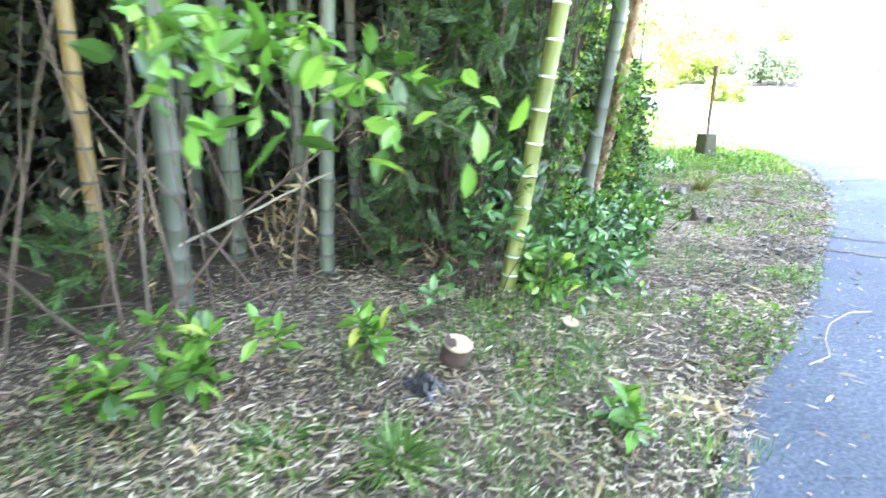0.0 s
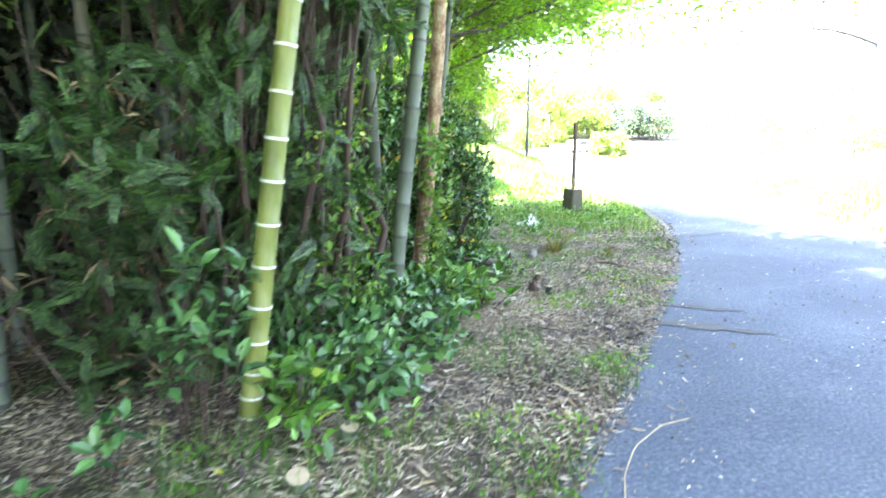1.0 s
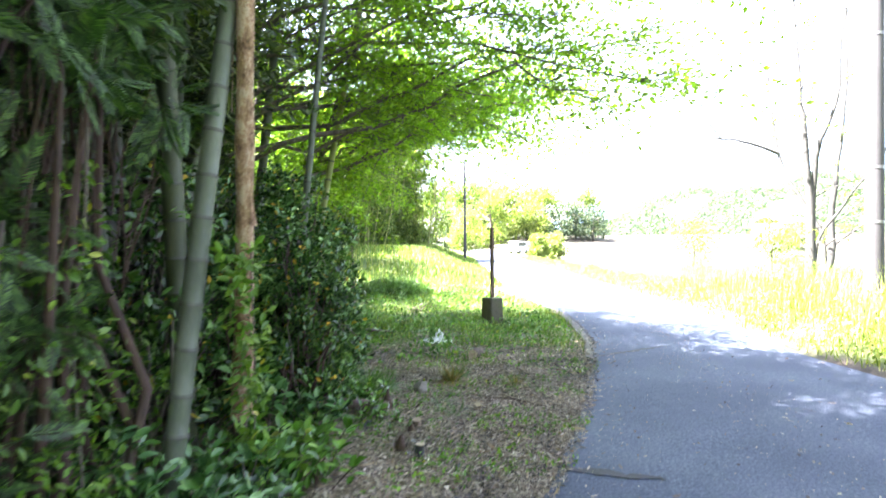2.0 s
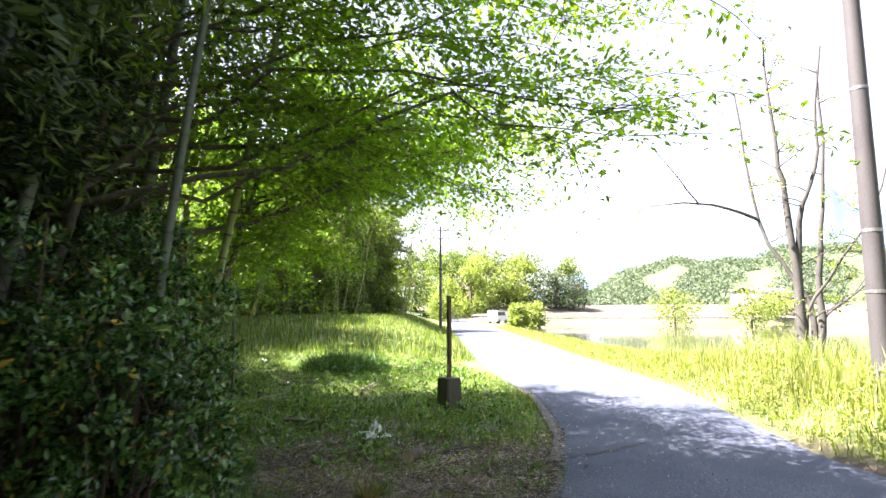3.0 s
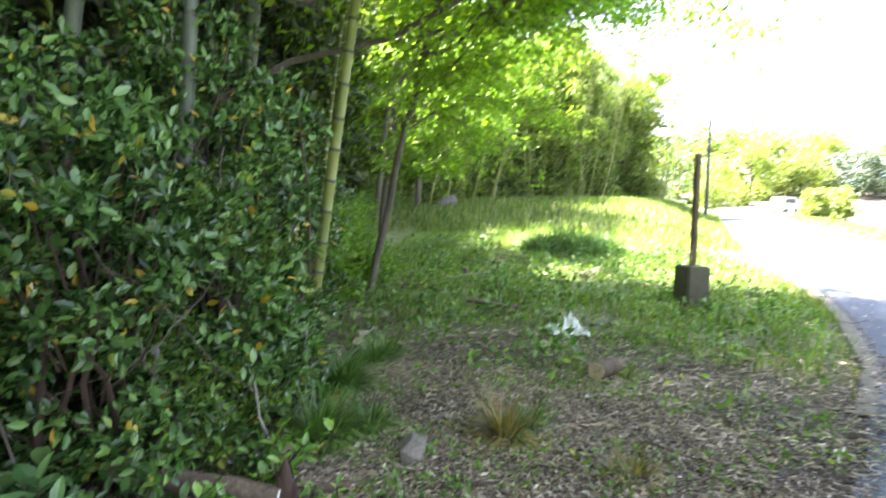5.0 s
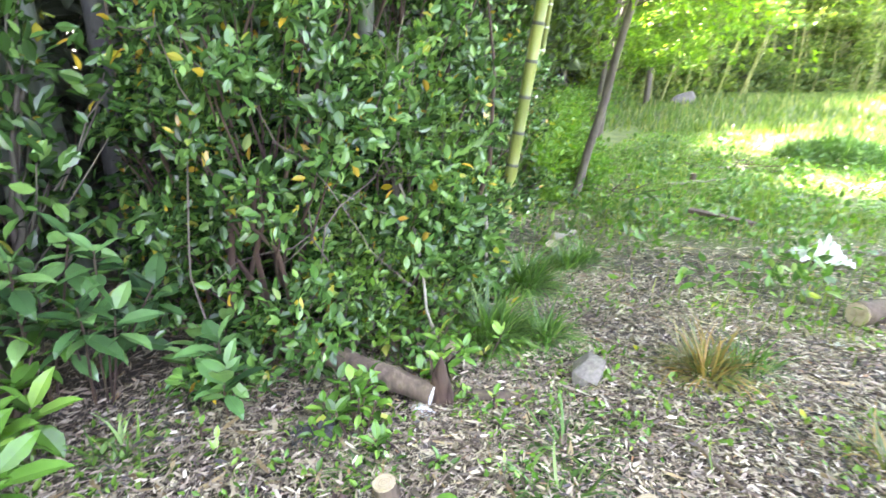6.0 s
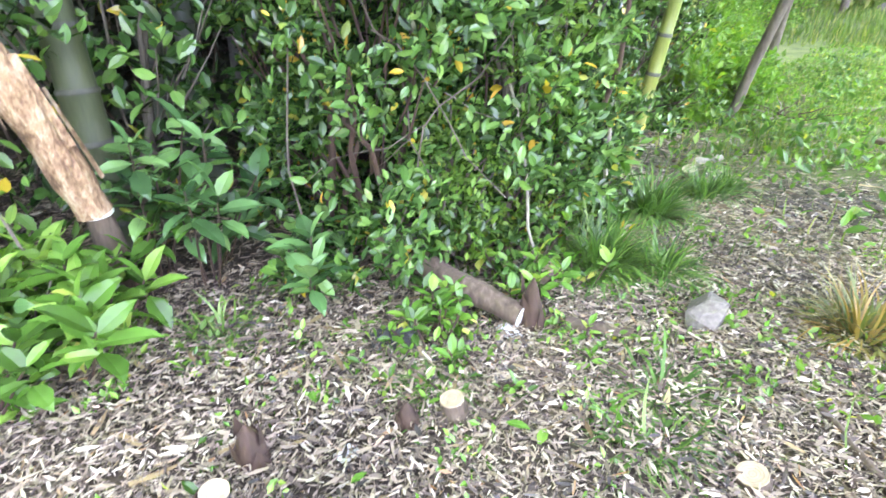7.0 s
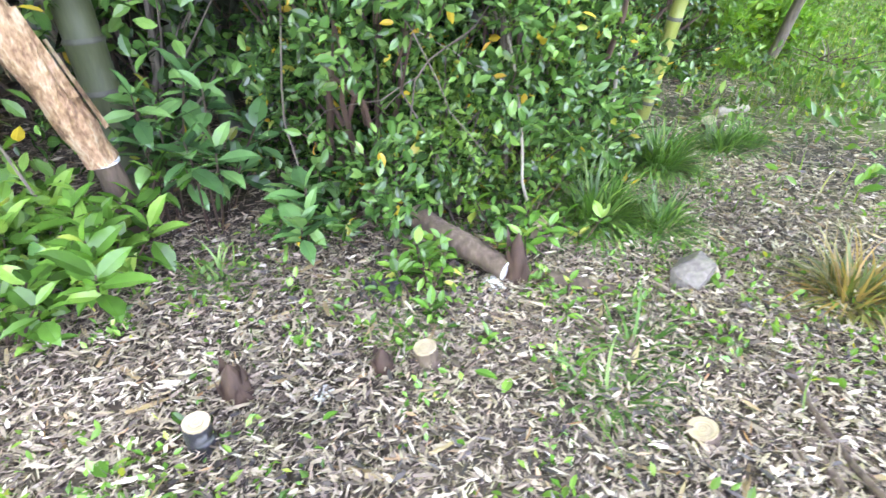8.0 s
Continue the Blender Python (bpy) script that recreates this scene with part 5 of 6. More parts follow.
tagged(part("rank_weeds", s.mesh("rank_weeds", L_SEDGE)), "rank dark green weeds standing in clumps", "weeds", kind="stuff")
n = 4200
x, y = in_strip(n, 1.0, 9.5, 0.3)
k = np.array([noise.noise((a * 1.3, b * 1.3, 20)) for a, b in zip(x, y)]) > np.where(y > 5.6, 0.02, 0.3)
x, y = np.repeat(x[k], 4), np.repeat(y[k], 4)
n = len(x)
s = Soup()
P = np.stack([x + rng.normal(size=n) * 0.03, y + rng.normal(size=n) * 0.03, np.zeros(n)], -1)
P[:, 2] = height(P[:, 0], P[:, 1]) + rng.uniform(0.01, 0.06, n)
strew(s, LEAF8, P, dirs(n, 0.3), dirs(n, 1.6), rng.uniform(0.02, 0.05, n))
tagged(part("litter_weeds", s.mesh("litter_weeds", L_IVY)), "tiny green weeds coming through the litter", "weeds", kind="stuff")
n = 700
x, y = in_strip(n, 0.5, 5.0, 0.8)
k = np.array([noise.noise((a * 1.1, b * 1.1, 33)) for a, b in zip(x, y)]) > 0.0
x, y = np.repeat(x[k], 9), np.repeat(y[k], 9)
blades("thin_grass", "thin wiry grass in the litter", x + rng.normal(size=len(x)) * 0.05, y + rng.normal(size=len(x)) * 0.05, rng.uniform(0.08, 0.24, len(x)), L_SEDGE, rng.uniform(0.06, 0.14, len(x)), 1.2)

s = Soup()
for q in range(330):
    y = rng.uniform(6.5, 18)
    x = rng.uniform(wood_x(y) + 0.2, road_left(y) - 0.3)
    z = height1(x, y)
    a, ln = rng.uniform(0, 6.28), rng.uniform(0.15, 0.7)
    tube(s, bend((x, y, z + 0.015), (x + math.cos(a) * ln, y + math.sin(a) * ln, height1(x + math.cos(a) * ln, y + math.sin(a) * ln) + rng.uniform(0.01, 0.09)), 0.1, 5), np.linspace(rng.uniform(0.003, 0.008), 0.002, 5), 4)
tagged(part("fallen_twigs", s.mesh("fallen_twigs", M_DEADWOOD)), "thin dead twigs scattered over grass and litter", "twigs", kind="stuff")

# weeds between the lane and the pond
n = 42000
y = rng.uniform(1, 60, n)
reach = np.clip(shore(y * NX - road_right(y) * NY) - 7.6 + 1.6, 2.0, 7.5)
x = road_right(y) + 0.15 + reach * rng.random(n) ** 0.9
k = rng.random(n) < np.where(y < 28, 1.0, 0.5)
x, y = x[k], y[k]
tall = 0.12 + 0.95 * ss(0.3, 3.0, x - road_right(y)) * (1 - 0.75 * ss(13, 24, y))
blades("verge_grass", "tall sunlit grass and reeds along the pond", x, y, tall * rng.uniform(0.5, 1.25, len(x)), L_WEED, rng.uniform(0.3, 0.55, len(x)), 0.7)
n = 52000
y = rng.uniform(3, 34, n)
reach = np.clip(shore(y * NX - road_right(y) * NY) - 7.6 + 1.6, 2.0, 7.0)
x = road_right(y) + 0.4 + reach * rng.random(n)
clump = np.array([noise.noise((a * 0.9, b * 0.9, 40)) for a, b in zip(x, y)])
k = clump > rng.uniform(-0.5, 0.3, n)
x, y, clump = x[k], y[k], clump[k]
n = len(x)
tall = 0.1 + 0.95 * ss(0.3, 3.0, x - road_right(y)) * (1 - 0.8 * ss(13, 24, y)) * (0.75 + 0.9 * clump)
s = Soup()
strew(s, LEAF2, np.stack([x, y, height(x, y) + tall * rng.random(n) ** 0.6], -1), dirs(n, 0.1), dirs(n, 1.4), rng.uniform(0.03, 0.1, n))
tagged(part("verge_weeds", s.mesh("verge_weeds", L_WEED)), "leafy sunlit weeds along the pond", "weeds", kind="stuff")
n = 2600
y = rng.uniform(4, 26, n)
x = road_right(y) + 0.9 + 4.5 * rng.random(n)
blades("verge_stalks", "tall pale flowering stalks over the weeds", x, y, (0.45 + 0.75 * rng.random(n)) * (1 - 0.6 * ss(13, 24, y)), L_SEDGE_DRY, 0.16, 0.5)


# ---- tufts, stumps, stone and other loose things ----
rng = np.random.default_rng(103)
def tuft(x, y, n, ln, leaf, label, flop=1.0):
    e = thing("sedge_tuft", label, "grass tuft", pose(x, y, height1(x, y)), "sedge tufts")
    az = rng.uniform(0, 6.28, n) + 0.9 * np.sin(rng.uniform(0, 6.28, n) + x * 7)
    flop = flop * (1.9 if n < 120 else 1.0)
    out = flop * (0.25 + 1.5 * rng.random(n))
    D = np.stack([np.cos(az) * out, np.sin(az) * out, np.ones(n)], -1)
    P = np.stack([np.cos(az), np.sin(az), np.zeros(n)], -1) * (0.1 * rng.random(n))[:, None]
    t = np.linspace(0, 1, 6)[:, None, None]
    L = (ln * (0.35 + 0.95 * rng.random(n)))[:, None]
    du = unit(D)
    line = P[None] + du[None] * L[None] * t
    line += np.stack([-np.sin(az), np.cos(az), 0 * az], -1)[None] * (L * rng.normal(size=(n, 1)) * 0.28)[None] * t ** 2
    line[:, :, 2] -= (L[:, 0] * 0.75 * np.minimum(out, 1.2))[None] * t[:, :, 0] ** 2 * 0.95
    line[:, :, 2] = np.maximum(line[:, :, 2], 0.005 + 0.02 * rng.random(n)[None])
    side = np.stack([-np.sin(az), np.cos(az), np.zeros(n)], -1)[None] * (0.0056 * (1 - t ** 2) + 0.0006)
    V = np.stack([line - side, line + side], 2).transpose(1, 0, 2, 3).reshape(n * 12, 3)
    k = np.arange(5)[:, None] * 2
    V = V.reshape(n, 12, 3)
    order = np.argsort(az)
    F = np.concatenate([k, k + 1, k + 3, k + 2], 1)
    for chunk in np.array_split(order, 6):
        m = len(chunk)
        part("blade_fan", mesh("blade_fan", V[chunk].reshape(-1, 3), [(F[None] + (np.arange(m) * 12)[:, None, None]).reshape(-1, 4)], leaf), e)


for x, y, n, ln, lf in ((2.98, 8.2, 520, 0.4, L_SEDGE), (2.78, 9.1, 520, 0.42, L_SEDGE), (3.22, 8.4, 240, 0.32, L_SEDGE), (2.85, 9.75, 320, 0.32, L_SEDGE), (3.66, 7.5, 60, 0.3, L_SEDGE), (3.75, 7.25, 45, 0.24, L_SEDGE), (4.04, 8.45, 260, 0.34, L_SEDGE_DRY), (4.2, 8.6, 120, 0.26, L_SEDGE),
                        (4.72, 8.07, 110, 0.24, L_SEDGE_DRY), (2.9, 10.0, 200, 0.28, L_SEDGE), (3.1, 6.95, 60, 0.16, L_SEDGE), (2.35, 6.55, 80, 0.18, L_SEDGE), (0.9, 2.9, 70, 0.26, L_SEDGE), (0.45, 2.3, 40, 0.2, L_SEDGE), (-0.2, 1.95, 90, 0.3, L_SEDGE), (0.3, 3.2, 45, 0.22, L_SEDGE), (-0.7, 2.0, 60, 0.27, L_SEDGE), (4.95, 9.75, 90, 0.2, L_GRASS)):
    tuft(x, y, int(n * 1.7), ln, lf, "yellowing drooping sedge tuft" if lf is L_SEDGE_DRY else "green arching sedge tuft on the litter")
e = thing("grass_mound", "overgrown mound of rank grass in the meadow", "grass mound", pose(5.1, 19.3, height1(5.1, 19.3)))
s = Soup()
n = 2600
a, r = rng.uniform(0, 6.28, n), np.sqrt(rng.random(n))
P = np.stack([np.cos(a) * r * 1.3, np.sin(a) * r * 0.9, 0.45 * (1 - r ** 2) * rng.random(n)], -1)
strew(s, BLADE, P, dirs(n, 0.9), dirs(n), rng.uniform(0.2, 0.5, n), 0, 0.4)
part("grass_clump", s.mesh("grass_clump", L_SEDGE), e)
for x, y, w in ((3.5, 17.3, 0.9), (2.3, 13.3, 0.6), (5.2, 15.8, 0.6)):
    e = thing("brush_pile", "low heap of dead twigs among the weeds", "brush", pose(x, y, height1(x, y)), "brush piles")
    for q in range(26):
        s = Soup()
        a, ln, c = rng.uniform(0, 6.28), rng.uniform(0.3, 0.9) * w, rng.normal(size=2) * 0.3 * w
        tube(s, bend((c[0], c[1], rng.uniform(0.0, 0.12)), (c[0] + math.cos(a) * ln, c[1] + math.sin(a) * ln, rng.uniform(0.02, 0.3)), 0.12, 5), np.linspace(rng.uniform(0.006, 0.014), 0.003, 5), 5)
        part("twig", s.mesh("twig", M_DEADWOOD if q % 4 else M_PALEBARK), e)


def stump(x, y, r, h, label, skin, lean=(0, 0), group="cut stumps", hollow=False):
    """A sawn culm or stem: a short barrel with a pale cut face and, if hollow, a sunken middle."""
    e = thing("stump", label, "stump", pose(x, y, height1(x, y), lean[0], lean[1]), group)
    s = Soup()
    z = np.array([-0.08, 0.0, 0.35 * h, 0.4 * h, 0.45 * h, h])
    tube(s, np.stack([0 * z, 0 * z, z], -1) + rng.normal(size=(6, 3)) * (r * 0.05, r * 0.05, 0), r * np.array([1.25, 1.12, 1.0, 1.06, 1.0, 0.97]), 14)
    part("barrel", s.mesh("barrel", skin, True), e)
    ang = np.linspace(0, 2 * np.pi, 14, endpoint=False)
    s = Soup()
    rings = [(0.975, h - 0.004), (0.97, h + 0.004), (0.5 if hollow else 0.62, h + 0.003), (0.42 if hollow else 0.5, h + (-0.012 if hollow else 0.0015)), (0.02, h + (-0.014 if hollow else 0.001))]
    V = np.concatenate([np.stack([np.cos(ang) * a * r, np.sin(ang) * a * r, np.full(14, b)], -1) for a, b in rings])
    j = np.arange(14)
    s.add(V, [np.concatenate([np.stack([j + q * 14, (j + 1) % 14 + q * 14, (j + 1) % 14 + (q + 1) * 14, j + (q + 1) * 14], -1) for q in range(4)])])
    part("cut_face", s.mesh("cut_face", M_CUT), e, "pale sawn face")
    return e


S_LABEL = "sawn bamboo stump with a pale cut face"
for x, y, r, h, skin, lean in ((3.28, 6.91, 0.04, 0.09, M_DEADWOOD, (8, -6)), (4.02, 7.33, 0.043, 0.055, M_DEADWOOD, (14, -10)), (2.93, 7.82, 0.05, 0.13, M_DEADWOOD, (5, 3)), (3.14, 6.21, 0.038, 0.11, M_BLACK, (0, 4)), (2.6, 10.1, 0.055, 0.12, M_DEADWOOD, (25, 0)),
                               (1.05, 3.63, 0.05, 0.1, M_CULM_GREY, (10, 8)), (0.82, 3.25, 0.055, 0.08, M_CULM_GREY, (14, 6)), (0.06, 2.78, 0.085, 0.16, M_SHOOT, (12, 10)), (2.9, 15.6, 0.05, 0.16, M_DEADWOOD, (0, 0)), (2.0, 14.9, 0.05, 0.16, M_DEADWOOD, (0, 0))):
    stump(x, y, r, h, S_LABEL, skin, lean)


def shoot(x, y, r, h):
    """A pointed bamboo shoot wrapped in overlapping sheaths."""
    e = thing("bamboo_shoot", "brown pointed bamboo shoot breaking the ground", "bamboo shoot", pose(x, y, height1(x, y), 4, -5), "bamboo shoots")
    s = Soup()
    z = np.linspace(-0.04, h, 12)
    f = np.clip(z / h, 0, 1)
    tube(s, np.stack([0.1 * h * f ** 2, 0 * z, z], -1), r * (1 - f ** 2.2) * (1 + 0.12 * (np.arange(12) % 3 == 0)) + 0.003, 10)
    part("body", s.mesh("body", M_SHOOT, True), e)
    s = Soup()
    for q in range(5):
        a = q * 2.4
        o = np.array([math.cos(a), math.sin(a), 0])
        w = np.array([-math.sin(a), math.cos(a), 0])
        zz = h * (0.1 + 0.14 * q)
        rr = r * (1 - (zz / h) ** 2.2) * 1.12
        s.add(np.array([o * rr - w * rr * 0.7 + (0, 0, zz), o * rr * 1.15 + (0, 0, zz), o * rr + w * rr * 0.7 + (0, 0, zz), o * rr * 1.1 + (0, 0, zz + h * 0.42)]), [np.array([(0, 1, 3), (1, 2, 3)])])
    part("sheath_wrap", s.mesh("sheath_wrap", M_SHOOT), e)


shoot(3.02, 6.36, 0.045, 0.15)
shoot(3.1, 7.52, 0.045, 0.24)
shoot(3.2, 6.78, 0.035, 0.1)


def stone(name, label, x, y, size, mat, rz=0, category="stone", corners=26):
    bm = bmesh.new()
    for q in range(corners):
        d = dirs(1)[0]
        d = d / max(abs(d)) ** 0.6
        bm.verts.new((d[0] * size[0], d[1] * size[1], d[2] * size[2] * (1 + 0.3 * d[0])))
    res = bmesh.ops.convex_hull(bm, input=bm.verts)
    bmesh.ops.delete(bm, geom=[v for v in bm.verts if not v.link_faces], context="VERTS")
    bmesh.ops.bevel(bm, geom=bm.edges[:], offset=0.035 * size[0], segments=2, affect="EDGES")
    me = bpy.data.meshes.new(name)
    bm.to_mesh(me)
    bm.free()
    me.materials.append(mat)
    ob = part(name, me, None, "", pose(x, y, height1(x, y) + size[2] * 0.55, 6, -8, rz))
    return tagged(ob, label, category)


stone("stone", "pale grey angular stone lying on the litter", 3.56, 8.06, (0.1, 0.088, 0.095), M_ROCK, 40, corners=18)
stone("stone", "small pale stone at the meadow's edge", 5.33, 9.1, (0.06, 0.05, 0.03), M_ROCK, 60)
stone("stone", "grey boulder at the foot of the far grove", 0.2, 30.0, (0.5, 0.4, 0.3), M_ROCK, 10)


def log(name, label, a, b, r0, r1, bark, category="log", ends=M_CUT, wob=0.03, embed=0.0):
    """A fallen stem between two places, heights above the ground."""
    p = np.array([a[0], a[1], height1(a[0], a[1]) + a[2] + r0 - embed])
    q = np.array([b[0], b[1], height1(b[0], b[1]) + b[2] + r1 - embed])
    e = thing(name, label, category, Matrix.Translation(p))
    s = Soup()
    line = bend((0, 0, 0), q - p, wob, 14)
    tube(s, line, np.linspace(r0, r1, 14) * (1 + 0.06 * rng.normal(size=14)), 11)
    part("stem", s.mesh("stem", bark, True), e)
    if ends:
        d = unit(q - p)
        for c0, c1, rr in ((line[-1], line[-1] + d * 0.006, r1), (line[0] - d * 0.006, line[0], r0)):
            s = Soup()
            tube(s, np.array([c0, c1]), rr * 0.93, 11)
            part("cut_end", s.mesh("cut_end", ends), e, "pale sawn end")
    return e


log("fallen_log", "rotting brown log lying out of the bush", (2.38, 7.3, 0.15), (3.08, 7.47, 0.02), 0.055, 0.05, M_DEADWOOD, ends=M_WHITE)
log("fallen_log", "dark rotten branch on the litter", (3.2, 7.6, 0.0), (3.42, 7.75, 0.0), 0.035, 0.025, M_DEADWOOD, ends=None)
log("cut_log", "pale sawn log piece by the bush", (2.47, 8.98, 0.0), (2.66, 9.42, 0.02), 0.042, 0.036, M_NODE_PALE)
log("cut_log", "short sawn log piece in the grass", (2.42, 10.55, 0.0), (2.5, 10.9, 0.0), 0.035, 0.035, M_PALEBARK)
log("cut_log", "short sawn round with a pale cut face", (4.9, 9.85, 0.02), (4.7, 9.58, 0.03), 0.07, 0.075, M_DEADWOOD)
log("stick", "dark fallen branch on the litter", (4.2, 7.55, 0.0), (4.55, 7.25, 0.0), 0.02, 0.014, M_DEADWOOD, "stick", None)
log("stick", "thin fallen branch on the litter", (3.85, 7.95, 0.0), (4.5, 7.6, 0.0), 0.009, 0.006, M_DEADWOOD, "stick", None)
log("stick", "thin fallen branch on the litter", (3.95, 7.7, 0.0), (3.55, 7.75, 0.0), 0.008, 0.006, M_PALEBARK, "stick", None)
log("stick", "crooked dark branch on the litter", (4.05, 7.8, 0.01), (4.7, 7.1, 0.02), 0.014, 0.008, M_DEADWOOD, "stick", None, 0.12)
log("stick", "dry dead branch in the meadow", (5.0, 15.6, 0.05), (5.5, 16.4, 0.12), 0.03, 0.015, M_PALEBARK, "stick", None)
log("stick", "dry dead branch in the meadow", (2.6, 14.8, 0.05), (3.5, 15.4, 0.15), 0.02, 0.01, M_PALEBARK, "stick", None, 0.12)
log("stick", "broken bamboo stick in the wood", (-1.78, 3.5, 0.45), (-0.73, 3.5, 0.95), 0.012, 0.007, M_PALEBARK, "stick", None)
s = Soup()
e = thing("plank", "weathered broken plank in the grass", "plank", pose(3.68, 12.2, height1(3.68, 12.2) + 0.12, 3, 4, -14))
V = np.array([(a, b, c) for c in (-0.02, 0.02) for a, b in ((-0.33, -0.06), (0.3, -0.05), (0.36, 0.02), (0.28, 0.06), (-0.34, 0.05))])
s.add(V, [np.array([(5, 6, 7, 8, 9)]), np.array([(4, 3, 2, 1, 0)]), np.array([(k, (k + 1) % 5, (k + 1) % 5 + 5, k + 5) for k in range(5)])])
part("board", s.mesh("board", M_DEADWOOD), e)


def crumple(name, label, x, y, r, mat, n=16, flat=0.45, category="litter"):
    """A crushed sheet of film."""
    g = np.linspace(-1, 1, n)
    A, B = np.meshgrid(g, g)
    h = np.array([noise.noise((a * 2.3 + x, b * 2.3, 0.5)) + 0.6 * noise.noise((a * 5.1, b * 5.1 + y, 2)) for a, b in zip(A.ravel(), B.ravel())])
    rad = 1 + 0.35 * np.array([noise.noise((a * 1.1, b * 1.1, 7 + x)) for a, b in zip(A.ravel(), B.ravel())])
    V = np.stack([A.ravel() * r * rad, B.ravel() * r * 0.7 * rad, flat * r * (0.45 + np.abs(h)) * (1.25 - np.maximum(abs(A), abs(B)).ravel())], -1)
    i = (np.arange(n - 1)[:, None] * n + np.arange(n - 1)[None]).ravel()
    me = mesh(name, V, [np.stack([i, i + 1, i + n + 1, i + n], -1)], mat)
    return tagged(part(name, me, None, "", pose(x, y, height1(x, y) + 0.005, 0, 0, rng.uniform(0, 360))), label, category)


crumple("plastic_sheet", "crumpled white plastic sheet on the grass", 4.58, 11.12, 0.2, M_WHITE, 20, 1.2)
crumple("plastic_sheet", "crumpled black plastic half buried in litter", 2.82, 7.03, 0.1, M_BLACK, 14, 0.8)
crumple("plastic_scrap", "small white scrap on the litter", 3.17, 6.57, 0.035, M_WHITE, 8, 0.7)
crumple("plastic_scrap", "small white scrap on the litter", 4.6, 9.25, 0.04, M_WHITE, 8, 0.7)
crumple("plastic_scrap", "bluish white scrap by the log", 3.06, 7.42, 0.05, M_WHITE, 8, 0.7)
crumple("plastic_sheet", "dark blue-black film by the stump", -0.1, 2.5, 0.13, M_BLACK, 14, 0.7)

# green leaves dropped on the litter
for x, y, k, a in ((3.33, 6.02, 0.12, 40), (3.12, 5.98, 0.09, 100), (3.3, 6.5, 0.06, 10), (3.52, 7.05, 0.07, 200), (3.42, 6.98, 0.08, 300), (3.22, 7.1, 0.05, 150), (2.95, 6.6, 0.06, 70)):
    tagged(part("fallen_leaf", LEAF_MESH[L_BROAD.name], None, "", pose(x, y, height1(x, y) + 0.045, rng.uniform(-8, 8), rng.uniform(-8, 8), a) @ Matrix.Diagonal((k, k, k, 1))), "green broad leaf dropped on the litter", "leaf", "fallen leaves")

# thin cut saplings and a pale twig
for a, b, r in (((2.74, 8.6, 0), (2.72, 8.58, 0.75), 0.014), ((2.9, 7.84, 0.1), (2.55, 7.9, 1.0), 0.008)):
    z = height1(a[0], a[1])
    e = thing("cut_sapling", "thin bare cut sapling standing by the bush", "sapling", pose(a[0], a[1], z), "bare saplings")
    s = Soup()
    d = np.array(b, float) - a
    line = bend((0, 0, a[2] - 0.05), d + (0, 0, a[2]), 0.1, 9)
    tube(s, line, np.linspace(r, r * 0.7, 9), 6)
    part("stem", s.mesh("stem", M_PALEBARK, True), e)
    if r < 0.01:
        s = Soup()
        tube(s, bend(line[-1], line[-1] + (-0.1, 0.25, 0.7), 0.12, 7), np.linspace(0.006, 0.003, 7), 5)
        tube(s, bend(line[-1], line[-1] + (-0.3, -0.1, 0.45), 0.12, 7), np.linspace(0.005, 0.002, 7), 5)
        tube(s, bend(line[5], line[5] + (-0.25, -0.35, 0.25), 0.12, 7), np.linspace(0.004, 0.002, 7), 5)
        part("branchwork", s.mesh("branchwork", M_PALEBARK, True), e)
e = thing("dry_stalk", "pale curved dry stalk on the road's edge", "stalk", pose(2.3, 3.0, 0.0))
s = Soup()
line = np.array([(0.62, 0.42, 0.03), (0.4, 0.33, 0.06), (0.17, 0.18, 0.05), (0.02, 0.0, 0.03), (-0.08, -0.2, 0.02), (-0.25, -0.28, 0.01)])
fine = np.stack([np.interp(np.linspace(0, 5, 22), np.arange(6), line[:, k]) for k in range(3)], -1)
tube(s, fine, 0.0042, 6)
part("stem", s.mesh("stem", M_CUT, True), e)

# ---- post on its footing, poles ----
bm = bmesh.new()
bmesh.ops.create_cube(bm, size=1)
bmesh.ops.scale(bm, vec=(0.36, 0.36, 0.62), verts=bm.verts)
for v in bm.verts:
    if v.co.z > 0:
        v.co.x *= 0.94
        v.co.y *= 0.94
bmesh.ops.bevel(bm, geom=bm.edges[:], offset=0.02, segments=2, affect="EDGES")
me = bpy.data.meshes.new("footing")
bm.to_mesh(me)
bm.free()
me.materials.append(M_BLOCK)
pz = height1(6.42, 13.42)
e = thing("iron_post", "rusty iron post in a mossy concrete footing", "post", pose(6.42, 13.42, pz, 0, 0, 20))
part("footing", me, e, "mossy concrete footing", pose(0, 0, 0.40 - 0.31 - pz))
s = Soup()
w = 0.032
V = np.array([(a * w, b * w, c) for c in (0.38 - pz, 1.97 - pz) for a, b in ((-1, -1), (1, -1), (1, -0.7), (-0.7, -0.7), (-0.7, 1), (-1, 1))])
s.add(V, [np.array([(k, (k + 1) % 6, (k + 1) % 6 + 6, k + 6) for k in range(6)]), np.array([(6, 7, 8, 9, 10, 11)]), np.array([(5, 4, 3, 2, 1, 0)])])
part("upright", s.mesh("upright", M_RUST), e, "rusty angle iron upright")
s = Soup()
tube(s, np.array([(0, -0.03, 1.93 - pz), (0.1, -0.04, 1.95 - pz), (0.14, -0.04, 1.9 - pz)]), 0.008, 6)
part("hook", s.mesh("hook", M_RUST), e)


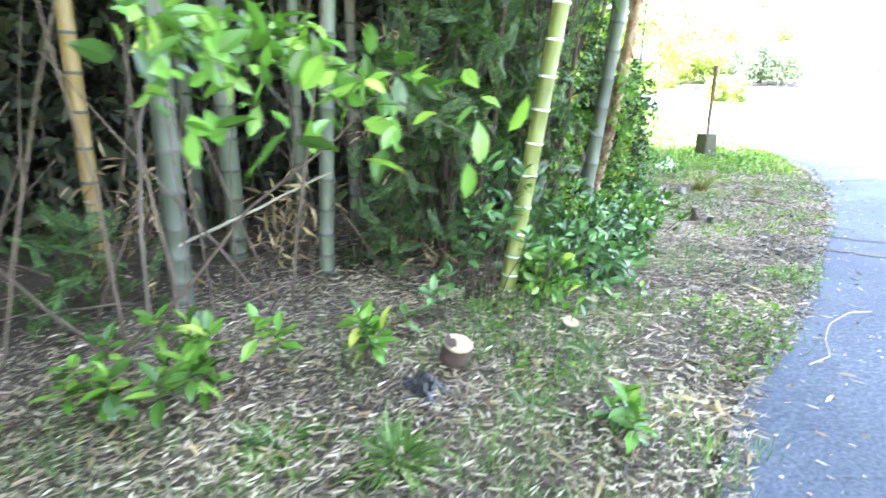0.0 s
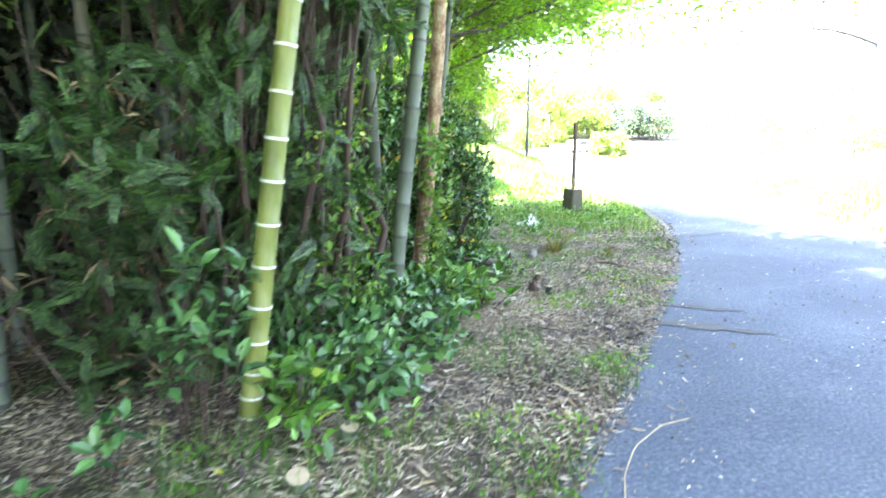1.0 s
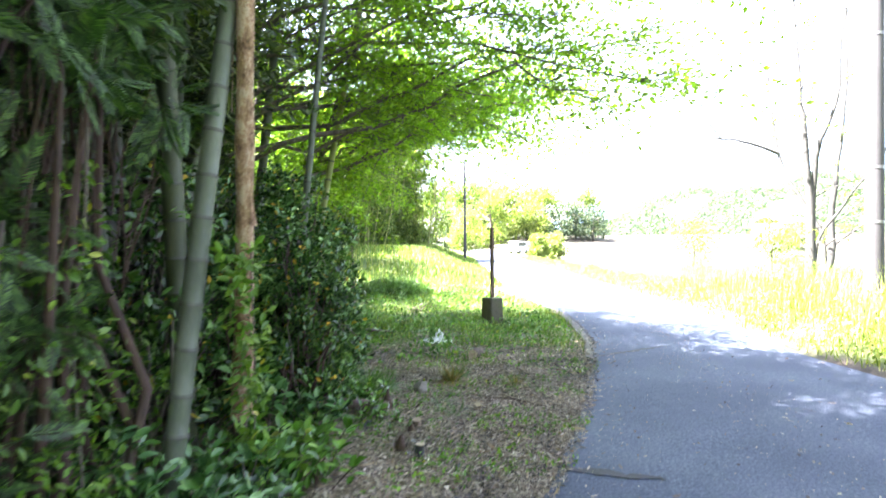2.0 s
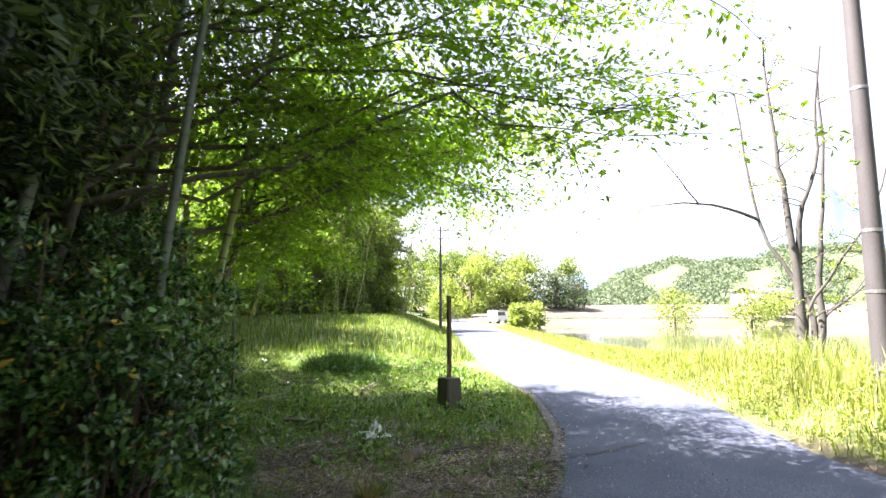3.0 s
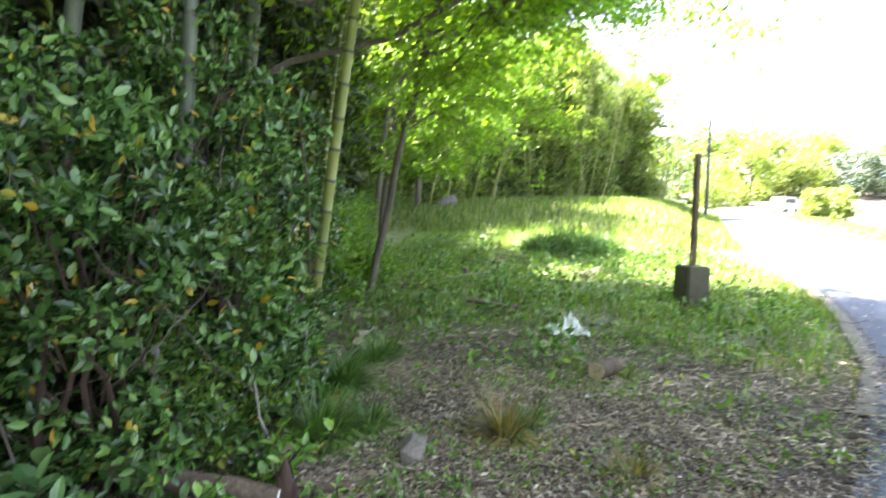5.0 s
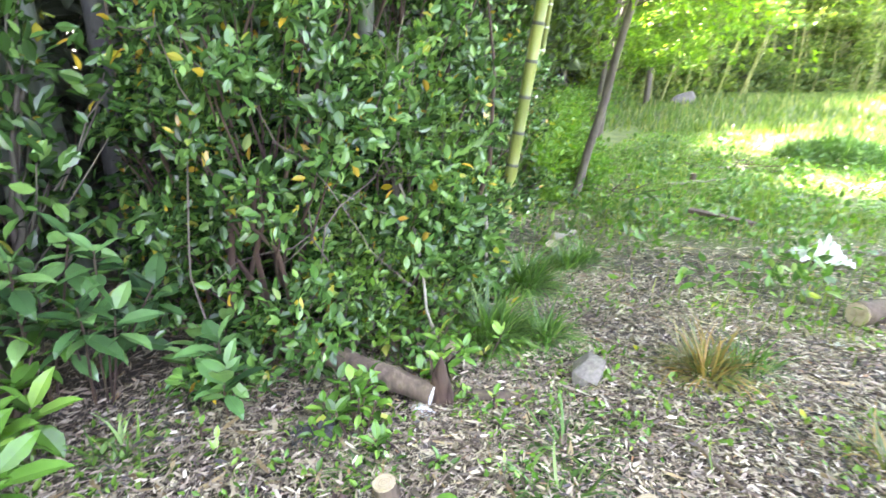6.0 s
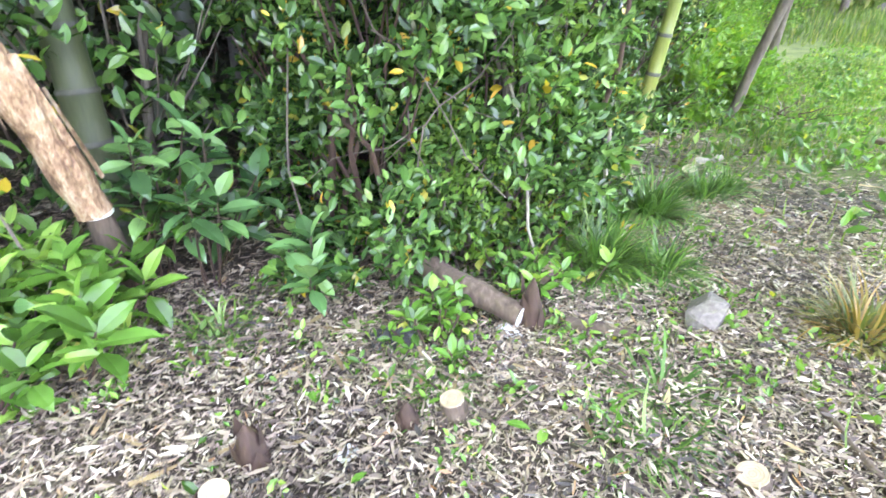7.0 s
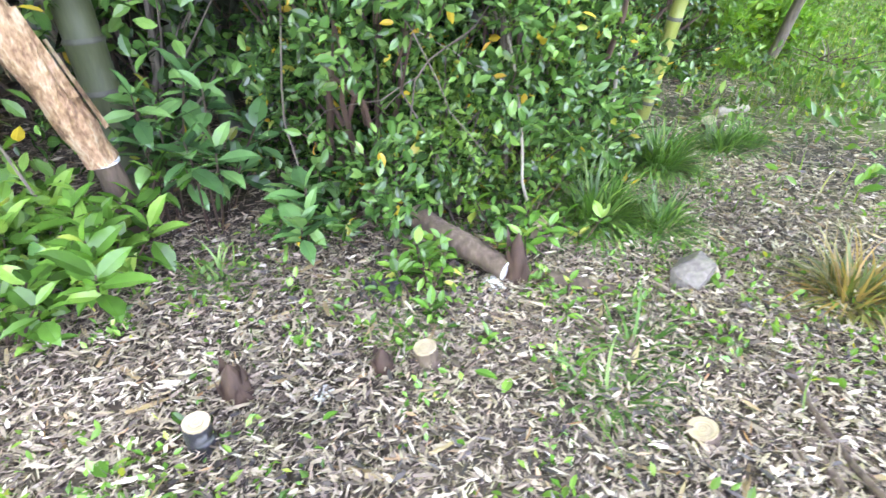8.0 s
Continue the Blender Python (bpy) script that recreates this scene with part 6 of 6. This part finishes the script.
def utility_pole(x, y, tall, r, label, arms=True):
    e = thing("utility_pole", label, "utility pole", pose(x, y, height1(x, y)), "utility poles")
    s = Soup()
    z = np.linspace(-0.3, tall, 12)
    tube(s, np.stack([0 * z, 0 * z, z], -1), np.linspace(r, r * 0.62, 12), 20)
    part("shaft", s.mesh("shaft", M_POLE, True), e)
    for h in ((2.0, 3.05, 5.6) if r > 0.15 else (tall * 0.6,)):
        s = Soup()
        rr = r * (1 - 0.38 * h / tall) + 0.006
        tube(s, np.array([(0, 0, h - 0.03), (0, 0, h + 0.03)]), rr, 20)
        tube(s, np.array([(rr, 0, h), (rr + 0.05, 0, h)]), 0.012, 6)
        part("band", s.mesh("band", M_STEEL), e, "dull steel band")
    if arms:
        s = Soup()
        for h in (tall - 0.4, tall - 1.1):
            tube(s, np.array([(-0.8, -0.12, h), (0.8, -0.12, h)]), 0.04, 6)
            for q in (-0.7, -0.25, 0.25, 0.7):
                tube(s, np.array([(q, -0.12, h), (q, -0.12, h + 0.1), (q, -0.12, h + 0.18)]), [0.02, 0.045, 0.03], 8)
        part("crossarm", s.mesh("crossarm", M_STEEL), e, "steel crossarms with insulators")


utility_pole(13.0, 9.95, 10.0, 0.175, "thick grey concrete utility pole in the weeds")
utility_pole(16.9, 49.0, 9.2, 0.14, "slender dark utility pole by the far lane")


# ---- bare multi-stemmed trees by the pond ----
rng = np.random.default_rng(104)
def spring_tree(x, y, stems, side):
    e = thing("spring_tree", "pale multi-stemmed tree just coming into leaf", "tree", pose(x, y, height1(x, y)), "trees by the pond")
    s, tw, lines = Soup(), [], []
    for ex, ey, h, r, fork in stems:
        line = np.array([(0, 0, -0.1), (ex * 0.02, ey * 0.02, fork * 0.5), (ex * 0.05, ey * 0.05, fork), (ex * 0.62, ey * 0.62, fork + 0.36 * (h - fork)), (ex, ey, h)])
        fine = np.stack([np.interp(np.linspace(0, 4, 18), np.arange(5), line[:, k]) for k in range(3)], -1)
        fine[7:] += np.cumsum(rng.normal(size=(11, 3)) * 0.05, axis=0)
        tube(s, fine, r * np.linspace(1, 0.3, 18) ** 1.6, 8)
        lines.append(fine)
        for q in range(7):
            k = rng.integers(6, 17)
            d = unit(rng.normal(size=3) * (1, 1, 0.3) + (0, 0, 0.55))
            ln = rng.uniform(0.8, 2.4) * (1 - k / 28)
            b = bend(fine[k], fine[k] + d * ln, 0.18, 7)
            tube(s, b, np.linspace(r * 0.16, 0.005, 7), 5)
            tw.append(b[-4:])
            for m in range(2):
                c = bend(b[4 + m], b[4 + m] + unit(d + rng.normal(size=3) * 0.6) * ln * 0.45, 0.15, 5)
                tube(s, c, np.linspace(0.009, 0.004, 5), 4)
                tw.append(c[-3:])
    if side:
        b = bend(lines[0][np.argmin(abs(lines[0][:, 2] - 6.1))], (-4.5, 2.0, 6.7), 0.08, 9, -0.35)
        tube(s, b, np.linspace(0.06, 0.01, 9), 6)
        c = bend(b[4], b[4] + (-1.7, 0.5, 2.2), 0.1, 7)
        tube(s, c, np.linspace(0.025, 0.006, 7), 5)
        tw += [b[-2:], c[-3:]]
    part("branchwork", s.mesh("branchwork", M_GREYBARK, True), e)
    C = np.concatenate(tw)
    C = C[rng.random(len(C)) < 0.45]
    s = Soup()
    leaf_cloud(s, C, 0.16, 700, LEAF2, 0.1, 0.2)
    part("foliage", s.mesh("foliage", L_FARLIGHT), e, "sparse fresh leaf tufts")


spring_tree(18.4, 15.4, [(-1.3, 1.4, 10.5, 0.17, 3.6), (0.3, -0.35, 11, 0.2, 3.6), (1.9, -2.0, 8, 0.08, 3.4)], True)
spring_tree(16.95, 14.7, [(-0.25, 0.3, 10.5, 0.17, 5.4), (0.6, -0.6, 10, 0.14, 5.4), (1.7, -1.9, 8.5, 0.09, 2.7)], False)


# ---- the far side of the pond ----
rng = np.random.default_rng(105)
def far_tree(x, y, rad, tall, leaf, label, n=900, size=0.8, low=0.15, z=None):
    e = thing("far_tree", label, "tree", pose(x, y, height1(x, y) if z is None else z), "trees beyond the pond")
    s = Soup()
    tube(s, bend((0, 0, -0.3), (0, 0, tall * 0.75), 0.05, 6), np.linspace(0.03 * tall, 0.008 * tall, 6), 7)
    for q in range(6):
        d = dirs(1, 0.6)[0]
        b = np.array((0, 0, tall * rng.uniform(0.3, 0.6)))
        tube(s, bend(b, b + d * rad * 0.8, 0.1, 4), np.linspace(0.012 * tall, 0.004 * tall, 4), 5)
    part("trunk", s.mesh("trunk", M_BARK, True), e)
    k = 44
    d = dirs(k)
    C = d * (0.45 + 0.5 * rng.random(k))[:, None] * (rad, rad, tall * (1 - low) / 2) + (0, 0, tall * (1 + low) / 2)
    s = Soup()
    leaf_cloud(s, C, rad * 0.36, n, LEAF2, size, 0.2, 0.8)
    part("crown", s.mesh("crown", leaf), e)
    return e


F_LABEL = "rounded leafy tree on the pond's far bank"
base = [far_tree(*lane(4, 132), 6.2, 15, L_FARTREE, F_LABEL, 3600, 0.7, -0.16), far_tree(*lane(12, 138), 5.8, 15, L_FARLIGHT, F_LABEL, 3600, 0.7, -0.16), far_tree(*lane(26, 134), 4.5, 10, L_FARDARK, "dark conifer clump on the pond's far bank", 2200, 0.6, -0.12)]
for u, v, k, q in ((-4, 120, 0.8, 0), (8, 124, 0.9, 1), (16, 146, 1.0, 0), (20, 138, 0.95, 1), (9, 150, 1.1, 0), (-2, 145, 1.1, 0), (30, 138, 0.95, 2), (33, 133, 0.85, 2), (24, 150, 1.0, 0), (-12, 128, 1.0, 0), (-10, 110, 0.9, 1), (-14, 92, 1.0, 0), (-9, 75, 0.8, 1), (2, 96, 0.55, 1), (36, 150, 0.9, 0)):
    x, y = lane(u, v)
    c = copy_thing(base[q], pose(x, y, height1(x, y), 0, 0, rng.uniform(0, 360)))
    c.scale = (k, k, k)
for u, v, r, h in ((44.5, 104, 4.6, 6.4), (54, 96, 4.2, 6.6), (13.0, 84, 1.8, 3.6), (16, 90, 2.2, 4.2), (70, 118, 3.5, 5.0), (78, 125, 4, 6)):
    x, y = lane(u, v)
    far_tree(x, y, r, h, L_FARLIGHT, "light green willow bush at the pond's edge", 1700, 0.5, -0.08, max(height1(x, y), -1.1))
# low retaining wall and vehicle by the water
s = Soup()
for u0, u1, h in ((18, 62, 1.2), (62, 130, 1.1)):
    a, b = lane(u0, 118), lane(u1, 118)
    c, d = lane(u1, 118.6), lane(u0, 118.6)
    V = np.array([(*p, z) for z in (-1.4, -1.05 + h) for p in (a, b, c, d)])
    s.add(V, [np.array([(4, 5, 6, 7), (0, 1, 5, 4), (1, 2, 6, 5), (2, 3, 7, 6), (3, 0, 4, 7)])])
tagged(part("retaining_wall", s.mesh("retaining_wall", M_KERB)), "low pale concrete wall along the far bank", "wall", kind="structure")

a, b = np.array(lane(8, 119.5)), np.array(lane(60, 119.5))
g = thing("guardrail", "pale steel guardrail along the far bank", "guardrail", pose(a[0], a[1], 0))
n = 20
d = (b - a) / n
zs = [height1(*(a + d * q)) for q in range(n + 1)]
for q in range(n + 1):
    s = Soup()
    tube(s, np.array([(d[0] * q, d[1] * q, zs[q] - 0.2), (d[0] * q, d[1] * q, zs[q] + 0.85)]), 0.07, 8)
    part("post", s.mesh("post", M_STEEL), g)
for q in range(n):
    p, r = np.array((d[0] * q, d[1] * q)), np.array((d[0] * (q + 1), d[1] * (q + 1)))
    s = Soup()
    V = np.array([(*(pt + off), z + h) for pt, z in ((p, zs[q]), (r, zs[q + 1])) for off, h in ((np.array((0.03, -0.1)), 0.5), (np.array((0.03, -0.15)), 0.62), (np.array((0.03, -0.15)), 0.72), (np.array((0.03, -0.1)), 0.84), (np.array((0.03, -0.06)), 0.84), (np.array((0.03, -0.06)), 0.5))])
    s.add(V, [np.array([(k, (k + 1) % 6, (k + 1) % 6 + 6, k + 6) for k in range(6)])])
    part("rail", s.mesh("rail", M_NODE_PALE), g)


def house(u, v, rz, w, dp, h):
    x, y = lane(u, v)
    e = thing("house", "low pale house with a shallow grey roof", "house", pose(x, y, height1(x, y), 0, 0, rz))
    bx = [(-w, -dp), (w, -dp), (w, dp), (-w, dp)]
    s = Soup()
    s.add(np.array([(p, q, z) for z in (-0.5, h) for p, q in bx]), [np.array([(k, (k + 1) % 4, (k + 1) % 4 + 4, k + 4) for k in range(4)])])
    part("wall", s.mesh("wall", M_NODE_PALE), e)
    s = Soup()
    o = 0.6
    V = np.array([(-w - o, -dp - o, h), (w + o, -dp - o, h), (w + o, dp + o, h), (-w - o, dp + o, h), (-w - o, 0, h + 1.6), (w + o, 0, h + 1.6)])
    V = np.concatenate([V, V + (0, 0, 0.2)])
    s.add(V, [np.array([(6, 7, 11, 10), (8, 9, 10, 11), (0, 1, 7, 6), (2, 3, 9, 8), (5, 4, 0, 1)[::-1], (3, 2, 5, 4)[::-1], (0, 6, 10, 4), (4, 10, 9, 3), (1, 5, 11, 7), (5, 2, 8, 11)])])
    part("roof", s.mesh("roof", M_STEEL), e)
    for q in (-0.6, -0.1, 0.45):
        s = Soup()
        s.add(np.array([(w * q + a, -dp - b, 1.0 + c) for b in (-0.05, 0.03) for a, c in ((0, 0), (1.3, 0), (1.3, 1.2), (0, 1.2))]), [np.array([(4, 5, 6, 7), (0, 1, 5, 4), (1, 2, 6, 5), (2, 3, 7, 6), (3, 0, 4, 7)])])
        part("window", s.mesh("window", M_BLACK), e)


house(88, 150, 10, 8, 4, 2.8)


def van(x, y, rz):
    e = thing("van", "small white van parked by the pond", "van", pose(x, y, height1(x, y), 0, 0, rz))
    s = Soup()
    prof = [(-1.6, 0.35), (1.6, 0.35), (1.7, 0.8), (1.25, 1.05), (0.8, 1.75), (-1.55, 1.8), (-1.65, 1.0)]
    m = len(prof)
    V = np.array([(a, b, c) for b in (-0.72, 0.72) for a, c in prof])
    s.add(V, [np.array([tuple(range(m))]), np.array([tuple(range(2 * m - 1, m - 1, -1))]), np.array([(k, k + m, (k + 1) % m + m, (k + 1) % m) for k in range(m)])])
    part("body", s.mesh("body", M_WHITE), e)
    for a in (-1.0, 1.0):
        for b in (-0.66, 0.66):
            s = Soup()
            tube(s, np.array([(a, b - 0.09, 0.28), (a, b + 0.09, 0.28)]), 0.28, 14)
            part("wheel", s.mesh("wheel", M_BLACK), e)
    for b in (-0.725, 0.725):
        s = Soup()
        s.add(np.array([(-1.4, b, 1.1), (0.95, b, 1.1), (0.7, b, 1.6), (-1.4, b, 1.6)]), [np.array([(0, 1, 2, 3)])])
        part("window", s.mesh("window", M_BLACK), e)


van(32.5, 73.4, 40)


def ridge(name, label, az0, az1, dist, deep, tall, mat, seed, base=0.0):
    """A long hill seen beyond the pond: a heightfield strip along an arc."""
    a = np.radians(np.linspace(az0, az1, 90))
    d = np.linspace(0, 1, 22)
    A, Dd = np.meshgrid(a, d)
    crest = np.array([0.75 + 0.5 * noise.noise((q * 5, seed, 0)) + 0.22 * noise.noise((q * 17, seed, 1)) for q in a])
    endfade = ss(-0.06, 0.2, (a - a[0]) / (a[-1] - a[0])) * ss(0, 0.1, (a[-1] - a) / (a[-1] - a[0]))
    rough = np.array([noise.noise((p * 60, q * 9, seed)) for p, q in zip(A.ravel(), Dd.ravel())]).reshape(A.shape)
    Zh = base + tall * (crest * endfade)[None] * np.sin(Dd * np.pi / 2) ** 1.2 + rough * tall * 0.05 * np.sin(Dd * np.pi / 2)
    Rr = dist + deep * Dd
    V = np.stack([Rr * np.sin(A), Rr * np.cos(A), Zh], -1).reshape(-1, 3)
    n = len(a)
    i = (np.arange(len(d) - 1)[:, None] * n + np.arange(n - 1)[None]).ravel()
    tagged(part(name, mesh(name, V, [np.stack([i, i + 1, i + n + 1, i + n], -1)], mat, None, True)), label, "hill", kind="structure")


ridge("hill_near", "low wooded hills beyond the pond", 27, 105, 330, 260, 56, M_HILL, 3.0, 1.0)
n = 20000
a, d = np.radians(rng.uniform(27, 85, n)), 335 + 250 * rng.random(n)
zz = []
hill = bpy.data.objects["hill_near"]
for p, q in zip(a, d):
    hit, loc, nor, idx = hill.ray_cast((q * math.sin(p), q * math.cos(p), 500), (0, 0, -1))
    zz.append(loc.z if hit else -50)
zz = np.array(zz)
k = (zz > 3) & (np.array([noise.noise((p * 14, q * 0.012, 2)) for p, q in zip(a, d)]) > -0.12)
a, d, zz = a[k], d[k], zz[k]
s = Soup()
n = len(a) * 6
P = np.repeat(np.stack([d * np.sin(a), d * np.cos(a), zz], -1), 6, 0) + rng.normal(size=(n, 3)) * (1.6, 1.6, 1.3) + (0, 0, 2.0)
strew(s, LEAF2, P, dirs(n), dirs(n, 0.6), rng.uniform(1.3, 2.8, n))
tagged(part("hill_woods", s.mesh("hill_woods", L_HILL)), "patchy mixed woods covering the far hills", "woods", kind="stuff")
ridge("hill_far", "mountain range with haze painted in as blue", 25, 130, 1500, 900, 400, M_MOUNT, 8.0)
# added slope, hidden by the wood, that stops sky showing between the culms
ridge("hill_left", "slope added behind the bamboo wood to close off the sky", -120, 16, 70, 60, 16, M_HILL, 5.0, 1.0)
